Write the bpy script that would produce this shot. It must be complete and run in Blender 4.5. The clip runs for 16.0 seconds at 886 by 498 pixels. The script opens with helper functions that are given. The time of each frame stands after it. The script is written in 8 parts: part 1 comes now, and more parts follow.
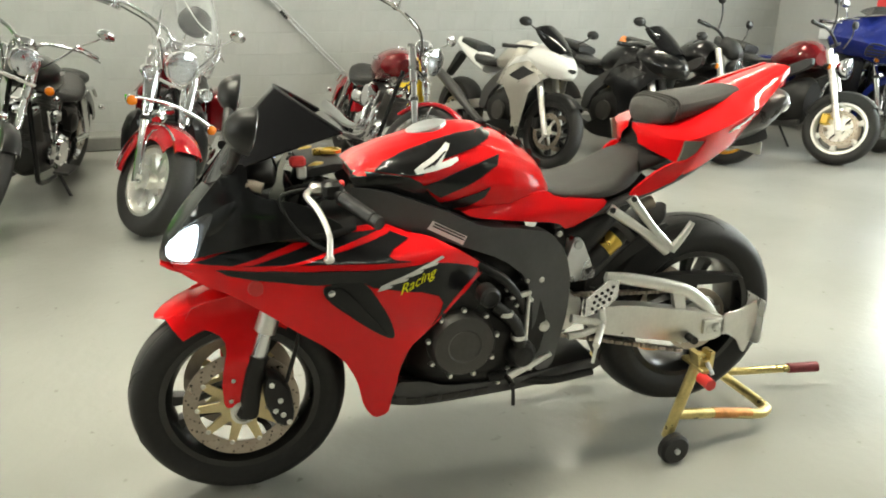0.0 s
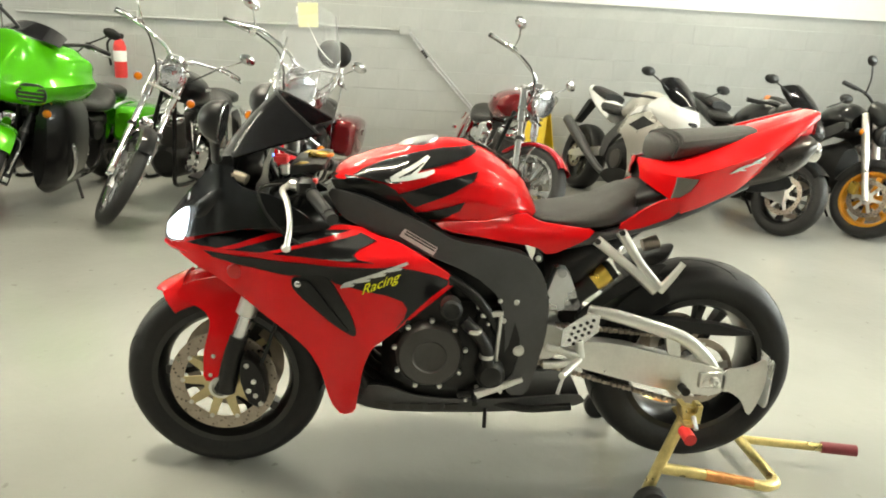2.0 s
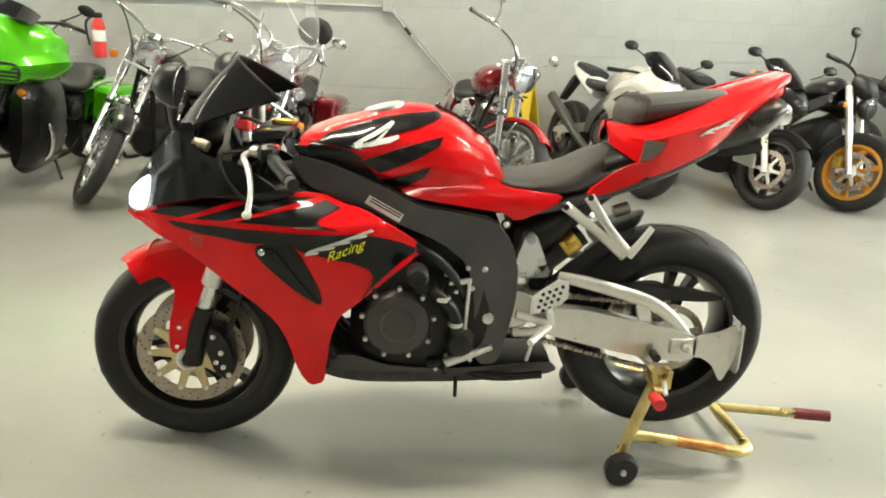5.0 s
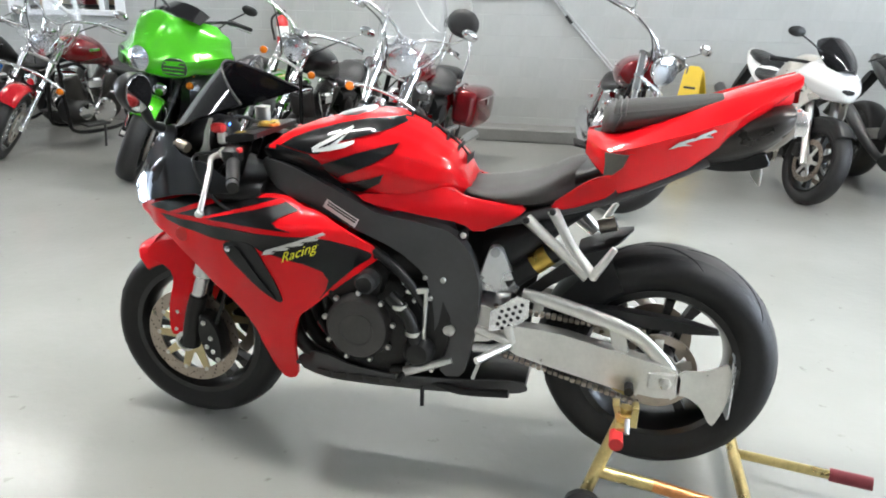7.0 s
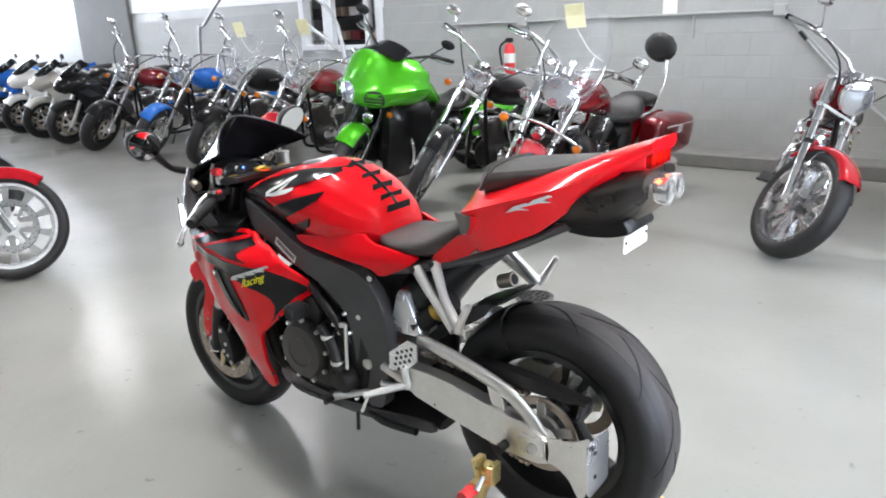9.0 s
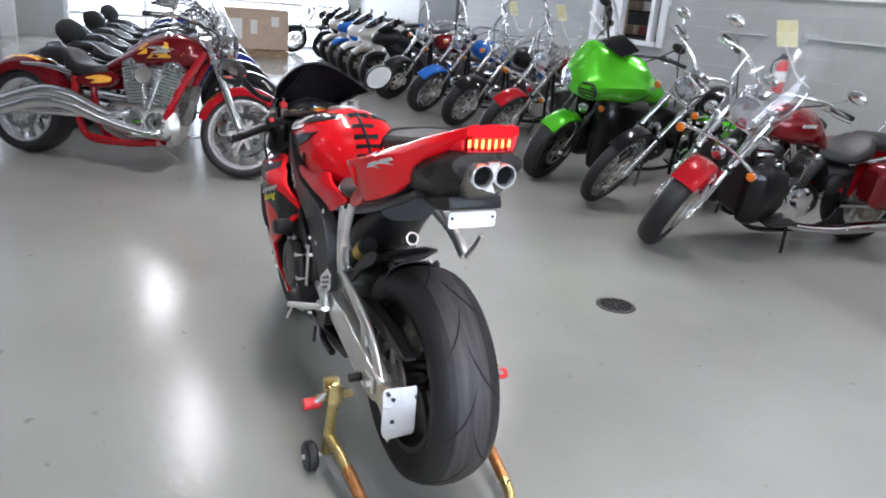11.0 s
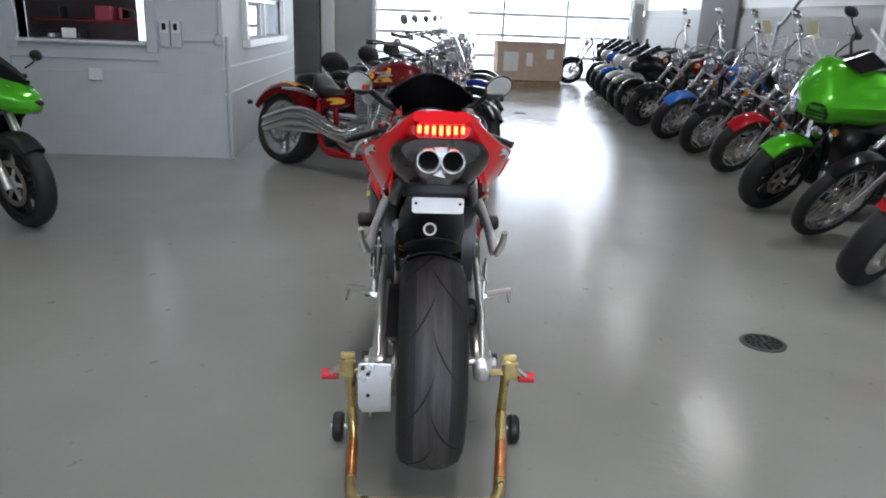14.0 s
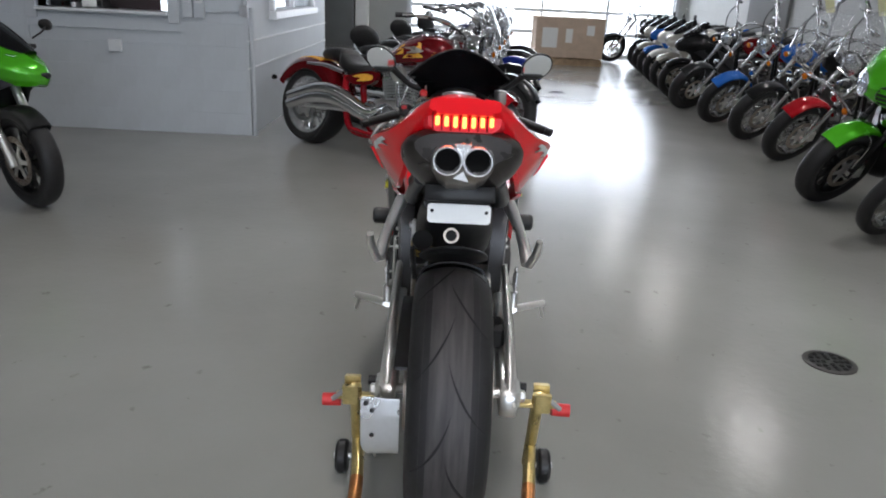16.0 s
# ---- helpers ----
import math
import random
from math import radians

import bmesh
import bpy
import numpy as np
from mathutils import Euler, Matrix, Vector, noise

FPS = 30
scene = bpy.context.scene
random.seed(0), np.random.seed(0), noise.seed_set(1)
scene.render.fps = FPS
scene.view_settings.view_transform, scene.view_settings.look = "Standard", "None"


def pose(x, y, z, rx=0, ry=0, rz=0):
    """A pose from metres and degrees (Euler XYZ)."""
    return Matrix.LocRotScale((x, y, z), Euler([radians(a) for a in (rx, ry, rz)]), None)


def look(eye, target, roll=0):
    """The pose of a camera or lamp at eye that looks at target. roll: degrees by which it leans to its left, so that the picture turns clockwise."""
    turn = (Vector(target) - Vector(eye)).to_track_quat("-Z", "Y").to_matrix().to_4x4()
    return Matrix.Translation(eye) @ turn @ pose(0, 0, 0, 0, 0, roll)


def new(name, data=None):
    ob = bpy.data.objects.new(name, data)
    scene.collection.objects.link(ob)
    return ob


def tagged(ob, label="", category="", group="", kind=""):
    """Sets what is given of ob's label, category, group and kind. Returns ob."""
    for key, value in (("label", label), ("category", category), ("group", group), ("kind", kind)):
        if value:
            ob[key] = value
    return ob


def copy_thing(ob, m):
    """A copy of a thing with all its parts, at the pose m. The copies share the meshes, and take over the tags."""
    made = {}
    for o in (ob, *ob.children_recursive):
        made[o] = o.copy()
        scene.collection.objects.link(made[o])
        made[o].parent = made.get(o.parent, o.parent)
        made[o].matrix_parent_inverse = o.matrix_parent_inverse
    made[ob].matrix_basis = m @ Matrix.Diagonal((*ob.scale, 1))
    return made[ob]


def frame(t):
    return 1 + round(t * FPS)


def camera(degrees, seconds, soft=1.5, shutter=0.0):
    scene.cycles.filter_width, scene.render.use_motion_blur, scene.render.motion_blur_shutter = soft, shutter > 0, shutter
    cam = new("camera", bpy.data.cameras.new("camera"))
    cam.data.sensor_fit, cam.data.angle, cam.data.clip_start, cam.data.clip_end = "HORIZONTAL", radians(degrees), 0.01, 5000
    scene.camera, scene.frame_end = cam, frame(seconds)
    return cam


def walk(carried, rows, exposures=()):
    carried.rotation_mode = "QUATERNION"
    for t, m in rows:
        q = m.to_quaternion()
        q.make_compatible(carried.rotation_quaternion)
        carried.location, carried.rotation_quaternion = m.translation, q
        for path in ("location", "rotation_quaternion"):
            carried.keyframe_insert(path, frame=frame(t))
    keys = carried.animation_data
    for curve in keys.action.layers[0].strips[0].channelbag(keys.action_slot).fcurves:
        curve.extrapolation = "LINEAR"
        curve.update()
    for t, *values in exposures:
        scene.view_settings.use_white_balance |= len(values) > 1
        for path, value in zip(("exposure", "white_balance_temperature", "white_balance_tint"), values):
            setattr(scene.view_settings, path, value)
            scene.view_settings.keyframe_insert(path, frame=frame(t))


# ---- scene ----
cam = camera(61.9, 16.0, 1.9)
# stops, white balance and tint of the automatic camera
EXPOSURES = [(0, 0.30, 7200, 2), (2, 0.49, 7400, 2), (3.6, 0.52, 7400, 2), (6.0, 0.47, 7300, 3), (6.6, 0.46, 6600, 8), (7.2, 0.52, 5950, 11), (8.2, 0.46, 6000, 13), (10.4, 0.02, 5900, 17), (11.5, -0.28, 5850, 17), (12.5, -0.62, 5850, 16), (13.5, -0.92, 5900, 15), (16, -0.95, 6050, 15)]
PATH = [
    (0, (-1.962, 1.41, 1.393), (-0.162, 0.843, 0.732), 0.3),
    (0.5, (-1.954, 1.223, 1.393), (-0.121, 0.795, 0.717), 0.5),
    (1, (-1.984, 1.069, 1.397), (-0.095, 0.863, 0.774), 1.1),
    (1.5, (-2.092, 0.949, 1.352), (-0.201, 0.804, 0.716), 3.1),
    (2, (-2.137, 0.913, 1.324), (-0.219, 0.773, 0.777), 3.2),
    (2.5, (-2.154, 0.892, 1.298), (-0.235, 0.725, 0.757), 2.4),
    (3, (-2.157, 0.892, 1.284), (-0.242, 0.731, 0.731), 2.3),
    (3.5, (-2.152, 0.887, 1.274), (-0.242, 0.72, 0.706), 2.8),
    (5.8, (-2.085, 0.715, 1.283), (-0.188, 0.585, 0.662), 2.4),
    (6, (-2.045, 0.633, 1.285), (-0.154, 0.579, 0.635), 2.9),
    (6.5, (-1.992, 0.408, 1.29), (-0.117, 0.552, 0.611), 0.4),
    (7, (-2.011, 0.133, 1.344), (-0.165, 0.556, 0.701), 0.9),
    (7.5, (-1.954, -0.065, 1.411), (-0.163, 0.579, 0.796), 0.6),
    (8, (-1.814, -0.303, 1.452), (-0.122, 0.484, 0.733), 1.4),
    (8.2, (-1.772, -0.404, 1.449), (-0.113, 0.467, 0.749), 0.1),
    (10.3, (-1.25, -1.674, 1.485), (-0.131, -0.126, 0.896), 1.3),
    (10.5, (-1.16, -1.725, 1.468), (-0.114, -0.126, 0.877), 2.3),
    (11, (-0.872, -1.822, 1.452), (-0.022, -0.128, 0.814), 4.9),
    (11.5, (-0.635, -1.978, 1.439), (-0.073, -0.164, 0.812), 3.0),
    (12, (-0.442, -2.046, 1.432), (-0.094, -0.168, 0.84), 3.7),
    (12.5, (-0.284, -2.006, 1.428), (-0.062, -0.096, 0.879), 3.5),
    (13, (-0.158, -2.024, 1.422), (-0.076, -0.119, 0.82), 1.5),
    (13.5, (-0.1, -2.086, 1.412), (-0.001, -0.176, 0.826), 2.5),
    (14, (-0.069, -2.114, 1.399), (0.019, -0.207, 0.801), 2.2),
    (14.5, (-0.059, -2.107, 1.393), (0.019, -0.204, 0.782), 1.9),
    (15, (-0.046, -2.083, 1.388), (0.021, -0.183, 0.768), 1.5),
    (15.5, (-0.036, -1.998, 1.386), (0.002, -0.093, 0.777), 0.8),
    (16, (-0.033, -1.75, 1.378), (-0.03, 0.138, 0.717), 2.8),
]
walk(cam, [(t, look(eye, target, roll)) for t, eye, target, roll in PATH], EXPOSURES)


# ---- world, daylight and lamps ----
world = bpy.data.worlds.new("sky")
scene.world = world
world.use_nodes = True
wn = world.node_tree
sky = wn.nodes.new("ShaderNodeTexSky")
sky.sky_type = "NISHITA"
sky.sun_disc = False
sky.sun_elevation, sky.sun_rotation = radians(40), radians(60)
wn.links.new(sky.outputs[0], wn.nodes["Background"].inputs[0])
wn.nodes["Background"].inputs[1].default_value = 0.12

# room: east wall plane, far wall plane, south wall, west wall, office front and side
XE, YN, YS, XWEST, YO, XO = 5.58, 17.0, -5.1, -7.5, 5.16, -1.87
HC = 4.1          # ceiling height
PAINT_Z = 1.74    # grey below, white above


def area_lamp(name, m, sx, sy, watts, colour):
    d = bpy.data.lights.new(name, "AREA")
    d.shape, d.size, d.size_y, d.energy, d.color = "RECTANGLE", sx, sy, watts, colour
    ob = new(name, d)
    ob.matrix_world = m
    return ob


LAMP_WATTS = 118
LAMP_COL = (1.0, 0.955, 0.87)
LAMPS = [(x, y) for y in (-2.4, 2.2, 6.7, 11.2, 15.4) for x in (4.1, 0.1)] + [(x, y) for x in (-3.9, -6.2) for y in (-2.4, -0.1, 2.2)]


def lamp_watts(x, y):
    """Full over the near bays, dim over the far ones."""
    if y > 5:
        return 40 if x > 3 else 48
    return (92 if y > 0 else 66) if x > 3 else 16 if x < -3 else LAMP_WATTS


for lx, ly in LAMPS:
    area_lamp("lamp_light", pose(lx, ly, HC - 0.15, 0, 0, 0), 0.16, 1.55, 1.30 * lamp_watts(lx, ly), LAMP_COL)
# daylight in the openings
area_lamp("door_daylight", pose(2.12, YN + 0.35, 2.0, -90, 0, 0), 6.3, 2.2, 400, (0.92, 0.97, 1.0))
area_lamp("window_daylight", pose(0.85, YS - 0.3, 1.65, 90, 0, 0), 5.5, 1.7, 270, (0.86, 0.93, 1.0))


# ---- materials ----
def nodes_of(name):
    m = bpy.data.materials.new(name)
    m.use_nodes = True
    t = m.node_tree
    return m, t, t.nodes["Principled BSDF"]


def mat(name, colour, rough=0.5, metal=0.0, coat=0.0, coat_ior=1.5, grain=0.12, scale=18.0, bump=0.0, bump_scale=60.0, spec=0.5, random_shade=0.0, rough_var=0.12):
    """A surface with colour that varies at two scales, uneven gloss and fine relief."""
    m, t, b = nodes_of(name)
    n, l = t.nodes, t.links
    co = n.new("ShaderNodeTexCoord")
    n1, n2 = n.new("ShaderNodeTexNoise"), n.new("ShaderNodeTexNoise")
    n1.inputs["Scale"].default_value, n2.inputs["Scale"].default_value = scale, scale * 7.3
    n1.inputs["Detail"].default_value, n2.inputs["Detail"].default_value = 3, 2
    l.new(co.outputs["Object"], n1.inputs["Vector"])
    l.new(co.outputs["Object"], n2.inputs["Vector"])
    mix = n.new("ShaderNodeMath")
    mix.operation = "MULTIPLY_ADD"
    l.new(n2.outputs["Fac"], mix.inputs[0])
    mix.inputs[1].default_value = 0.45
    l.new(n1.outputs["Fac"], mix.inputs[2])
    ramp = n.new("ShaderNodeValToRGB")
    lo, hi = 1 - grain, 1 + grain
    ramp.color_ramp.elements[0].position, ramp.color_ramp.elements[1].position = 0.45, 1.0
    ramp.color_ramp.elements[0].color = (*[min(1, c * lo) for c in colour], 1)
    ramp.color_ramp.elements[1].color = (*[min(1, c * hi) for c in colour], 1)
    l.new(mix.outputs[0], ramp.inputs[0])
    out = ramp.outputs[0]
    if random_shade:
        info, hsv, mr = n.new("ShaderNodeObjectInfo"), n.new("ShaderNodeHueSaturation"), n.new("ShaderNodeMapRange")
        l.new(info.outputs["Random"], mr.inputs[0])
        mr.inputs[3].default_value, mr.inputs[4].default_value = 1 - random_shade, 1 + random_shade
        l.new(mr.outputs[0], hsv.inputs["Value"])
        l.new(out, hsv.inputs["Color"])
        out = hsv.outputs[0]
    l.new(out, b.inputs["Base Color"])
    b.inputs["Metallic"].default_value = metal
    b.inputs["Coat Weight"].default_value = coat
    b.inputs["Coat Roughness"].default_value = 0.02
    b.inputs["Coat IOR"].default_value = coat_ior
    b.inputs["Specular IOR Level"].default_value = spec
    rr = n.new("ShaderNodeMapRange")
    l.new(n1.outputs["Fac"], rr.inputs[0])
    rr.inputs[3].default_value, rr.inputs[4].default_value = max(0.02, rough - rough_var), min(1, rough + rough_var)
    l.new(rr.outputs[0], b.inputs["Roughness"])
    if bump:
        nb, bp = n.new("ShaderNodeTexNoise"), n.new("ShaderNodeBump")
        nb.inputs["Scale"].default_value, nb.inputs["Detail"].default_value = bump_scale, 4
        l.new(co.outputs["Object"], nb.inputs["Vector"])
        l.new(nb.outputs["Fac"], bp.inputs["Height"])
        bp.inputs["Strength"].default_value, bp.inputs["Distance"].default_value = bump, 0.004
        l.new(bp.outputs[0], b.inputs["Normal"])
    return m


def glow(name, colour, strength):
    m, t, b = nodes_of(name)
    b.inputs["Base Color"].default_value = (*colour, 1)
    b.inputs["Emission Color"].default_value = (*colour, 1)
    b.inputs["Emission Strength"].default_value = strength
    return m


def clear(name, colour=(1, 1, 1), rough=0.02, weight=1.0, ior=1.45):
    m, t, b = nodes_of(name)
    b.inputs["Base Color"].default_value = (*colour, 1)
    b.inputs["Roughness"].default_value = rough
    b.inputs["Transmission Weight"].default_value = weight
    b.inputs["IOR"].default_value = ior
    return m


def streaks(name, dark, light):
    """Worn rubber: scuffs drawn out along the tread."""
    m, t, b = nodes_of(name)
    n, l = t.nodes, t.links
    co, mp, nz, rp = n.new("ShaderNodeTexCoord"), n.new("ShaderNodeMapping"), n.new("ShaderNodeTexNoise"), n.new("ShaderNodeValToRGB")
    mp.inputs["Scale"].default_value = (60, 6, 6)
    nz.inputs["Scale"].default_value, nz.inputs["Detail"].default_value = 1.0, 4
    l.new(co.outputs["Object"], mp.inputs["Vector"])
    l.new(mp.outputs[0], nz.inputs["Vector"])
    l.new(nz.outputs["Fac"], rp.inputs[0])
    rp.color_ramp.elements[0].position, rp.color_ramp.elements[1].position = 0.32, 0.68
    rp.color_ramp.elements[0].color, rp.color_ramp.elements[1].color = (*dark, 1), (*light, 1)
    l.new(rp.outputs[0], b.inputs["Base Color"])
    b.inputs["Roughness"].default_value = 0.6
    bp = n.new("ShaderNodeBump")
    bp.inputs["Strength"].default_value, bp.inputs["Distance"].default_value = 0.3, 0.003
    l.new(nz.outputs["Fac"], bp.inputs["Height"])
    l.new(bp.outputs[0], b.inputs["Normal"])
    return m


def floor_material():
    """Grey epoxy coat: cloudy tone, stains, specks and uneven gloss."""
    m, t, b = nodes_of("epoxy_floor")
    n, l = t.nodes, t.links
    co = n.new("ShaderNodeTexCoord")

    def noise_at(scale, detail=4):
        x = n.new("ShaderNodeTexNoise")
        x.inputs["Scale"].default_value, x.inputs["Detail"].default_value = scale, detail
        l.new(co.outputs["Object"], x.inputs["Vector"])
        return x

    big, mid, fine, spot = noise_at(0.55), noise_at(20, 3), noise_at(90, 2), noise_at(14, 3)
    r1 = n.new("ShaderNodeValToRGB")
    r1.color_ramp.elements[0].position, r1.color_ramp.elements[1].position = 0.3, 0.72
    r1.color_ramp.elements[0].color, r1.color_ramp.elements[1].color = (0.240, 0.240, 0.219, 1), (0.330, 0.330, 0.309, 1)
    l.new(big.outputs["Fac"], r1.inputs[0])
    mx = n.new("ShaderNodeMix")
    mx.data_type, mx.blend_type = "RGBA", "MULTIPLY"
    mx.inputs[0].default_value = 0.6
    r2 = n.new("ShaderNodeValToRGB")
    r2.color_ramp.elements[0].position, r2.color_ramp.elements[1].position = 0.235, 0.315
    r2.color_ramp.elements[0].color, r2.color_ramp.elements[1].color = (0.45, 0.43, 0.38, 1), (1, 1, 1, 1)
    l.new(spot.outputs["Fac"], r2.inputs[0])
    l.new(r1.outputs[0], mx.inputs[6])
    l.new(r2.outputs[0], mx.inputs[7])
    l.new(mx.outputs[2], b.inputs["Base Color"])
    rr = n.new("ShaderNodeMapRange")
    l.new(big.outputs["Fac"], rr.inputs[0])
    rr.inputs[1].default_value, rr.inputs[2].default_value = 0.3, 0.7
    rr.inputs[3].default_value, rr.inputs[4].default_value = 0.165, 0.25
    l.new(rr.outputs[0], b.inputs["Roughness"])
    b.inputs["Specular IOR Level"].default_value = 0.52
    bp = n.new("ShaderNodeBump")
    bp.inputs["Strength"].default_value, bp.inputs["Distance"].default_value = 0.05, 0.001
    l.new(fine.outputs["Fac"], bp.inputs["Height"])
    bp2 = n.new("ShaderNodeBump")
    bp2.inputs["Strength"].default_value, bp2.inputs["Distance"].default_value = 0.24, 0.006
    l.new(mid.outputs["Fac"], bp2.inputs["Height"])
    l.new(bp.outputs[0], bp2.inputs["Normal"])
    l.new(bp2.outputs[0], b.inputs["Normal"])
    return m


M_FLOOR = floor_material()
M_LEDGE = mat("grey_ledge_paint", (0.20, 0.20, 0.19), 0.6, spec=0.3, grain=0.12, scale=5, bump=0.2, bump_scale=70)
M_WALL = mat("grey_wall_paint", (0.39, 0.40, 0.385), 0.6, spec=0.25, grain=0.05, scale=2.2, bump=0.25, bump_scale=90, random_shade=0.02)
M_JOINT = mat("painted_mortar", (0.38, 0.39, 0.372), 0.5, grain=0.06, scale=4, bump=0.2)
M_WHITEWALL = mat("white_wall_paint", (0.78, 0.78, 0.75), 0.5, grain=0.04, scale=2.0, bump=0.2, bump_scale=80)
M_OFFICE = mat("pale_blue_grey_paint", (0.54, 0.575, 0.60), 0.55, spec=0.3, grain=0.04, scale=2.0, bump=0.2, bump_scale=80, random_shade=0.015)
M_DARKGREY = mat("dark_grey_paint", (0.17, 0.174, 0.17), 0.75, spec=0.15, grain=0.07, scale=3, bump=0.15)
M_BASE = mat("vinyl_base", (0.17, 0.17, 0.165), 0.45, grain=0.1, scale=5)
M_CEIL = mat("dark_ceiling_deck", (0.28, 0.28, 0.27), 0.8, grain=0.04, scale=1.5)
M_TRIM = mat("white_trim", (0.72, 0.74, 0.75), 0.35, grain=0.05, scale=6)
M_STEELG = mat("galvanised_steel", (0.55, 0.56, 0.57), 0.38, 0.85, grain=0.15, scale=20)
M_CARD = mat("cardboard", (0.56, 0.43, 0.32), 0.8, grain=0.1, scale=8, bump=0.1)
M_WOODP = mat("pallet_wood", (0.40, 0.28, 0.17), 0.8, grain=0.25, scale=10, bump=0.3)
M_PAPER = mat("white_paper", (0.80, 0.80, 0.77), 0.7, grain=0.03)
M_TAG = mat("yellow_tag", (0.80, 0.77, 0.46), 0.7, grain=0.04)
M_RED = mat("red_paint", (0.74, 0.005, 0.010), 0.32, coat=1.0, coat_ior=1.37, spec=0.05, grain=0.05, scale=5, rough_var=0.05)
M_REDDK = mat("dark_red_paint", (0.15, 0.004, 0.007), 0.22, 0.25, coat=1.0, spec=0.12, grain=0.1, scale=6, rough_var=0.05)
M_CRIMSON = mat("crimson_paint", (0.36, 0.006, 0.012), 0.26, 0.1, coat=0.8, spec=0.1, grain=0.08, scale=6, rough_var=0.05)
M_BLACKP = mat("black_gloss_paint", (0.005, 0.005, 0.0055), 0.3, coat=0.9, coat_ior=1.37, spec=0.12, grain=0.15, scale=5, rough_var=0.05)
M_GREEN = mat("candy_green_paint", (0.075, 0.43, 0.010), 0.26, 0.3, coat=0.9, spec=0.12, grain=0.08, scale=5, rough_var=0.05)
M_BLUE = mat("blue_paint", (0.02, 0.12, 0.45), 0.25, 0.1, coat=0.55, spec=0.12, grain=0.08, scale=5)
M_NAVY = mat("navy_paint", (0.012, 0.022, 0.16), 0.25, 0.1, coat=0.55, spec=0.12, grain=0.08, scale=5)
M_WHITEP = mat("white_gloss_paint", (0.78, 0.78, 0.76), 0.25, coat=0.55, spec=0.12, grain=0.03, scale=5)
M_SILVERP = mat("silver_paint", (0.50, 0.48, 0.43), 0.3, 0.5, coat=0.8, grain=0.06, scale=6)
M_ORANGEP = mat("orange_paint", (0.75, 0.20, 0.02), 0.3, coat=0.8, grain=0.06)
M_GOLDR = mat("orange_gold_rim", (0.66, 0.30, 0.03), 0.32, 0.5, grain=0.1, coat=0.3)
M_FLAME = mat("yellow_flame_paint", (0.80, 0.42, 0.05), 0.25, coat=0.55, spec=0.12, grain=0.2, scale=14)
M_CHROME = mat("chrome", (0.83, 0.83, 0.84), 0.07, 1.0, grain=0.05, scale=9, rough_var=0.04)
M_POLISH = mat("polished_alloy", (0.90, 0.90, 0.90), 0.24, 0.75, grain=0.05, scale=9)
M_ALU = mat("brushed_aluminium", (0.78, 0.77, 0.73), 0.32, 0.9, grain=0.08, scale=14, bump=0.06, bump_scale=180)
M_ALUP = mat("satin_plate", (0.78, 0.79, 0.80), 0.28, 0.9, grain=0.06, scale=10)
M_STEEL = mat("disc_steel", (0.42, 0.36, 0.30), 0.32, 0.9, grain=0.15, scale=24)
M_BRONZE = mat("bronze_carrier", (0.62, 0.52, 0.30), 0.38, 0.85, grain=0.12, scale=15)
M_FRAME = mat("dark_grey_alloy", (0.075, 0.074, 0.075), 0.38, 0.35, grain=0.12, scale=9, bump=0.12, bump_scale=150)
M_ENGINE = mat("engine_black", (0.016, 0.0155, 0.015), 0.45, 0.3, grain=0.2, scale=12, bump=0.15, bump_scale=90)
M_COVER = mat("engine_cover", (0.070, 0.066, 0.062), 0.40, 0.4, grain=0.15, scale=14, bump=0.1, bump_scale=120)
M_PLASTIC = mat("black_plastic", (0.011, 0.011, 0.011), 0.38, spec=0.35, grain=0.2, scale=12, bump=0.05)
M_RUBBER = mat("tyre_rubber", (0.016, 0.0156, 0.0156), 0.55, spec=0.35, grain=0.25, scale=10, bump=0.12, bump_scale=70)
# near-black for thin pieces that stand in for shaded grooves and holes
M_GROOVE = mat("groove_hole_black", (0.007, 0.007, 0.007), 0.85, grain=0.1)
# matt black cap, coloured as the shade inside a hollow tip
M_BORE = mat("bore_black", (0.004, 0.004, 0.004), 0.9, spec=0.05, grain=0.1)
M_TREADW = streaks("scuffed_tread", (0.022, 0.020, 0.020), (0.056, 0.050, 0.048))
M_TIP = mat("polished_tip", (0.93, 0.93, 0.93), 0.22, 0.85, grain=0.05)
M_RIMDK = mat("dull_wheel_chrome", (0.36, 0.36, 0.36), 0.26, 0.95, grain=0.15, scale=12)
M_LINER = mat("grey_liner", (0.16, 0.15, 0.13), 0.6, grain=0.15, scale=14)
M_SILENCER = mat("heat_tinted_steel", (0.24, 0.22, 0.195), 0.36, 0.85, grain=0.2, scale=18)
M_SHIELD = mat("bronzed_heat_shield", (0.035, 0.031, 0.028), 0.30, 0.55, grain=0.25, scale=16)
M_BLACKW = mat("black_wheel", (0.006, 0.006, 0.006), 0.32, 0.2, coat=0.4, grain=0.15, scale=12)
M_SEAT = mat("seat_vinyl", (0.045, 0.042, 0.039), 0.5, grain=0.16, scale=12, bump=0.35, bump_scale=240)
M_SEATB = mat("black_seat_vinyl", (0.009, 0.009, 0.009), 0.45, grain=0.16, scale=12, bump=0.3, bump_scale=240)
M_ZINC = mat("yellow_zinc", (0.62, 0.50, 0.22), 0.30, 0.9, grain=0.25, scale=16)
M_COPPER = mat("brown_stain_zinc", (0.60, 0.27, 0.10), 0.35, 0.8, grain=0.3, scale=30)
M_REDRUB = mat("red_plastic", (0.62, 0.03, 0.03), 0.45, grain=0.08)
M_MAROON = mat("maroon_grip", (0.20, 0.02, 0.03), 0.55, grain=0.15, bump=0.2)
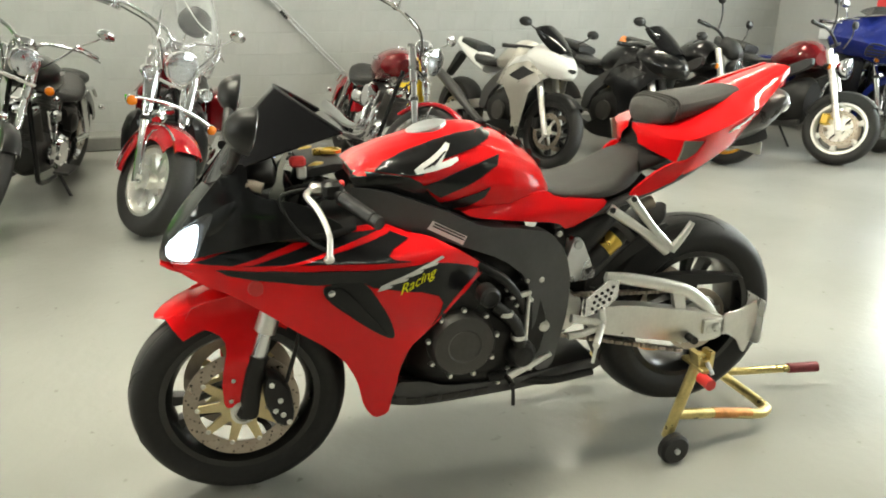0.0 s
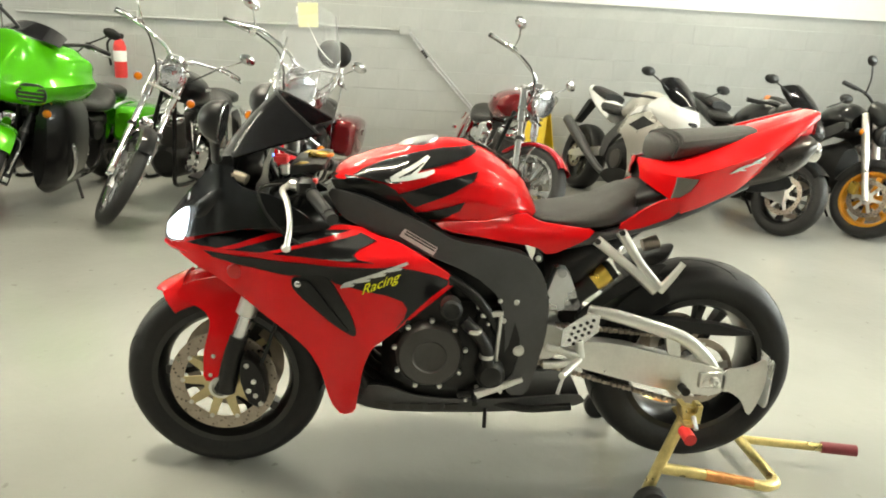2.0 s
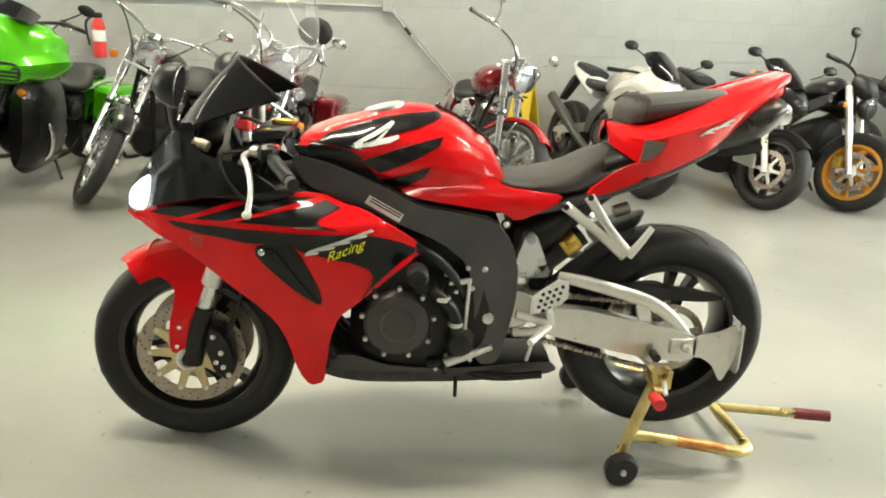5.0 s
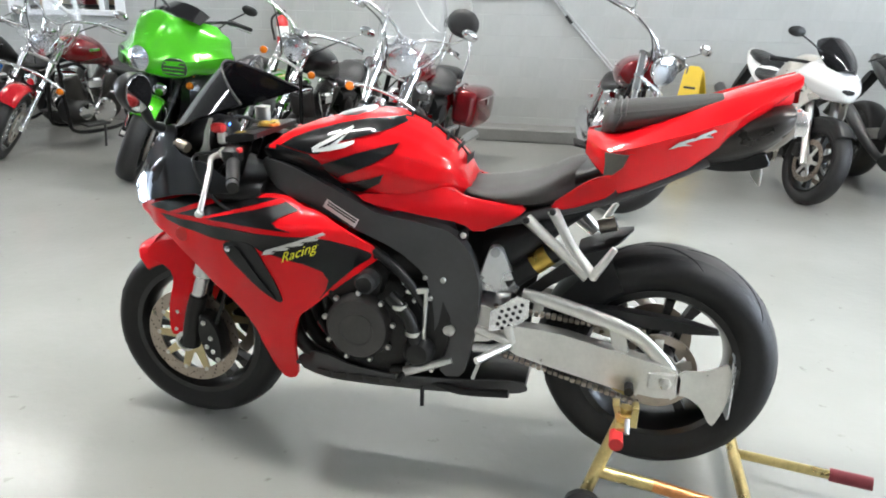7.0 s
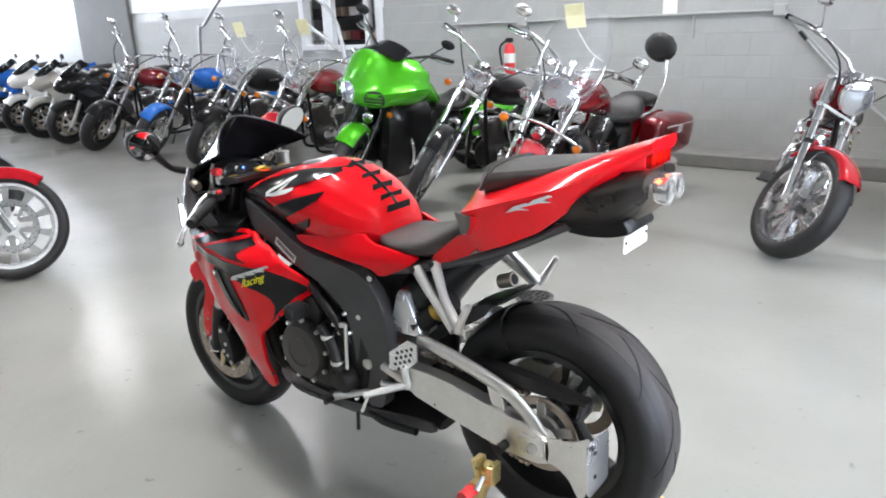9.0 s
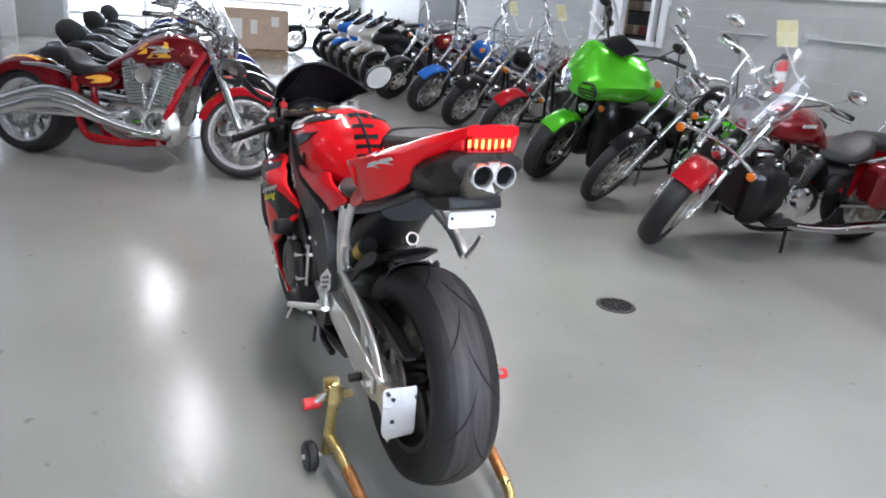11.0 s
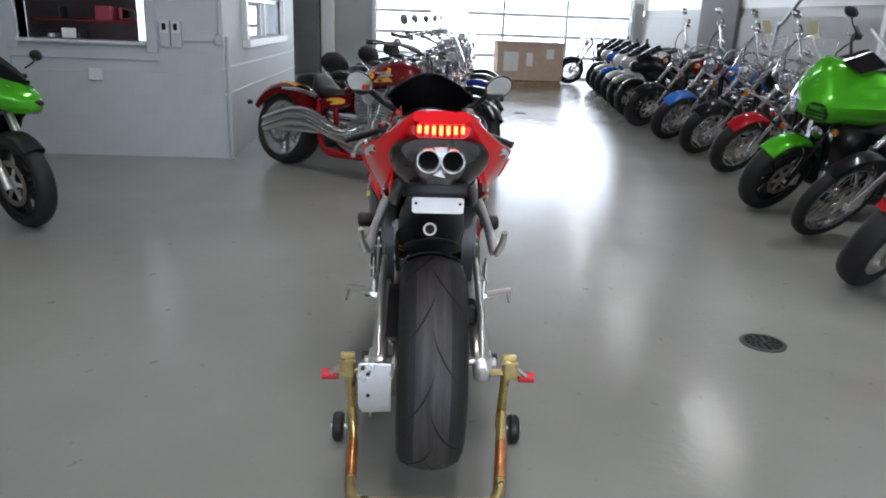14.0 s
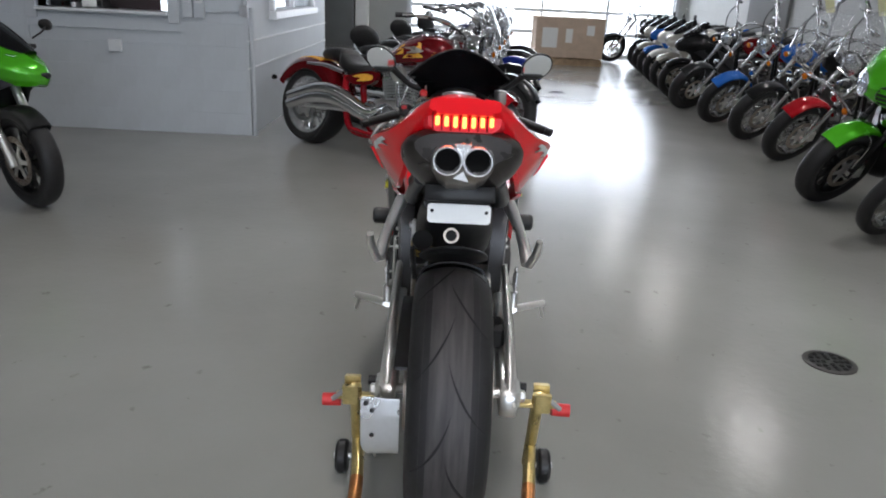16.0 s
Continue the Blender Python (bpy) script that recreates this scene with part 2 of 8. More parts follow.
M_GOLD = mat("gold_anodised", (0.70, 0.48, 0.10), 0.3, 0.9, grain=0.1)
M_YELLOW = mat("yellow_print", (0.85, 0.80, 0.02), 0.4, grain=0.03)
M_YSIGN = mat("yellow_sign_plastic", (0.80, 0.56, 0.02), 0.45, grain=0.06, scale=6)
M_GREYPRINT = mat("silver_print", (0.62, 0.62, 0.61), 0.35, 0.3, grain=0.08)
M_WHITEPRINT = mat("white_print", (0.82, 0.82, 0.80), 0.35, grain=0.03, coat=0.6)
M_AMBER = clear("amber_lens", (0.95, 0.28, 0.02), 0.15, 0.5)
M_REDLENS = clear("red_lens", (0.30, 0.004, 0.006), 0.1, 0.35)
M_GLASS = clear("clear_glass", (0.95, 0.97, 0.97), 0.02, 1.0)
M_HEADGLASS = clear("headlamp_glass", (0.95, 0.97, 1.0), 0.03, 0.97)
M_SMOKE = clear("smoked_screen", (0.016, 0.016, 0.018), 0.03, 0.45, 1.3)
# faint white haze in the acrylic stands in for bright reflections
M_PLEXI = clear("hazed_acrylic", (0.97, 0.98, 0.99), 0.04, 0.965)
M_MIRROR = mat("mirror_glass", (0.85, 0.87, 0.88), 0.03, 1.0, grain=0.02, rough_var=0.01)
M_LED = glow("lit_led", (1.0, 0.16, 0.03), 14.0)
M_LITLENS = glow("lit_red_lens", (0.55, 0.006, 0.012), 0.35)
M_BLUELAMP = glow("lit_headlamp", (0.75, 0.86, 1.0), 3.5)
M_GREENLED = glow("green_indicator", (0.1, 1.0, 0.4), 3.0)
M_BLUELED = glow("blue_indicator", (0.1, 0.25, 1.0), 3.0)
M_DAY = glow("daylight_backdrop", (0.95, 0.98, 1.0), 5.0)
# near-black colour stands in for the unlit depth of the office
M_DARKIN = mat("room_shade", (0.035, 0.02, 0.02), 0.6, grain=0.3, scale=3)


# ---- geometry: every function returns (vertices, faces) ----
def join(*gs):
    v, f = [], []
    for g in gs:
        k = len(v)
        v += g[0]
        f += [tuple(i + k for i in q) for q in g[1]]
    return v, f


def moved(g, m):
    return [tuple(m @ Vector(p)) for p in g[0]], g[1]


def at(g, x=0, y=0, z=0):
    return [(a + x, b + y, c + z) for a, b, c in g[0]], g[1]


def spline(points, k=4):
    """A smooth line through the points."""
    p = [np.array(q, float) for q in points]
    if len(p) < 3:
        return p
    p = [2 * p[0] - p[1]] + p + [2 * p[-1] - p[-2]]
    out = []
    for i in range(1, len(p) - 2):
        a, b, c, d = p[i - 1:i + 3]
        for j in range(k):
            t = j / k
            out.append(0.5 * (2 * b + (c - a) * t + (2 * a - 5 * b + 4 * c - d) * t * t + (3 * b - a - 3 * c + d) * t ** 3))
    return out + [p[-2]]


def loft(rings, cap=True, closed=True):
    n = len(rings[0])
    v = [tuple(map(float, p)) for r in rings for p in r]
    f = []
    for i in range(len(rings) - 1):
        for j in range(n if closed else n - 1):
            a, b = i * n + j, i * n + (j + 1) % n
            f.append((a, b, b + n, a + n))
    if cap and closed:
        f.append(tuple(reversed(range(n))))
        f.append(tuple(range(len(v) - n, len(v))))
    return v, f


def tube(points, r, n=10, k=4, cap=True):
    p = spline(points, k)
    m = len(p)
    rs = [r] * m if not isinstance(r, (list, tuple)) else list(np.interp(np.linspace(0, 1, m), np.linspace(0, 1, len(r)), r))
    rings, up = [], None
    for i in range(m):
        d = p[min(i + 1, m - 1)] - p[max(i - 1, 0)]
        d = d / (np.linalg.norm(d) + 1e-9)
        if up is None:
            up = np.array((0, 0, 1.0)) if abs(d[2]) < 0.9 else np.array((0, 1.0, 0))
        s = np.cross(d, up)
        s /= np.linalg.norm(s) + 1e-9
        up = np.cross(s, d)
        rings.append([p[i] + rs[i] * (math.cos(a) * s + math.sin(a) * up) for a in np.linspace(0, 2 * math.pi, n, endpoint=False)])
    return loft(rings, cap)


def lathe(profile, n=32, axis="x", closed=False):
    """profile: (radius, place along the axis); closed: the profile is a ring of its own (a tyre)."""
    rings = []
    prof = list(profile) + ([profile[0]] if closed else [])
    for r, a in prof:
        ring = []
        for t in np.linspace(0, 2 * math.pi, n, endpoint=False):
            c, s = r * math.cos(t), r * math.sin(t)
            ring.append((a, c, s) if axis == "x" else (s, a, c) if axis == "y" else (c, s, a))
        rings.append(ring)
    v, f = loft(rings, cap=not closed)
    return v, f


def box(cx, cy, cz, sx, sy, sz, bev=0.0):
    x, y, z = sx / 2, sy / 2, sz / 2
    b = min(bev, x * 0.9, y * 0.9, z * 0.9)
    if b <= 0:
        v = [(i * x, j * y, k * z) for i in (-1, 1) for j in (-1, 1) for k in (-1, 1)]
        f = [(0, 1, 3, 2), (4, 6, 7, 5), (0, 4, 5, 1), (2, 3, 7, 6), (0, 2, 6, 4), (1, 5, 7, 3)]
        return at((v, f), cx, cy, cz)
    rings = []
    for dz, ins in ((-z, b), (-z + b, 0), (z - b, 0), (z, b)):
        px, py = x - ins, y - ins
        q = b if ins == 0 else b * 0.6
        rings.append([(px - q, -py, dz), (px, -py + q, dz), (px, py - q, dz), (px - q, py, dz), (-px + q, py, dz), (-px, py - q, dz), (-px, -py + q, dz), (-px + q, -py, dz)])
    return at(loft(rings), cx, cy, cz)


def rounded(outline, times=1):
    """Rounds the corners of a closed outline."""
    p = [np.array(q, float) for q in outline]
    for _ in range(times):
        out = []
        for i in range(len(p)):
            a, b = p[i], p[(i + 1) % len(p)]
            out += [a * 0.8 + b * 0.2, a * 0.2 + b * 0.8]
        p = out
    return p


def prism(outline, x0, x1, bev=0.003, soft=1):
    """A flat plate with the outline in (y, z), from x0 to x1, with bevelled edges."""
    p = rounded(outline, soft) if soft else [np.array(q, float) for q in outline]
    c = sum(p) / len(p)
    n = len(p)
    size = max(np.linalg.norm(q - c) for q in p)
    k = max(0.5, 1 - bev / max(size, 1e-6))
    rings = []
    for x, s in ((x0, k), (x0 + bev, 1), (x1 - bev, 1), (x1, k)):
        rings.append([(x, *(c + (q - c) * s)) for q in p])
    return loft(rings)


def panel(outline, xf, th=0.004, step=0.05, soft=1, side=-1, roll=0.0):
    """A curved shell: the outline in (y, z), pushed out to xf(y, z) on that side."""
    p = rounded(outline, soft) if soft else outline
    bm = bmesh.new()
    bm.faces.new([bm.verts.new((0, float(q[0]), float(q[1]))) for q in p])
    if roll:
        bmesh.ops.inset_region(bm, faces=bm.faces[:], thickness=roll, use_even_offset=True, use_boundary=True)
    ys, zs = [q[0] for q in p], [q[1] for q in p]
    for axis, lo, hi in ((1, min(ys), max(ys)), (2, min(zs), max(zs))):
        c = math.ceil((lo + 1e-4) / step) * step
        while c < hi - 1e-4:
            no = [0, 0, 0]
            no[axis] = 1
            co = [0, 0, 0]
            co[axis] = c
            bmesh.ops.bisect_plane(bm, geom=bm.verts[:] + bm.edges[:] + bm.faces[:], plane_co=co, plane_no=no)
            c += step
    bm.verts.index_update()
    base = [tuple(q.co) for q in bm.verts]
    faces = [tuple(q.index for q in fc.verts) for fc in bm.faces]
    rim = []
    for e in bm.edges:
        if len(e.link_faces) == 1:
            lp = e.link_loops[0]
            rim.append((lp.vert.index, lp.link_loop_next.vert.index))
    bm.free()
    k = len(base)
    edge = {i for e in rim for i in e}
    outer = [(side * (xf(y, z) - (1.0 * roll if i in edge else 0)), y, z) for i, (_, y, z) in enumerate(base)]
    inner = [(side * (xf(y, z) - th), y, z) for _, y, z in base]
    f = list(faces) + [tuple(i + k for i in reversed(q)) for q in faces] + [(b, a, a + k, b + k) for a, b in rim]
    return outer + inner, f


def ip(x, table):
    """Smooth look-up in a table of (x, value), rising in x."""
    xs = [q[0] for q in table]
    if x <= xs[0]:
        return table[0][1]
    if x >= xs[-1]:
        return table[-1][1]
    i = max(j for j in range(len(xs)) if xs[j] <= x)
    t = (x - xs[i]) / (xs[i + 1] - xs[i])
    t = t * t * (3 - 2 * t) * 0.5 + t * 0.5
    return table[i][1] * (1 - t) + table[i + 1][1] * t


ROUND = [(0, 0.55), (0.12, 0.82), (0.35, 1.0), (0.6, 0.95), (0.8, 0.76), (0.92, 0.5), (0.98, 0.26), (1, 0.02)]
OVAL = [(0, 0.02), (0.04, 0.38), (0.15, 0.72), (0.35, 0.96), (0.5, 1.0), (0.65, 0.96), (0.85, 0.72), (0.96, 0.38), (1, 0.02)]
CUSHION = [(0, 0.75), (0.2, 0.96), (0.5, 1.0), (0.75, 0.93), (0.9, 0.72), (0.98, 0.4), (1, 0.02)]


def body(table, shape=ROUND, k=4, m=14, cap=True):
    """A body along y. table: (y, half width, lower z, upper z); shape: half width over height."""
    tb = spline(table, k)
    rings = []
    ss = [0.5 - 0.5 * math.cos(math.pi * i / (m - 1)) for i in range(m)]
    for y, w, z0, z1 in tb:
        left = [(-w * ip(s, shape), y, z0 + (z1 - z0) * s) for s in ss]
        rings.append(left + [(-a, b, c) for a, b, c in reversed(left)])
    return loft(rings, cap)


def arc_band(cy, cz, r, w, a0, a1, th=0.006, crown=0.02, n=20, lip=0.02):
    """A mudguard round the axle at (cy, cz); angles in degrees from +y towards +z."""
    rings = []
    for a in np.linspace(radians(a0), radians(a1), n):
        sec = [(-w, r - crown - lip), (-w, r - crown), (-w * 0.8, r - crown * 0.35), (-w * 0.4, r - 0.003), (0, r), (w * 0.4, r - 0.003), (w * 0.8, r - crown * 0.35), (w, r - crown), (w, r - crown - lip)]
        sec = sec + [(x * 0.96, q - th) for x, q in reversed(sec)]
        rings.append([(x, cy + q * math.cos(a), cz + q * math.sin(a)) for x, q in sec])
    return loft(rings)


def bolts(places, r=0.007, h=0.006, axis="x"):
    return join(*[at(lathe([(r, 0), (r, h * 0.7), (r * 0.75, h)], 8, axis), *p) for p in places])


def part(name, g, material, parent=None, label="", sharp=38):
    """One mesh object under its thing."""
    me = bpy.data.meshes.new(name)
    me.from_pydata([tuple(p) for p in g[0]], [], g[1])
    me.materials.append(material)
    me.polygons.foreach_set("use_smooth", [True] * len(me.polygons))
    bm = bmesh.new()
    bm.from_mesh(me)
    bmesh.ops.recalc_face_normals(bm, faces=bm.faces)
    bm.to_mesh(me)
    bm.free()
    me.set_sharp_from_angle(angle=radians(sharp))
    ob = new(name, me)
    ob.parent = parent
    if label:
        ob["label"] = label
    return ob


def same_part(name, ob, m, parent):
    """Another object on the same mesh."""
    o = new(name, ob.data)
    o.parent = parent
    o.matrix_basis = m
    return o


def thing(name, label, category, group=""):
    return tagged(new(name), label, category, group)


def structure(name, g, material, label="", sharp=30):
    return tagged(part(name, g, material, None, sharp=sharp), label, "", "", "structure")


def text_geo(words, size, depth=0.001):
    c = bpy.data.curves.new("words", "FONT")
    c.body, c.size, c.extrude, c.align_x, c.align_y = words, size, depth, "CENTER", "CENTER"
    ob = new("words", c)
    bpy.context.view_layer.update()
    me = bpy.data.meshes.new_from_object(ob.evaluated_get(bpy.context.evaluated_depsgraph_get()))
    g = [tuple(v.co) for v in me.vertices], [tuple(q.vertices) for q in me.polygons]
    bpy.data.objects.remove(ob)
    bpy.data.meshes.remove(me)
    return g


# ---- the room ----
structure("floor", box((XWEST + XE) / 2 + 0.5, (YS + YN) / 2, -0.06, XE - XWEST + 1.6, YN - YS + 0.6, 0.12), M_FLOOR, "grey glossy epoxy floor with faint stains")
structure("ceiling", box((XWEST + XE) / 2, (YS + YN) / 2, HC + 0.06, XE - XWEST + 0.6, YN - YS + 0.6, 0.12), M_CEIL)


def wall_with_holes(name, lo, hi, z0, z1, axis, c0, c1, holes, material, label=""):
    """A wall along an axis ('x' or 'y'), from lo to hi, z0 to z1, thick from c0 to c1 on the other axis; holes: (lo, hi, z0, z1)."""
    us = sorted({lo, hi, *[h[0] for h in holes], *[h[1] for h in holes]})
    zs = sorted({z0, z1, *[h[2] for h in holes], *[h[3] for h in holes]})
    us = [u for u in us if lo <= u <= hi]
    zs = [z for z in zs if z0 <= z <= z1]
    gs = []
    for i in range(len(us) - 1):
        run = None
        for j in range(len(zs) - 1):
            um, zm = (us[i] + us[i + 1]) / 2, (zs[j] + zs[j + 1]) / 2
            if any(h[0] < um < h[1] and h[2] < zm < h[3] for h in holes):
                continue
            cu, cz, su, sz = um, zm, us[i + 1] - us[i], zs[j + 1] - zs[j]
            cc, sc = (c0 + c1) / 2, abs(c1 - c0)
            gs.append(box(cu, cc, cz, su, sc, sz) if axis == "x" else box(cc, cu, cz, sc, su, sz))
    return structure(name, join(*gs), material, label)


E_DOOR = (5.53, 7.05, 1.10, 2.45)
N_DOOR = (-1.15, 5.36, 0.0, 3.1)
S_WIN = (-1.9, 3.6, 0.8, 2.5)
wall_e = wall_with_holes("wall_east", YS, YN, 0, PAINT_Z, "y", XE + 0.03, XE + 0.25, [E_DOOR], M_JOINT, "grey painted concrete block wall")
wall_with_holes("wall_east_upper", YS, YN, PAINT_Z, HC, "y", XE + 0.004, XE + 0.25, [E_DOOR], M_WHITEWALL)
wall_with_holes("wall_north", XWEST, XE, 0, PAINT_Z + 0.15, "x", YN, YN + 0.25, [N_DOOR], M_WALL)
wall_with_holes("wall_north_upper", XWEST, XE, PAINT_Z + 0.15, HC, "x", YN - 0.003, YN + 0.25, [N_DOOR], M_WHITEWALL)
wall_with_holes("wall_south", XWEST, XE, 0, PAINT_Z, "x", YS - 0.25, YS, [S_WIN], M_WALL)
wall_with_holes("wall_south_upper", XWEST, XE, PAINT_Z, HC, "x", YS - 0.25, YS + 0.003, [S_WIN], M_WHITEWALL)
# unseen closing wall, made dark to cut bounce and pale reflections on the paint
structure("wall_west", box(XWEST - 0.12, (YS + YO) / 2, HC / 2, 0.24, YO - YS, HC), M_DARKGREY)
LEDGE_X, LEDGE_Z, LEDGE_N = 5.26, 0.13, 9.0
structure("ledge", box((LEDGE_X + XE + 0.02) / 2, (YS + LEDGE_N) / 2, LEDGE_Z / 2, XE + 0.02 - LEDGE_X, LEDGE_N - YS - 0.01, LEDGE_Z, 0.012), M_LEDGE, "low grey concrete ledge along the block wall")
structure("baseboard", box(XE + 0.008, (LEDGE_N + YN) / 2, 0.055, 0.014, YN - LEDGE_N, 0.11, 0.003), M_BASE, "dark vinyl base along the block wall")


def office():
    hole = (-3.76, -2.58, 1.08, 2.0)
    wall_with_holes("wall_office", XWEST, XO, 0, HC, "x", YO + 0.02, YO + 0.2, [hole], M_OFFICE)
    side = (6.05, 8.2, 1.1, 2.0)
    wall_with_holes("wall_office_side", YO + 0.2, 9.3, 0, HC, "y", XO - 0.2, XO, [side], M_OFFICE)
    structure("wall_annex", box(-3.4, 13.2, HC / 2, 0.2, 7.8, HC), M_OFFICE)
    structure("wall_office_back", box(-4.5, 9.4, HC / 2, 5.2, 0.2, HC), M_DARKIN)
    for z in (0.62, 0.86):
        structure("trim", box(XO + 0.008, 7.2, z, 0.016, 4.2, 0.012), M_TRIM)
    structure("pilaster_grey", box(-2.75, YN - 0.2, HC / 2, 0.7, 0.4, HC, 0.01), M_DARKGREY, "dark grey painted pilaster")
    structure("pilaster_white", box(-2.22, YN - 0.15, HC / 2, 0.3, 0.3, HC, 0.01), M_WHITEWALL)
    structure("pilaster_east", box(XE - 0.03, 12.1, HC / 2, 0.06, 1.75, HC, 0.01), M_DARKGREY, "dark grey painted pilaster")
    # the two office windows
    w = tagged(new("window_1"), "interior office window with a wide pale frame and sill", "window", "", "structure")
    x0, x1, z0, z1 = hole
    for nm, g in (("frame_side", box(x0 - 0.05, YO + 0.08, (z0 + z1) / 2, 0.1, 0.22, z1 - z0 + 0.2, 0.006)), ("frame_side", box(x1 + 0.05, YO + 0.08, (z0 + z1) / 2, 0.1, 0.22, z1 - z0 + 0.2, 0.006)),
                  ("sill", box((x0 + x1) / 2, YO + 0.06, z0 - 0.015, x1 - x0 - 0.002, 0.26, 0.03, 0.006)), ("apron", box((x0 + x1) / 2, YO + 0.006, z0 - 0.11, x1 - x0 + 0.26, 0.024, 0.12, 0.004)),
                  ("frame_head", box((x0 + x1) / 2, YO + 0.08, z1 + 0.05, x1 - x0 - 0.002, 0.22, 0.1, 0.006))):
        part(nm, g, M_OFFICE if nm != "sill" else M_TRIM, w)
    pane = part("pane", box((x0 + x1) / 2, YO + 0.12, (z0 + z1) / 2, x1 - x0, 0.006, z1 - z0), M_GLASS, w)
    pane.visible_shadow = False
    w2 = tagged(new("window_2"), "side window with pale frame and a cross bar", "window", "", "structure")
    y0, y1, z0, z1 = side
    part("sill", box(XO + 0.01, (y0 + y1) / 2, z0 - 0.04, 0.14, y1 - y0 + 0.2, 0.08, 0.006), M_TRIM, w2)
    for yy in (y0 - 0.04, y1 + 0.04):
        part("frame_side", box(XO + 0.01, yy, (z0 + z1) / 2, 0.08, 0.08, z1 - z0, 0.006), M_TRIM, w2)
    part("cross_bar", box(XO - 0.05, (y0 + y1) / 2, 1.5, 0.05, y1 - y0, 0.04, 0.004), M_TRIM, w2)
    part("mullion", box(XO - 0.05, (y0 + y1) / 2 + 0.2, (z0 + z1) / 2, 0.046, 0.05, z1 - z0, 0.004), M_TRIM, w2)
    p2 = part("pane", box(XO - 0.08, (y0 + y1) / 2, (z0 + z1) / 2, 0.006, y1 - y0, z1 - z0), M_GLASS, w2)
    p2.visible_shadow = False
    # glowing sheet added inside the office, in for daylight past the glass
    structure("daylight_sheet", box(XO - 0.9, (y0 + y1) / 2, 1.5, 0.02, 3.2, 2.2), M_DAY, "glowing sheet in for daylight beyond the side window")
    # inside the office
    sh = thing("shelf_unit", "dark red shelving with stacked goods behind the office glass", "shelf")
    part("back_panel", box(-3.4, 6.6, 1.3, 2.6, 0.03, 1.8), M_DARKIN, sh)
    rnd = random.Random(4)
    for k in range(4):
        part("shelf", box(-3.4, 6.42, 0.95 + k * 0.28, 2.6, 0.34, 0.02), M_REDDK, sh)
        for _ in range(9):
            hx = -4.6 + rnd.random() * 2.3
            part("carton", box(hx, 6.38, 0.96 + k * 0.28 + 0.07, 0.08 + 0.14 * rnd.random(), 0.2, 0.08 + 0.1 * rnd.random(), 0.004), rnd.choice([M_REDDK, M_MAROON, M_ENGINE, M_PLASTIC, M_GREYPRINT]), sh)
    part("post", box(-2.75, 6.2, 1.2, 0.04, 0.04, 2.4), M_CARD, sh)
    n = thing("notice", "small white paper card behind the glass", "paper")
    part("card", box(-3.36, YO + 0.16, 1.13, 0.13, 0.004, 0.09), M_PAPER, n)
    # switches, conduit and outlet
    sw = thing("switch_box", "pair of light switch boxes with black toggles", "switch")
    for dx in (0, 0.105):
        part("box", box(-2.40 + dx, YO - 0.02, 1.16, 0.095, 0.05, 0.24, 0.006), M_OFFICE, sw)
        part("plate", box(-2.40 + dx, YO - 0.048, 1.22, 0.075, 0.008, 0.1, 0.003), M_TRIM, sw)
        part("toggle", box(-2.40 + dx, YO - 0.056, 1.225, 0.034, 0.014, 0.06, 0.003), M_PLASTIC, sw)
    th = thing("thermostat", "black wall thermostat beside the window", "thermostat")
    part("case", box(-2.53, YO - 0.012, 1.24, 0.06, 0.03, 0.14, 0.006), M_PLASTIC, th)
    c = thing("conduit", "painted conduit run to the wall corner", "conduit")
    part("pipe", tube([(-2.24, YO - 0.02, 1.10), (-1.95, YO - 0.02, 1.11)], 0.012), M_OFFICE, c)
    part("box", box(-1.9, YO - 0.03, 1.12, 0.07, 0.05, 0.1, 0.005), M_STEELG, c)
    part("riser", tube([(-1.9, YO - 0.02, 1.16), (-1.9, YO - 0.02, HC)], 0.014), M_OFFICE, c)
    part("down_pipe", tube([(-1.84, YO - 0.0, 0.0), (-1.84, YO - 0.0, 1.15)], 0.02), M_OFFICE, c)
    o = thing("outlet_box", "square white outlet box on the block wall", "outlet")
    part("box", box(-3.08, YO - 0.02, 0.77, 0.12, 0.045, 0.11, 0.008), M_TRIM, o)


office()


def overhead_door():
    d = tagged(new("door_1"), "wide sectional overhead door with bright translucent panes", "door", "", "structure")
    x0, x1 = N_DOOR[0], N_DOOR[1]
    for xx in (x0 + 0.04, x1 - 0.04):
        part("track", box(xx, YN - 0.03, 1.55, 0.08, 0.05, 3.1), M_STEELG, d)
    wd = (x1 - x0 - 0.16) / 4
    for k in range(6):
        z = 0.03 + k * 0.5
        part("rail", box((x0 + x1) / 2, YN + 0.08, z, x1 - x0 - 0.16, 0.05, 0.085, 0.004), M_TRIM, d)
        for c in range(5):
            part("mullion", box(x0 + 0.08 + wd * c, YN + 0.08, z + 0.25, 0.075, 0.046, 0.41, 0.004), M_TRIM, d)
        for c in range(4):
            p = part("pane", box(x0 + 0.08 + wd * (c + 0.5), YN + 0.08, z + 0.25, wd - 0.08, 0.006, 0.41), M_GLASS, d)
            p.visible_shadow = False
    structure("backdrop", box(1.93, YN + 2.2, 1.6, 12, 0.05, 5), M_DAY, "bright daylight outside the door")


overhead_door()


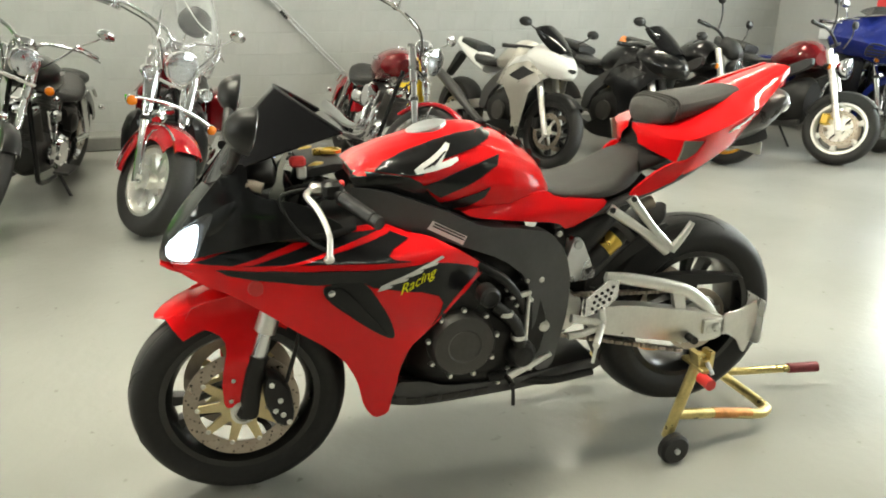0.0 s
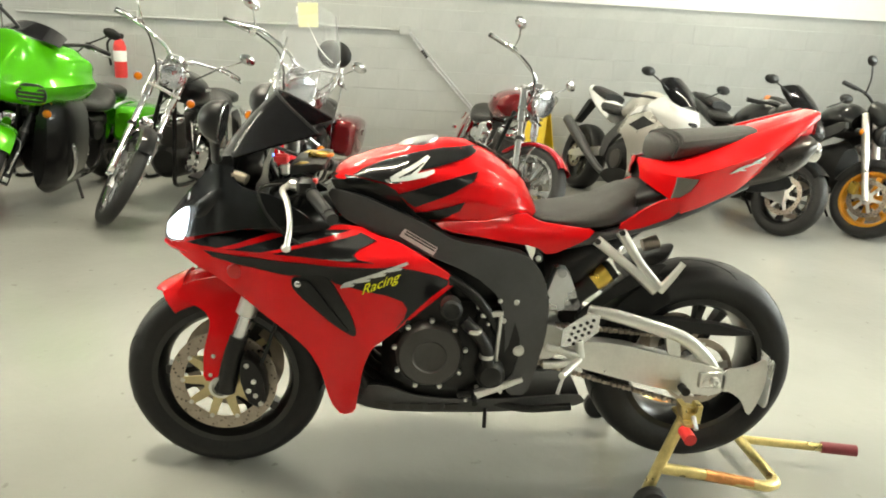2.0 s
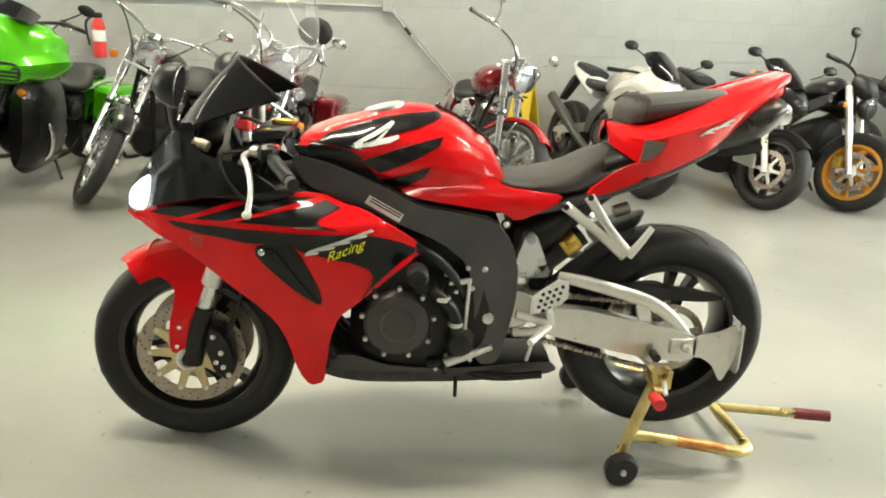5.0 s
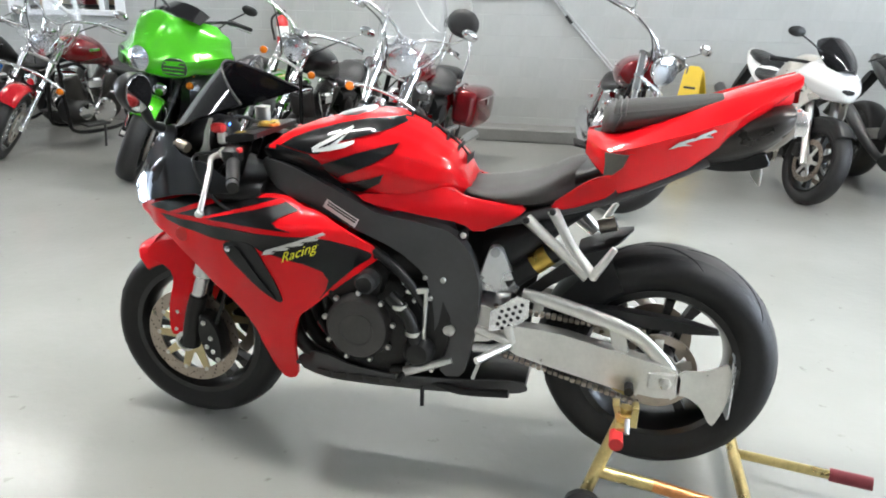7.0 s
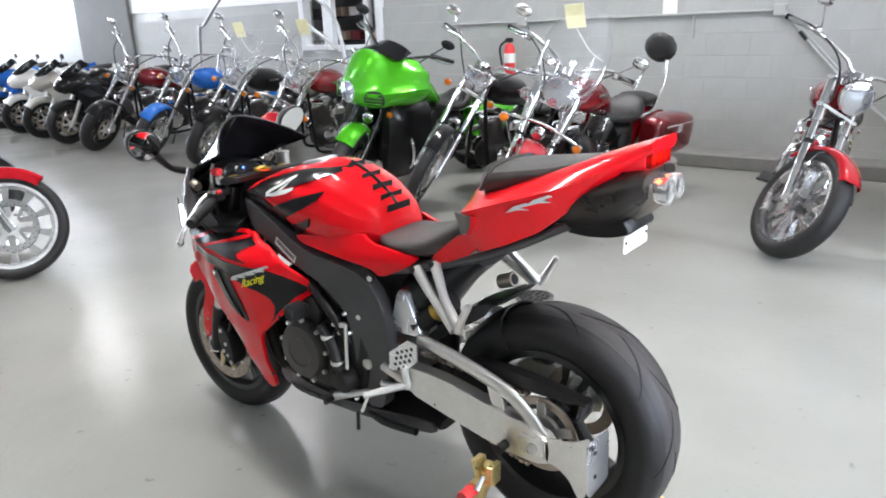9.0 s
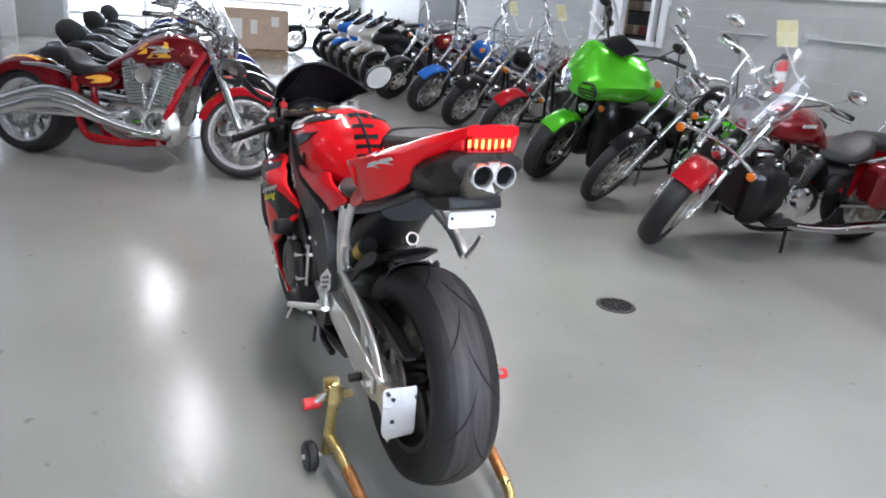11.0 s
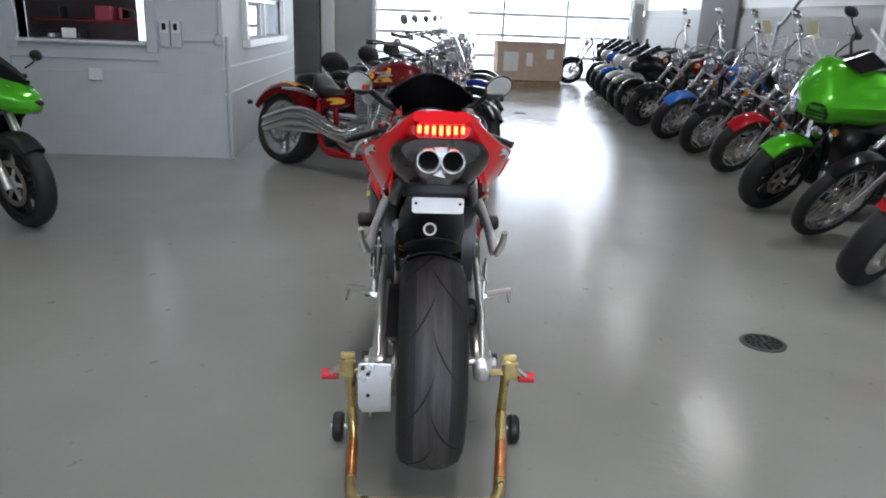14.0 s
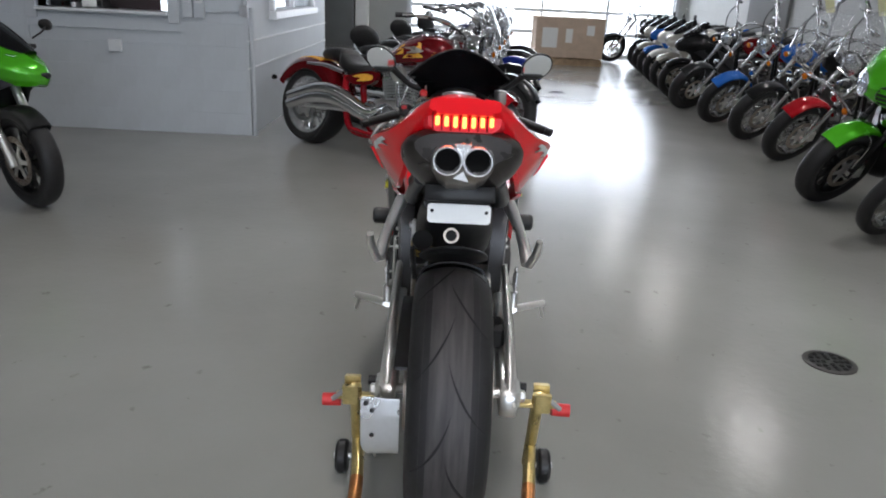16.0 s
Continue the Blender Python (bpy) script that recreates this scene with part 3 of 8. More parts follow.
def south_window():
    w = tagged(new("window_3"), "long daylit shop window with white frame and mullions", "window", "", "structure")
    x0, x1, z0, z1 = S_WIN
    for g in (box(x0 + 0.03, YS - 0.1, (z0 + z1) / 2, 0.06, 0.1, z1 - z0), box(x1 - 0.03, YS - 0.1, (z0 + z1) / 2, 0.06, 0.1, z1 - z0), box((x0 + x1) / 2, YS - 0.1, z0 + 0.03, x1 - x0 - 0.12, 0.1, 0.06), box((x0 + x1) / 2, YS - 0.1, z1 - 0.03, x1 - x0 - 0.12, 0.1, 0.06)):
        part("frame", g, M_TRIM, w)
    wd = (x1 - x0 - 0.12) / 4
    for k in range(4):
        if k:
            part("mullion", box(x0 + 0.06 + wd * k, YS - 0.1, (z0 + z1) / 2, 0.05, 0.08, z1 - z0 - 0.124, 0.004), M_TRIM, w)
        p = part("pane", box(x0 + 0.06 + wd * (k + 0.5), YS - 0.1, (z0 + z1) / 2, wd - 0.054, 0.006, z1 - z0 - 0.124), M_GLASS, w)
        p.visible_shadow = False
    f = thing("fire_alarm", "red fire alarm pull station on the wall", "alarm")
    part("case", box(4.1, YS + 0.03, 1.3, 0.12, 0.05, 0.15, 0.008), M_REDRUB, f)
    b = thing("junction_box", "white junction box with cable on the wall", "box")
    part("box", box(3.9, YS + 0.03, 1.28, 0.1, 0.06, 0.16, 0.006), M_TRIM, b)
    part("cable", tube([(3.9, YS + 0.02, 1.36), (3.9, YS + 0.02, 1.9)], 0.012), M_PLASTIC, b)
    b2 = thing("outlet_box", "white outlet box low on the grey wall", "outlet")
    part("box", box(4.78, YS + 0.025, 0.98, 0.16, 0.05, 0.14, 0.006), M_TRIM, b2)


south_window()


def east_fittings():
    x0, x1, z0, z1 = E_DOOR
    w = tagged(new("window_4"), "interior window with white frame showing shelves", "window", "", "structure")
    for yy, wide in ((x0 + 0.06, 0.12), (x1 - 0.05, 0.10)):
        part("frame_side", box(XE + 0.05, yy, (z0 + z1) / 2, 0.14, wide, z1 - z0, 0.006), M_TRIM, w)
    part("sill", box(XE + 0.04, (x0 + x1) / 2 + 0.01, z0 + 0.03, 0.16, x1 - x0 - 0.224, 0.06, 0.006), M_TRIM, w)
    for yy, wide in ((6.55, 0.18), (5.85, 0.07)):
        part("mullion", box(XE + 0.07, yy, (z0 + z1) / 2 + 0.03, 0.09, wide, z1 - z0 - 0.062, 0.005), M_TRIM, w)
    s = thing("shelf_unit", "dark metal storage shelves with goods behind the window", "shelf")
    part("back_panel", box(XE + 1.0, 6.3, 1.3, 0.04, 2.8, 2.6), M_LINER, s)
    rnd = random.Random(11)
    for k in range(5):
        z = 0.88 + k * 0.315
        part("shelf", box(XE + 0.62, 6.3, z, 0.42, 2.4, 0.03, 0.004), M_ENGINE, s)
        for q in range(8):
            part("carton", box(XE + 0.62, 5.25 + q * 0.3 + 0.06 * rnd.random(), z + 0.015 + 0.06, 0.3, 0.14 + 0.1 * rnd.random(), 0.12, 0.006), rnd.choice([M_CARD, M_GREYPRINT, M_MAROON, M_LINER, M_STEELG]), s)
    for yy in (6.82, 5.70):
        part("upright", box(XE + 0.33, yy, 1.4, 0.06, 0.20, 2.6, 0.006), M_WOODP, s, "brown wooden upright")
    structure("wall_store", box(XE + 1.2, 6.3, HC / 2, 0.1, 4.4, HC), M_LINER)
    c = thing("wall_conduit", "grey conduit with boxes along the block wall", "conduit")
    part("pipe", tube([(XE - 0.02, 0.9, 1.385), (XE - 0.02, 4.6, 1.36)], 0.012), M_WALL, c)
    part("riser", tube([(XE - 0.022, 1.62, 1.38), (XE - 0.022, 1.62, 1.16)], 0.014), M_WALL, c)
    for yy, zz in ((0.86, 1.385), (3.5, 1.375)):
        part("box", box(XE - 0.03, yy, zz, 0.05, 0.1, 0.1, 0.006), M_WALL, c)
    cb = thing("cable", "slack grey cable hanging from the wall box", "cable")
    part("lead", tube([(XE - 0.04, 0.82, 1.37), (XE - 0.05, 0.68, 1.2), (XE - 0.05, 0.42, 0.92), (XE - 0.05, 0.1, 0.6), (XE - 0.05, -0.25, 0.32)], 0.009), M_STEELG, cb)
    part("second_lead", tube([(XE - 0.04, 0.80, 1.37), (XE - 0.05, 0.60, 1.16), (XE - 0.05, 0.30, 0.84), (XE - 0.05, -0.05, 0.48), (XE - 0.05, -0.3, 0.28)], 0.007), M_STEELG, cb)
    part("splice", tube([(XE - 0.05, 0.68, 1.2), (XE - 0.05, 0.62, 1.13)], 0.016), M_PLASTIC, cb)
    n = thing("notice", "small white notice above the conduit", "paper")
    part("sheet", box(XE - 0.006, 1.86, 1.46, 0.004, 0.14, 0.18), M_PAPER, n)
    e = thing("fire_extinguisher", "red fire extinguisher with white label on the wall", "extinguisher")
    part("cylinder", at(lathe([(0.0, 0), (0.055, 0.005), (0.06, 0.03), (0.06, 0.30), (0.045, 0.35), (0.02, 0.37)], 20, "z"), XE - 0.09, 3.62, 0.78), M_REDRUB, e)
    part("valve", box(XE - 0.09, 3.62, 1.18, 0.04, 0.09, 0.05, 0.01), M_PLASTIC, e)
    part("label", at(lathe([(0.0605, 0), (0.0615, 0.002), (0.0615, 0.1), (0.0605, 0.102)], 20, "z"), XE - 0.09, 3.62, 0.94), M_PAPER, e)
    part("hose", tube([(XE - 0.09, 3.66, 1.18), (XE - 0.13, 3.72, 1.1), (XE - 0.12, 3.70, 0.9)], 0.012), M_PLASTIC, e)
    part("bracket", box(XE - 0.015, 3.62, 1.0, 0.03, 0.06, 0.2), M_STEELG, e)
    r = thing("pipe_rack", "grey tubular steel rack frame by the wall", "rack")
    part("rail", tube([(5.0, 8.7, 0.0), (5.0, 8.55, 1.35), (5.0, 8.4, 1.5), (5.0, 7.95, 1.84), (5.0, 7.8, 1.88), (5.0, 6.4, 1.88), (5.0, 6.28, 1.84), (5.0, 5.75, 1.4), (5.0, 5.6, 0.0)], 0.025, 10, 5), M_STEELG, r)
    part("brace", tube([(5.0, 6.3, 1.45), (5.0, 5.72, 1.1)], 0.022), M_STEELG, r)


east_fittings()


def drain(x, y, r):
    d = thing("floor_drain", "round cast iron drain cover set in the floor", "drain")
    part("ring", at(lathe([(r, 0.0), (r, 0.004), (r - 0.02, 0.006), (r - 0.022, 0.0)], 28, "z"), x, y, 0), M_COVER, d)
    part("cover", at(lathe([(r - 0.022, 0.0), (r - 0.024, 0.003), (0.0, 0.004)], 28, "z"), x, y, 0), M_ENGINE, d)
    for q in (0.025, 0.048, 0.071):
        for a in np.linspace(0, 6.28, int(q * 170), endpoint=False):
            if q < r - 0.03:
                part("slot", box(x + math.cos(a) * q, y + math.sin(a) * q, 0.005, 0.015, 0.015, 0.003), M_GROOVE, d)


drain(1.59, 1.0, 0.105)
drain(1.6, 9.6, 0.13)


def ceiling_lamps():
    first = None
    for lx, ly in LAMPS:
        if first is None:
            first = thing("ceiling_lamp", "white strip lamp hung from the ceiling", "lamp", "ceiling lamps")
            part("housing", box(0, 0, HC - 0.1, 0.26, 1.66, 0.08, 0.01), M_TRIM, first)
            # opaque slats added below the light, to split its reflection into stripes
            for sx in (-0.11, 0, 0.11):
                part("reflector", box(sx, 0, HC - 0.185, 0.03, 1.62, 0.02, 0.004), M_TRIM, first)
            for sy in (-0.7, 0.7):
                part("hanger", tube([(0, sy, HC - 0.06), (0, sy, HC)], 0.006), M_STEELG, first)
            first.location = (lx, ly, 0)
        else:
            copy_thing(first, pose(lx, ly, 0))


ceiling_lamps()


def crate():
    b = thing("cardboard_crate", "large brown cardboard crate on a wooden pallet with paper labels", "crate")
    part("carton", box(2.42, 14.75, 0.54, 1.42, 0.95, 0.78, 0.01), M_CARD, b)
    part("lid", box(2.42, 14.75, 0.94, 1.46, 0.99, 0.04, 0.008), M_CARD, b)
    for dx, dz, w, h in ((-0.42, 0.55, 0.32, 0.4), (-0.02, 0.6, 0.14, 0.28), (0.42, 0.72, 0.16, 0.2)):
        part("label", box(2.42 + dx, 14.27, dz, w, 0.004, h), M_PAPER, b)
    pl = thing("pallet", "bare wooden pallet under the crate", "pallet")
    for k in range(6):
        part("deck_board", box(2.42 - 0.62 + k * 0.248, 14.75, 0.135, 0.12, 1.0, 0.02), M_WOODP, pl)
    for k in range(3):
        part("runner", box(2.42, 14.75 - 0.45 + k * 0.45, 0.062, 1.42, 0.06, 0.122), M_WOODP, pl)


crate()


def wet_floor_sign(x, y, z0, turn):
    s = thing("wet_floor_sign", "yellow plastic folding caution sign standing on the ledge", "sign")
    s.matrix_basis = pose(x, y, z0, 0, 0, turn)
    for sg, nm in ((1, "front_leaf"), (-1, "rear_leaf")):
        g = prism([(-0.15, 0.0), (-0.13, 0.02), (-0.13, 0.03), (-0.05, 0.03), (-0.05, 0.0), (0.05, 0.0), (0.05, 0.03), (0.13, 0.03), (0.15, 0.0), (0.11, 0.62), (0.05, 0.66), (-0.05, 0.66), (-0.11, 0.62)], -0.006, 0.006, 0.003, 0)
        leaf = part(nm, moved(g, pose(-sg * 0.12, 0, 0, 0, sg * 10.5, 0)), M_YSIGN, s)
        if sg == 1:
            part("symbol", moved(prism([(-0.05, 0.26), (0.05, 0.26), (0.0, 0.38)], -0.010, -0.007, 0.001, 0), pose(-0.12, 0, 0, 0, 10.5, 0)), M_PLASTIC, leaf)
            for z in (0.46, 0.2, 0.16):
                part("bar", moved(box(-0.008, 0, z, 0.003, 0.14, 0.02), pose(-0.12, 0, 0, 0, 10.5, 0)), M_ENGINE, leaf)


wet_floor_sign(5.40, -0.55, LEDGE_Z, -48)


# ---- motorcycles: shared parts; local axes: y ahead, x to the rider's right, z up ----
def tyre_geo(r, w, rim, n=44):
    h = r - rim
    prof = [(rim, -w * 0.36), (rim + h * 0.25, -w * 0.47), (rim + h * 0.55, -w * 0.5), (rim + h * 0.78, -w * 0.44), (rim + h * 0.92, -w * 0.30), (r - h * 0.01, -w * 0.12), (r, 0)]
    prof = prof + [(a, -b) for a, b in reversed(prof[:-1])]
    return lathe(prof + [(rim - 0.01, w * 0.3), (rim - 0.01, -w * 0.3)], n, "x", True)


def rim_geo(rim, w, n=44):
    prof = [(rim + 0.006, -w * 0.40), (rim - 0.012, -w * 0.40), (rim - 0.022, -w * 0.30), (rim - 0.03, -w * 0.1), (rim - 0.03, w * 0.1), (rim - 0.022, w * 0.30), (rim - 0.012, w * 0.40), (rim + 0.006, w * 0.40), (rim + 0.002, w * 0.3), (rim + 0.002, -w * 0.3)]
    return lathe(prof, n, "x", True)


def wheel(parent, name, y, z, r, w, rim, m_rim, spokes=6, style="cast", disc=0.0, m_disc=None, turn=None, hub_r=0.045, m_spoke=None, discs=(-1, 1)):
    wh = new(name)
    wh.parent = parent
    wh.matrix_basis = (turn or Matrix()) @ pose(0, y, z)
    part("tyre", tyre_geo(r, w, rim), M_RUBBER, wh)
    part("rim", rim_geo(rim, w), m_rim, wh)
    part("hub", lathe([(0.015, -w * 0.5), (hub_r, -w * 0.48), (hub_r, -w * 0.2), (hub_r * 0.8, 0), (hub_r, w * 0.2), (hub_r, w * 0.48), (0.015, w * 0.5)], 18), m_spoke or m_rim, wh)
    gs = []
    for i in range(spokes):
        a = 2 * math.pi * i / spokes
        if style == "cast":
            g = loft([[(-0.014, -0.026, hub_r * 0.7), (0.014, -0.026, hub_r * 0.7), (0.014, 0.026, hub_r * 0.7), (-0.014, 0.026, hub_r * 0.7)],
                      [(-0.016, -0.014, (hub_r + rim) / 2), (0.016, -0.014, (hub_r + rim) / 2), (0.016, 0.014, (hub_r + rim) / 2), (-0.016, 0.014, (hub_r + rim) / 2)],
                      [(-0.018, -0.026, rim - 0.024), (0.018, -0.026, rim - 0.024), (0.018, 0.026, rim - 0.024), (-0.018, 0.026, rim - 0.024)]])
            gs.append(moved(g, Matrix.Rotation(a, 4, "X")))
        else:
            sd = 1 if i % 2 else -1
            tw = 0.22 if (i // 2) % 2 else -0.22
            p0 = (sd * w * 0.3, hub_r * math.sin(a + tw * 3), hub_r * math.cos(a + tw * 3))
            p1 = (0, (rim - 0.02) * math.sin(a), (rim - 0.02) * math.cos(a))
            gs.append(tube([p0, p1], 0.003, 5))
    part("spokes", join(*gs), m_spoke or m_rim, wh)
    if disc:
        for sd in discs:
            x = sd * (w * 0.5 + 0.008)
            dk = part("brake_disc", lathe([(disc, x - 0.003), (disc, x + 0.003), (disc * 0.76, x + 0.003), (disc * 0.76, x - 0.003)], 36, "x", True), m_disc or M_STEEL, wh)
            part("holes", join(*[at(lathe([(0.0042, 0), (0.0042, 0.0004)], 6), x + sd * 0.003, q * math.cos(t), q * math.sin(t)) for q in (disc * 0.83, disc * 0.93) for t in np.linspace(0, 6.283, 22, endpoint=False) + q * 9]), M_GROOVE, dk)
            part("disc_carrier", star(6, hub_r * 1.1, disc * 0.78, 0.28, 0.10, x - 0.004, x + 0.004), M_ALU, wh)
    return wh


def star(n, r0, r1, w0, w1, x0, x1):
    """A ring of n arms cut from one plate."""
    out = []
    for i in range(n):
        a = 2 * math.pi * i / n
        for rad, off in ((r0, -math.pi / n), (r0, -w0), (r1, -w1), (r1, w1), (r0, w0)):
            out.append((rad * math.cos(a + off), rad * math.sin(a + off)))
    return prism(out, x0, x1, 0.001, 0)


def finned(p0, p1, rad, n=14, m=0.92):
    """A cooling-finned cylinder from p0 to p1."""
    a, b = Vector(p0), Vector(p1)
    length = (b - a).length
    prof = []
    for i in range(n):
        z = length * i / n
        prof += [(rad * m, z), (rad * m, z + length / n * 0.45), (rad, z + length / n * 0.5), (rad, z + length / n * 0.95)]
    prof += [(rad * 0.8, length), (rad * 0.7, length * 1.12), (rad * 0.3, length * 1.2)]
    g = lathe(prof, 18, "z")
    return moved(g, Matrix.Translation(a) @ (b - a).to_track_quat("Z", "Y").to_matrix().to_4x4())


def rod(p0, p1, r, n=10):
    return tube([p0, p1], r, n)


def steer(axis_point, rake, angle):
    """Turns the front end about its steering axis; angle: degrees to the left."""
    ax = Vector((0, -math.sin(radians(rake)), math.cos(radians(rake))))
    t = Matrix.Translation(axis_point)
    return t @ Matrix.Rotation(radians(angle), 4, ax) @ t.inverted()


def mirror_unit(parent, base, tip, rx, ry, m_case, S, round_=True):
    mi = part("mirror", moved(tube([base, tuple((np.array(base) + np.array(tip)) / 2 + np.array((0, 0.02, 0.0))), tip], 0.006, 8), S), m_case, parent)
    g = body([(-0.025, rx * 0.3, -ry * 0.5, ry * 0.5), (-0.012, rx * 0.9, -ry * 0.95, ry * 0.95), (0.0, rx, -ry, ry), (0.012, rx * 0.97, -ry * 0.97, ry * 0.97)][::1], OVAL, 3)
    g = moved(g, S @ Matrix.Translation(tip) @ pose(0, 0, 0, 0, 0, 180))
    part("shell", g, m_case, mi)
    q = body([(-0.0135, rx * 0.9, -ry * 0.9, ry * 0.9), (-0.012, rx * 0.92, -ry * 0.92, ry * 0.92), (-0.011, rx * 0.9, -ry * 0.9, ry * 0.9)], OVAL, 2)
    part("glass", moved(q, S @ Matrix.Translation(tip)), M_MIRROR, mi)


def each_bolt(name, spec, material, parent):
    """One object for each bolt, on one mesh."""
    name = name.rstrip("s")
    places, r, h, *axis = spec
    first = None
    for p in places:
        if first is None:
            first = part(name, bolts([(0, 0, 0)], r, h, *axis), material, parent)
            first.location = p
        else:
            same_part(name, first, pose(*p), parent)


def lamp_pod(parent, name, p, r, S, m_lens=M_AMBER, m_case=M_CHROME, ahead=1):
    lp = part(name, moved(lathe([(0.01, -r * 1.6 * ahead), (r * 0.8, -r * 1.2 * ahead), (r, -r * 0.2 * ahead), (r * 0.95, 0)], 16, "y"), S @ Matrix.Translation(p)), m_case, parent)
    part("lens", moved(lathe([(r * 0.95, 0), (r * 0.85, r * 0.3 * ahead), (r * 0.4, r * 0.55 * ahead), (0.002, r * 0.6 * ahead)], 16, "y"), S @ Matrix.Translation(p)), m_lens, lp)
    return lp


def headlamp(parent, p, r, S, m_shell=M_CHROME):
    hl = part("headlamp", moved(lathe([(0.01, -r * 1.1), (r * 0.5, -r * 1.0), (r * 0.85, -r * 0.6), (r * 1.0, -0.03), (r * 1.05, -0.01), (r * 1.05, 0.012), (r * 0.97, 0.016)], 28, "y"), S @ Matrix.Translation(p)), m_shell, parent)
    part("reflector", moved(lathe([(r * 0.96, 0.012), (r * 0.75, -0.015), (r * 0.4, -0.035), (0.025, -0.045), (0.018, -0.01), (0.002, -0.008)], 28, "y"), S @ Matrix.Translation(p)), M_CHROME, hl)
    part("lens", moved(lathe([(r * 0.97, 0.012), (r * 0.9, 0.022), (r * 0.5, 0.032), (0.002, 0.036), (0.002, 0.033), (r * 0.5, 0.029), (r * 0.9, 0.019)], 28, "y"), S @ Matrix.Translation(p)), M_HEADGLASS, hl)
    return hl


def cruiser(name, label, at_xy, heading, lean=-10, steer_by=26, wb=1.65, rake=32, rf=0.33, wf=0.13, rimf=0.22, rr=0.325, wr=0.17, rimr=0.21, spokes_f=28, style_f="wire", spokes_r=10,
            m_tank=M_REDDK, m_fender=None, m_rim=M_RIMDK, m_rimr=None, fork_len=0.78, bar=(0.12, 0.40, 0.26, 0.06), head_r=0.085, shield=0, bags=None, rest=False, fairing=None, big_fender=True,
            seat_z=0.70, engine=M_CHROME, m_engine2=M_ENGINE, tank_h=0.22, pipes=2, signals=True, tag=False, scale=1.0, mirrors=True, group="motorcycles along the wall", bar_mat=M_CHROME, seat2=True, light_bar=False, lowers=False, piping=False, category="motorcycle"):
    m_fender = m_fender or m_tank
    b = thing(name, label, category, group)
    b.matrix_basis = pose(at_xy[0], at_xy[1], 0, 0, 0, heading - 90) @ pose(0, 0, 0, 0, lean, 0) @ Matrix.Diagonal((scale, scale, scale, 1))
    S = steer((0, -0.06, rf), rake, steer_by)
    sr, cr = math.sin(radians(rake)), math.cos(radians(rake))

    def up(x, d, ahead=0.0):
        """A place d metres up the fork from the axle."""
        return (x, -sr * d + ahead * cr, rf + cr * d + ahead * sr)

    # front end
    wheel(b, "front_wheel", 0, rf, rf, wf, rimf, m_rim, spokes_f, style_f, 0.14, M_STEEL, S, 0.05, m_rim, (-1,))
    fx = wf / 2 + 0.045
    for sd in (-1, 1):
        fk = part("fork_leg", moved(join(tube([up(sd * fx, -0.03), up(sd * fx, 0.36)], [0.027, 0.029, 0.026], 14), tube([up(sd * fx, 0.36), up(sd * fx, fork_len)], 0.021, 12)), S), M_CHROME if engine is M_CHROME else M_BLACKP, b)
        part("axle_clamp", moved(at(lathe([(0.012, -0.02), (0.03, -0.015), (0.03, 0.015), (0.012, 0.02)], 12), sd * fx, 0, rf), S), M_ALU, fk)
        if light_bar:
            lamp_pod(b, "turn_signal", up(sd * 0.27, 0.40, 0.10), 0.032, S)
    for d in (fork_len - 0.02, fork_len - 0.2):
        part("triple_clamp", moved(prism([(up(0, d)[1] - 0.03, up(0, d)[2] - 0.012), (up(0, d)[1] + 0.035, up(0, d)[2] - 0.0), (up(0, d)[1] + 0.035, up(0, d)[2] + 0.025), (up(0, d)[1] - 0.03, up(0, d)[2] + 0.015)], -fx - 0.03, fx + 0.03, 0.004), S), engine if engine is M_CHROME else M_PLASTIC, b)
    if big_fender:
        part("front_fender", moved(arc_band(0, rf, rf + 0.045, wf / 2 + 0.03, 28, 200, 0.004, 0.05, 26, 0.05), S), m_fender, b)
    else:
        part("front_fender", moved(arc_band(0, rf, rf + 0.03, wf / 2 + 0.012, 50, 150, 0.004, 0.025, 18, 0.015), S), m_fender, b)
    for sd in (-1, 1):
        part("fork_shroud", moved(tube([up(sd * fx, fork_len - 0.30), up(sd * fx, fork_len - 0.02)], [0.030, 0.031, 0.029], 14), S), M_CHROME if engine is M_CHROME else M_PLASTIC, b)
        part("fork_seal", moved(tube([up(sd * fx, 0.35), up(sd * fx, 0.375)], 0.031, 12), S), M_PLASTIC, b)
    part("fender_brace", moved(tube([(-fx, 0.0, rf + 0.05), (-fx + 0.005, -0.05, rf + rf * 0.86), (fx - 0.005, -0.05, rf + rf * 0.86), (fx, 0.0, rf + 0.05)], 0.007, 6), S), M_CHROME, b)
    part("horn", moved(at(lathe([(0.015, -0.03), (0.045, -0.02), (0.05, 0.0), (0.035, 0.012), (0.002, 0.016)], 16, "y"), 0.0, up(0, 0.42, -0.05)[1], up(0, 0.42, -0.05)[2]), S), M_CHROME, b)
    part("brake_caliper", moved(box(-wf / 2 - 0.015, -0.12, rf - 0.02, 0.05, 0.07, 0.11, 0.012), S), M_ALU, b)
    hd = up(0, fork_len - 0.12, 0.12)
    if fairing is None:
        headlamp(b, hd, head_r, S)
        if light_bar:
            part("light_bar", moved(tube([up(-0.3, 0.42, 0.08), up(-0.1, 0.46, 0.09), up(0.1, 0.46, 0.09), up(0.3, 0.42, 0.08)], 0.012), S), M_CHROME, b)
    if signals and not light_bar:
        for sd in (-1, 1):
            st = lamp_pod(b, "turn_signal", up(sd * 0.19, fork_len - 0.22, 0.07), 0.03, S)
    # bars
    top = up(0, fork_len)
    rise, wide, back, drop = bar
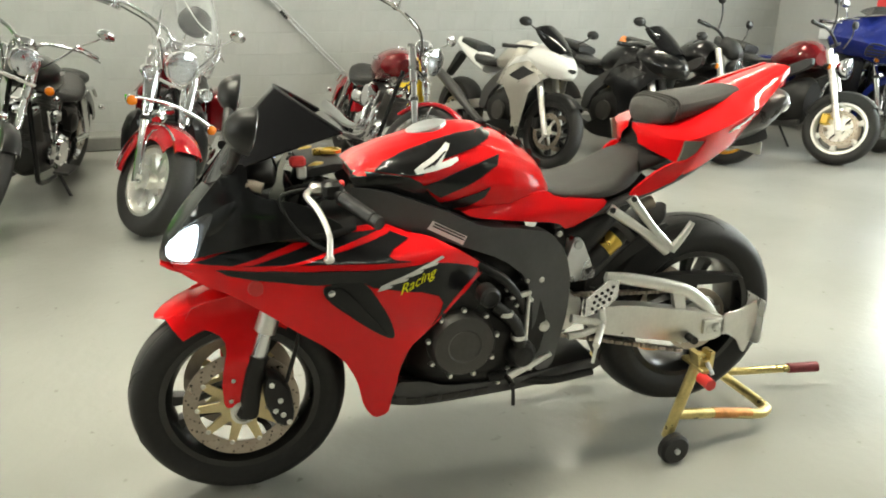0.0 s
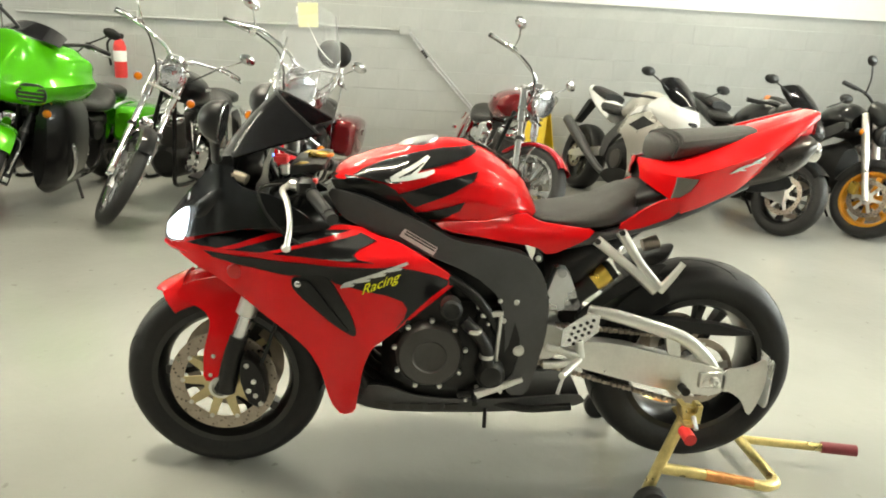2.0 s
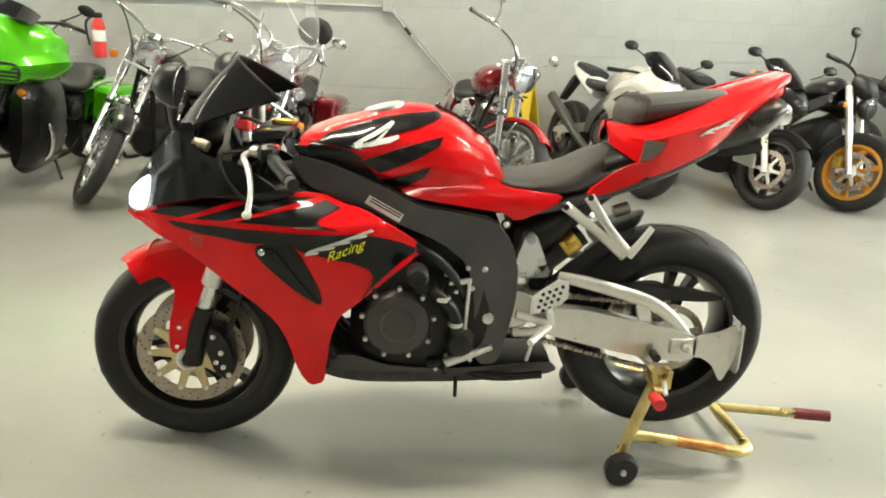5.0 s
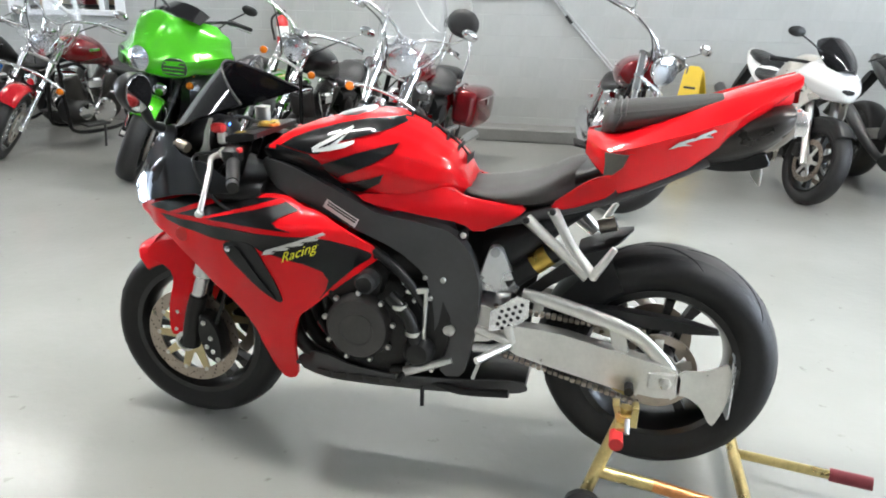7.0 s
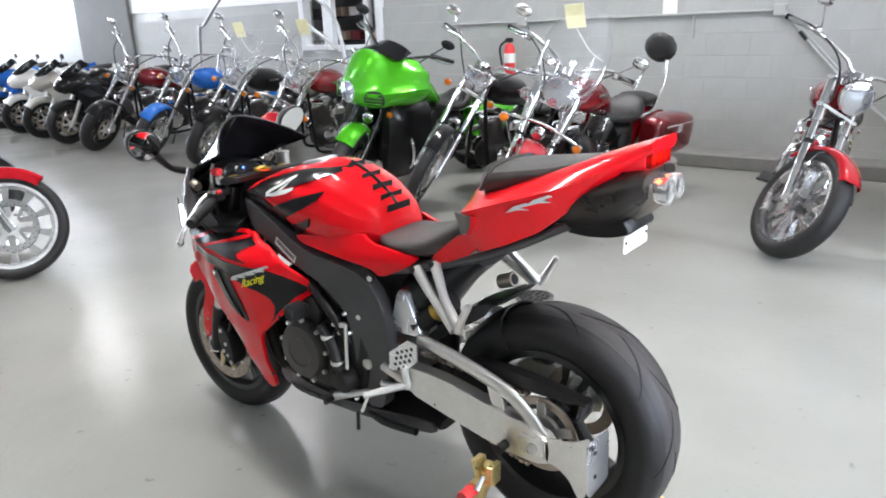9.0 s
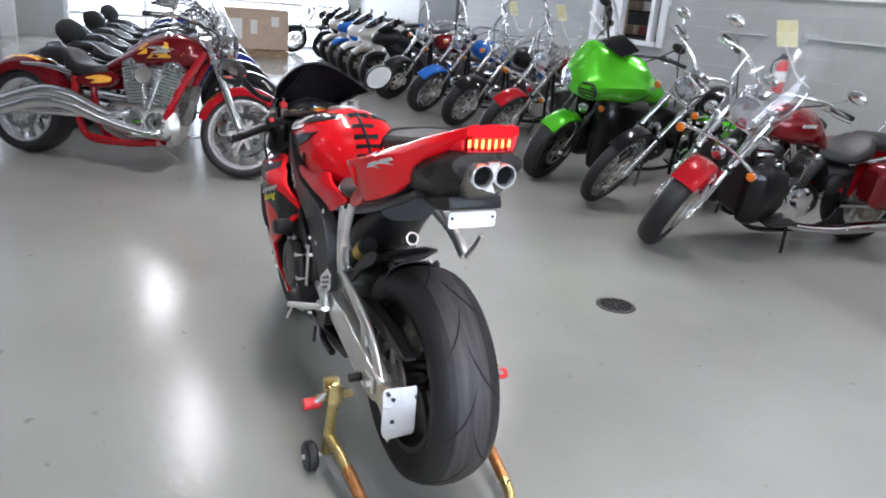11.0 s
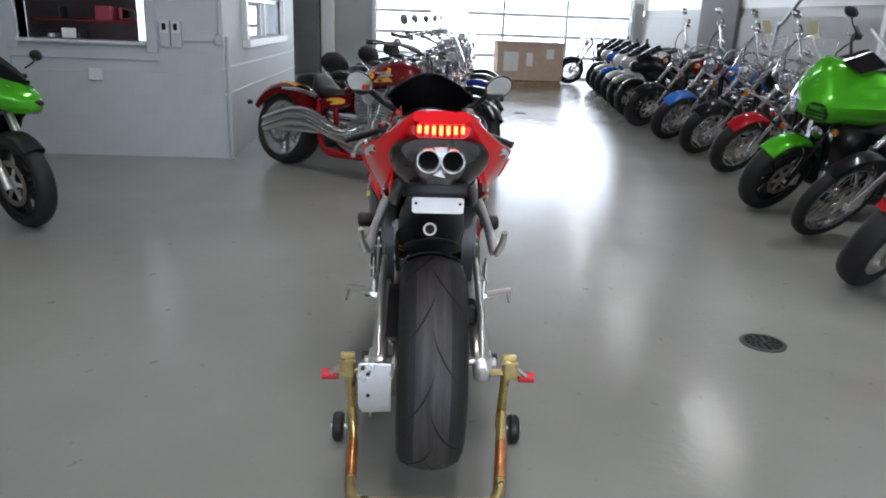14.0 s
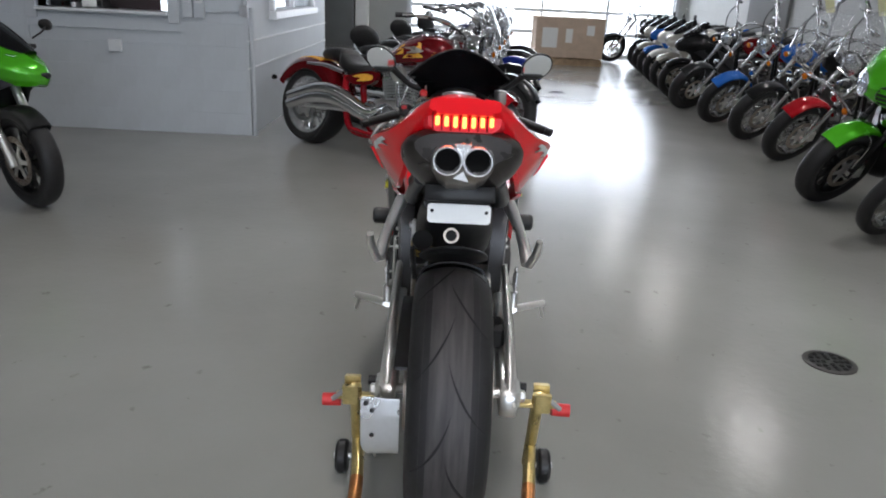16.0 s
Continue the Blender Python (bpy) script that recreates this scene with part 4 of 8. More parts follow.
    hb = part("handlebar", moved(tube([(-wide - 0.06, top[1] - back - 0.06, top[2] + rise - drop - 0.01), (-wide, top[1] - back, top[2] + rise - drop), (-wide * 0.72, top[1] - back * 0.45, top[2] + rise), (-0.12, top[1], top[2] + rise * 0.8), (-0.06, top[1] + 0.02, top[2] + rise * 0.55),
                                       (0.06, top[1] + 0.02, top[2] + rise * 0.55), (0.12, top[1], top[2] + rise * 0.8), (wide * 0.72, top[1] - back * 0.45, top[2] + rise), (wide, top[1] - back, top[2] + rise - drop), (wide + 0.06, top[1] - back - 0.06, top[2] + rise - drop - 0.01)], 0.0125, 10, 4), S), bar_mat, b)
    for sd in (-1, 1):
        part("riser", moved(tube([(sd * 0.06, top[1], top[2]), (sd * 0.06, top[1] + 0.02, top[2] + rise * 0.55)], 0.018), S), bar_mat, hb)
        part("grip", moved(tube([(sd * (wide - 0.06), top[1] - back * 0.86, top[2] + rise - drop + 0.008), (sd * (wide + 0.07), top[1] - back - 0.075, top[2] + rise - drop - 0.012)], 0.018, 12), S), M_PLASTIC, hb)
        part("lever", moved(tube([(sd * (wide - 0.08), top[1] - back * 0.7, top[2] + rise - drop + 0.01), (sd * (wide - 0.02), top[1] - back * 0.7 + 0.02, top[2] + rise - drop), (sd * (wide + 0.08), top[1] - back - 0.01, top[2] + rise - drop - 0.02)], 0.006, 8), S), M_CHROME, hb)
        part("switch_box", moved(box(sd * (wide - 0.085), top[1] - back * 0.74, top[2] + rise - drop + 0.012, 0.05, 0.05, 0.045, 0.008), S), M_PLASTIC if bar_mat is not M_CHROME else M_CHROME, hb)
        if mirrors:
            mirror_unit(b, (sd * (wide - 0.1), top[1] - back * 0.7, top[2] + rise - drop + 0.02), (sd * (wide + 0.02), top[1] - back * 0.55, top[2] + rise - drop + 0.17), 0.062, 0.038, M_CHROME if bar_mat is M_CHROME else M_PLASTIC, S)
    for sg in (-1, 1):
        part("cable", moved(tube([(sg * (wide - 0.1), top[1] - back * 0.7, top[2] + rise - drop + 0.02), (sg * 0.2, top[1] + 0.08, top[2] + rise * 0.6), (sg * 0.08, top[1] + 0.1, top[2] - 0.1), (sg * 0.05, top[1] - 0.02, top[2] - 0.3)], 0.006, 7), S), M_PLASTIC, hb)
    part("gauge", moved(lathe([(0.02, -0.05), (0.05, -0.03), (0.055, 0.0), (0.05, 0.008), (0.002, 0.01)], 20, "z"), S @ Matrix.Translation((0, top[1] + 0.02, top[2] + 0.06)) @ pose(0, 0, 0, 40, 0, 0)), M_CHROME, b)
    # tank, seat, rear
    ty = top[1] - 0.10
    tz = min(top[2] - 0.02, seat_z + tank_h + 0.08)
    ttab = [(ty, 0.06, tz - 0.16, tz - 0.05), (ty - 0.06, 0.13, tz - 0.2, tz - 0.005), (ty - 0.20, 0.17, tz - tank_h - 0.01, tz + 0.015), (ty - 0.38, 0.15, tz - tank_h - 0.03, tz - 0.03), (ty - 0.55, 0.07, seat_z + 0.0, seat_z + 0.1)]
    tank = part("fuel_tank", body(ttab, ROUND, 4), m_tank, b)
    part("filler_cap", at(lathe([(0.035, 0), (0.036, 0.012), (0.025, 0.018), (0.002, 0.019)], 18, "z"), 0, ty - 0.18, tz + 0.012), M_CHROME, tank)
    part("badge", box(-0.172, ty - 0.24, tz - 0.09, 0.006, 0.11, 0.025, 0.003), M_CHROME, tank)
    part("badge", box(0.172, ty - 0.24, tz - 0.09, 0.006, 0.11, 0.025, 0.003), M_CHROME, tank)
    ry = -wb
    sy = ty - 0.50
    seat = part("seat", body([(sy, 0.07, seat_z - 0.04, seat_z + 0.05), (sy - 0.1, 0.14, seat_z - 0.05, seat_z + 0.025), (sy - 0.25, 0.175, seat_z - 0.06, seat_z + 0.03), (sy - 0.38, 0.16, seat_z - 0.04, seat_z + 0.10), (sy - 0.42, 0.12, seat_z - 0.02, seat_z + 0.12)], CUSHION, 4), M_SEATB, b)
    if piping:
        for sd in (-1, 1):
            part("seat_piping", tube([(sd * 0.10, sy - 0.02, seat_z + 0.035), (sd * 0.150, sy - 0.12, seat_z + 0.012), (sd * 0.166, sy - 0.25, seat_z + 0.016), (sd * 0.150, sy - 0.37, seat_z + 0.075), (sd * 0.125, sy - 0.46, seat_z + 0.10), (sd * 0.105, sy - 0.66, seat_z + 0.09)], 0.007, 6), M_CHROME, seat)
            part("tank_trim", tube([(sd * 0.14, ty - 0.10, tz - 0.03), (sd * 0.166, ty - 0.24, tz - 0.04), (sd * 0.14, ty - 0.40, tz - 0.08), (sd * 0.09, ty - 0.53, seat_z + 0.05)], 0.006, 6), M_CHROME, tank)
    if seat2:
        part("pillion_pad", body([(sy - 0.41, 0.10, seat_z + 0.03, seat_z + 0.11), (sy - 0.47, 0.13, seat_z + 0.03, seat_z + 0.125), (sy - 0.65, 0.11, seat_z + 0.02, seat_z + 0.115), (sy - 0.74, 0.07, seat_z + 0.0, seat_z + 0.08)], CUSHION, 4), M_SEATB, b)
    part("rear_fender", arc_band(ry, rr, rr + 0.055, wr / 2 + 0.025, 15, 165, 0.004, 0.055, 24, 0.06), m_fender, b)
    wheel(b, "rear_wheel", ry, rr, rr, wr, rimr, m_rimr or m_rim, spokes_r, "cast", 0.13, M_STEEL, None, 0.06, None, (-1,))
    tl = part("tail_lamp", box(0, ry - rr * 0.78, rr + rr * 0.72, 0.1, 0.05, 0.07, 0.015), M_CHROME, b)
    part("lens", box(0, ry - rr * 0.78 - 0.026, rr + rr * 0.72, 0.085, 0.012, 0.055, 0.005), M_REDLENS, tl)
    for sd in (-1, 1):
        lamp_pod(b, "rear_signal", (sd * 0.17, ry - rr * 0.8, rr + rr * 0.6), 0.026, Matrix(), M_AMBER, M_CHROME, -1)
        part("fender_strut", tube([(sd * (wr / 2 + 0.05), ry + 0.42, seat_z - 0.06), (sd * (wr / 2 + 0.05), ry, rr * 2 + 0.05), (sd * (wr / 2 + 0.05), ry - 0.18, rr * 1.9)], 0.014, 8), M_CHROME, b)
    # engine and frame
    ey = (ty - 0.28 + ry * 0.0) - 0.02
    part("crankcase", join(body([(ey + 0.24, 0.08, 0.24, 0.42), (ey + 0.16, 0.14, 0.19, 0.47), (ey - 0.1, 0.16, 0.18, 0.48), (ey - 0.28, 0.13, 0.22, 0.46), (ey - 0.34, 0.08, 0.26, 0.42)], OVAL, 4)), m_engine2, b)
    for dy, ang in ((0.09, 0.10), (-0.09, -0.12)):
        part("cylinder", finned((0, ey + dy, 0.42), (0, ey + dy + ang * 1.35, 0.66), 0.095), M_COVER if engine is M_CHROME else engine, b)
        part("rocker_cover", at(body([(-0.085, 0.05, -0.03, 0.02), (-0.06, 0.085, -0.035, 0.035), (0.06, 0.085, -0.035, 0.035), (0.085, 0.05, -0.03, 0.02)], CUSHION, 2), 0, ey + dy + ang * 1.4, 0.675), engine, b)
    for sd in (-1, 1):
        part("engine_cover", at(lathe([(0.02, -0.02), (0.12, -0.012), (0.125, 0.0), (0.11, 0.022), (0.04, 0.032), (0.002, 0.033)] if sd > 0 else [(0.02, 0.02), (0.12, 0.012), (0.125, 0.0), (0.11, -0.022), (0.04, -0.032), (0.002, -0.033)], 26), sd * 0.15, ey - 0.08, 0.34), engine, b)
        part("gear_cover", at(lathe([(0.02, -0.01), (0.075, -0.005), (0.075, 0.015), (0.03, 0.025), (0.002, 0.026)] if sd > 0 else [(0.02, 0.01), (0.075, 0.005), (0.075, -0.015), (0.03, -0.025), (0.002, -0.026)], 20), sd * 0.15, ey + 0.13, 0.36), engine, b)
        part("down_tube", tube([(sd * 0.04, top[1] - 0.05, top[2] - 0.16), (sd * 0.11, ey + 0.30, 0.36), (sd * 0.12, ey + 0.2, 0.17), (sd * 0.12, ey - 0.35, 0.17), (sd * 0.12, ey - 0.5, 0.34), (sd * 0.1, ey - 0.52, seat_z - 0.05)], 0.017, 10), M_BLACKP, b)
        part("swing_arm", tube([(sd * (wr / 2 + 0.04), ey - 0.48, 0.34), (sd * (wr / 2 + 0.045), ry, rr)], 0.026, 10), engine, b)
        part("footboard", box(sd * 0.25, ey + 0.12, 0.27, 0.1, 0.26, 0.02, 0.006), M_PLASTIC, b)
        part("shock", tube([(sd * (wr / 2 + 0.06), ry + 0.08, rr + 0.05), (sd * (wr / 2 + 0.05), ry + 0.22, seat_z - 0.04)], 0.028, 12), M_CHROME, b)
    for sd in (-1, 1):
        for dy in (-0.045, 0.045):
            part("pushrod_tube", tube([(sd * 0.125, ey + dy * 0.6, 0.42), (sd * 0.11, ey + dy * 2.6, 0.66)], 0.010, 8), M_CHROME, b)
        each = [(sd * (0.152 + 0.02), ey - 0.08 + 0.10 * math.cos(t), 0.34 + 0.10 * math.sin(t)) for t in np.linspace(0, 6.283, 6, endpoint=False)]
        part("cover_screws", bolts(each, 0.007, 0.008 * sd), M_ALU, b)
    part("coil_cover", box(-0.13, ey + 0.02, 0.60, 0.05, 0.15, 0.10, 0.02), M_CHROME if not lowers else M_BLACKP, b)
    part("oil_tank", at(lathe([(0.03, 0.05), (0.07, 0.04), (0.075, -0.02), (0.05, -0.04), (0.002, -0.045)], 20), -0.13, ey - 0.36, 0.50), m_engine2, b)
    part("air_cleaner", at(lathe([(0.09, -0.05), (0.095, 0.0), (0.08, 0.03), (0.03, 0.04), (0.002, 0.04)], 24), 0.15, ey, 0.60), M_CHROME, b)
    for k in range(pipes):
        dz = k * 0.095
        part("exhaust", tube([(0.08, ey + 0.12 - k * 0.2, 0.56), (0.16, ey + 0.24 - k * 0.2, 0.50), (0.19, ey + 0.18 - k * 0.14, 0.32 + dz * 0.5), (0.2, ey - 0.2, 0.24 + dz), (0.205, ry + 0.35, 0.26 + dz), (0.21, ry - 0.1, 0.29 + dz * 1.1)], [0.022, 0.024, 0.028, 0.034, 0.045, 0.046], 14), M_CHROME, b)
    part("side_stand", tube([(-0.13, ey - 0.1, 0.19), (-0.27, ey + 0.02, 0.05)], 0.012), M_PLASTIC, b)
    part("side_cover", body([(ey - 0.30, 0.12, 0.47, seat_z - 0.06), (ey - 0.42, 0.15, 0.46, seat_z - 0.05), (ey - 0.54, 0.12, 0.48, seat_z - 0.06)], OVAL, 3), m_engine2, b)
    # touring things
    if shield:
        w = 0.225
        rings = []
        for s in np.linspace(0, 1, 9):
            zc = hd[2] + 0.02 + shield * s
            yc = hd[1] + 0.12 - 0.62 * shield * s
            ww = w * (0.75 + 0.3 * math.sin(math.pi * min(1, s * 1.05 + 0.1))) * (1 if s < 0.8 else 1 - (s - 0.8) * 1.6)
            ring = [(ww * math.sin(a) / 0.82, yc - 0.26 * (1 - math.cos(a)), zc - 0.03 * (1 - math.cos(a))) for a in np.linspace(-0.96, 0.96, 17)]
            rings.append(ring + [(x * 0.985, y - 0.004, z) for x, y, z in reversed(ring)])
        ws = part("windshield", moved(loft(rings), S), M_PLEXI, b, "clear windshield")
        ws.visible_shadow = False
        for sd in (-1, 1):
            part("shield_strut", moved(tube([(sd * 0.1, hd[1] - 0.03, hd[2] - 0.05), (sd * 0.2, hd[1] - 0.02, hd[2] + 0.12), (sd * 0.21, hd[1] - 0.09, hd[2] + 0.26)], 0.008), S), M_CHROME, b)
    if bags is not None:
        for sd in (-1, 1):
            bg = part("saddlebag", at(body([(0.30, 0.06, -0.11, 0.10), (0.24, 0.10, -0.15, 0.145), (0.0, 0.115, -0.17, 0.155), (-0.24, 0.105, -0.15, 0.13), (-0.30, 0.06, -0.10, 0.09)], [(0, 0.7), (0.1, 0.95), (0.5, 1.0), (0.85, 0.95), (0.97, 0.7), (1, 0.3)], 3), sd * (wr / 2 + 0.17), ry + 0.02, seat_z - 0.15), bags, b)
            part("lid_trim", box(sd * (wr / 2 + 0.285), ry + 0.02, seat_z - 0.07, 0.012, 0.44, 0.012, 0.003), M_CHROME, bg)
            part("latch", box(sd * (wr / 2 + 0.287), ry + 0.02, seat_z - 0.1, 0.012, 0.05, 0.07, 0.004), M_CHROME, bg)
    if rest:
        rh = 0.46 if rest is True else 0.19
        br = part("backrest", at(body([(-0.04, 0.10, -0.08, 0.07), (0, 0.145 if rest is True else 0.23, -0.12, 0.12), (0.04, 0.10, -0.08, 0.07)], OVAL, 3), 0, ry - 0.12 + (0 if rest is True else 0.06), seat_z + rh), M_SEATB, b)
        for sd in (-1, 1):
            part("bar", tube([(sd * 0.12, ry + 0.05, seat_z), (sd * 0.11, ry - 0.08, seat_z + rh * 0.45), (sd * 0.06, ry - 0.13, seat_z + rh)], 0.01), M_CHROME, br)
    if lowers:
        for sd in (-1, 1):
            part("leg_shield", at(body([(hd[1] - 0.16, 0.03, 0.26, 0.62), (hd[1] - 0.26, 0.10, 0.22, 0.66), (hd[1] - 0.46, 0.05, 0.26, 0.60)], OVAL, 3), sd * 0.17), M_BLACKP, b)
        part("radiator", box(0, hd[1] - 0.22, 0.44, 0.22, 0.05, 0.34, 0.01), M_ENGINE, b)
        part("left_exhaust", tube([(-0.12, ey + 0.1, 0.30), (-0.17, ey - 0.1, 0.20), (-0.20, ey - 0.45, 0.18), (-0.215, ry + 0.2, 0.20), (-0.22, ry - 0.28, 0.23)], [0.024, 0.028, 0.036, 0.046, 0.044], 16), M_CHROME, b, "long chrome exhaust")
        for k, dz in enumerate((0.0, 0.07)):
            part("chrome_cover", at(lathe([(0.02, 0.02), (0.075, 0.012), (0.08, 0.0), (0.065, -0.022), (0.02, -0.030), (0.002, -0.030)], 22), -0.19, ey + 0.10 - 0.18 * k, 0.34 + dz), M_CHROME, b)
        for sd in (-1, 1):
            part("fork_cover", moved(tube([up(sd * (fx + 0.005), 0.40, 0.02), up(sd * (fx + 0.012), 0.60, 0.03), up(sd * (fx + 0.012), fork_len - 0.10, 0.03)], [0.030, 0.046, 0.050], 16), S), M_CHROME, b)
            lamp_pod(b, "passing_lamp", up(sd * 0.20, fork_len - 0.22, 0.11), 0.042, S, M_HEADGLASS)
        part("fender_trim", moved(tube([(sd2, (rf + 0.012) * math.cos(q), rf + (rf + 0.012) * math.sin(q)) for sd2, q in [(0.092, radians(t)) for t in range(62, 189, 14)]], 0.006, 6), S), M_CHROME, b)
        part("fender_skirt", moved(arc_band(0, rf, rf + 0.02, wf / 2 + 0.028, 60, 190, 0.004, 0.06, 22, 0.05), S), m_fender, b)
    if tag:
        tg = part("hang_tag", moved(box(0, 0, 0, 0.13, 0.004, 0.16), pose(-0.05, -0.44, 1.45, -14, 12, 20)), M_TAG, b, "pale yellow price tag")
        part("string", tube([(-0.05, -0.44, 1.40), (-0.16, -0.50, 1.24), (-0.24, -0.56, top[2] + rise - 0.02)], 0.003, 5), M_PAPER, tg)
    if fairing is not None:
        # a bar-mounted touring fairing with its lamp
        fz = hd[2] - 0.03
        fy = hd[1] + 0.06
        F = Matrix()
        cols = [(fy + 0.14, -0.10, 0.08, -0.09, 0.115, -0.03, 0.085, 0.03, 0.05, 0.07), (fy + 0.07, -0.15, 0.17, -0.13, 0.255, -0.02, 0.16, 0.06, 0.10, 0.20), (fy - 0.02, -0.17, 0.25, -0.15, 0.345, -0.01, 0.225, 0.10, 0.13, 0.31), (fy - 0.12, -0.16, 0.28, -0.14, 0.395, 0.0, 0.26, 0.12, 0.15, 0.30),
                (fy - 0.26, -0.15, 0.33, -0.14, 0.425, 0.01, 0.33, 0.16, 0.20, 0.27), (fy - 0.38, -0.13, 0.35, -0.12, 0.43, 0.01, 0.375, 0.16, 0.26, 0.245), (fy - 0.43, -0.08, 0.36, -0.07, 0.415, 0.0, 0.375, 0.13, 0.28, 0.20)]
        rings = []
        for q in spline(cols, 5):
            half = [(0, q[1]), (q[2], q[3]), (q[4], q[5]), ((q[4] + q[6]) * 0.47, (q[5] + q[7]) / 2 - 0.012), (q[6], q[7]), ((q[6] + q[8]) * 0.46, q[7] + (q[9] - q[7]) * 0.40), (q[8], q[7] + (q[9] - q[7]) * 0.80), (0, q[9])]
            loop = rounded(half + [(-x, z) for x, z in half[6:0:-1]], 1)
            rings.append([(x, q[0], fz + z) for x, z in loop])
        fr = part("fairing", loft(rings), fairing, b, "", 48)
        headlamp(fr, (0, fy + 0.135, fz - 0.03), 0.085, F)
        for sd in (-1, 1):
            vt = part("vent", moved(prism([(-0.085, -0.060), (0.070, -0.060), (0.090, 0.0), (0.055, 0.062), (-0.065, 0.062), (-0.095, 0.0)], -0.012, 0.012, 0.004), pose(sd * 0.235, fy + 0.055, fz - 0.055, 0, 0, sd * 55)), M_PLASTIC, fr, "black louvred vent")
            for k in range(4):
                part("slat", moved(box(sd * 0.013, 0, -0.039 + 0.026 * k, 0.008, 0.145, 0.007, 0.002), pose(sd * 0.235, fy + 0.055, fz - 0.055, 0, 0, sd * 55)), fairing, vt)
            lamp_pod(b, "turn_signal", up(sd * 0.2, fork_len - 0.3, 0.1), 0.03, S)
        rings = []
        for s in np.linspace(0, 1, 6):
            ring = [(0.30 * (1 - 0.25 * s) * math.sin(a), fy - 0.10 - 0.20 * s - 0.1 * (1 - math.cos(a)), fz + 0.285 - 0.07 * (1 - math.cos(a)) + 0.075 * s * math.cos(a * 0.8)) for a in np.linspace(-1.2, 1.2, 13)]
            rings.append(ring + [(x * 0.98, y - 0.005, z - 0.003) for x, y, z in reversed(ring)])
        part("windscreen", moved(loft(rings), F), M_SMOKE, fr, "dark smoked screen")
        for sd in (-1, 1):
            part("leg_guard", at(body([(fy - 0.10, 0.05, 0.22, 0.78), (fy - 0.24, 0.13, 0.15, 0.86), (fy - 0.56, 0.09, 0.18, 0.80)], OVAL, 3), sd * 0.22), M_BLACKP, b)
            part("engine_guard", tube([(sd * 0.08, ey + 0.34, 0.62), (sd * 0.32, ey + 0.34, 0.54), (sd * 0.36, ey + 0.32, 0.4), (sd * 0.3, ey + 0.3, 0.26), (sd * 0.1, ey + 0.28, 0.2)], 0.016), M_CHROME, b)
        part("tail_panel", body([(ry + 0.25, 0.16, seat_z - 0.2, seat_z + 0.03), (ry, 0.22, seat_z - 0.22, seat_z + 0.02), (ry - 0.28, 0.12, seat_z - 0.18, seat_z - 0.02)], ROUND, 3), fairing, b)
    return b


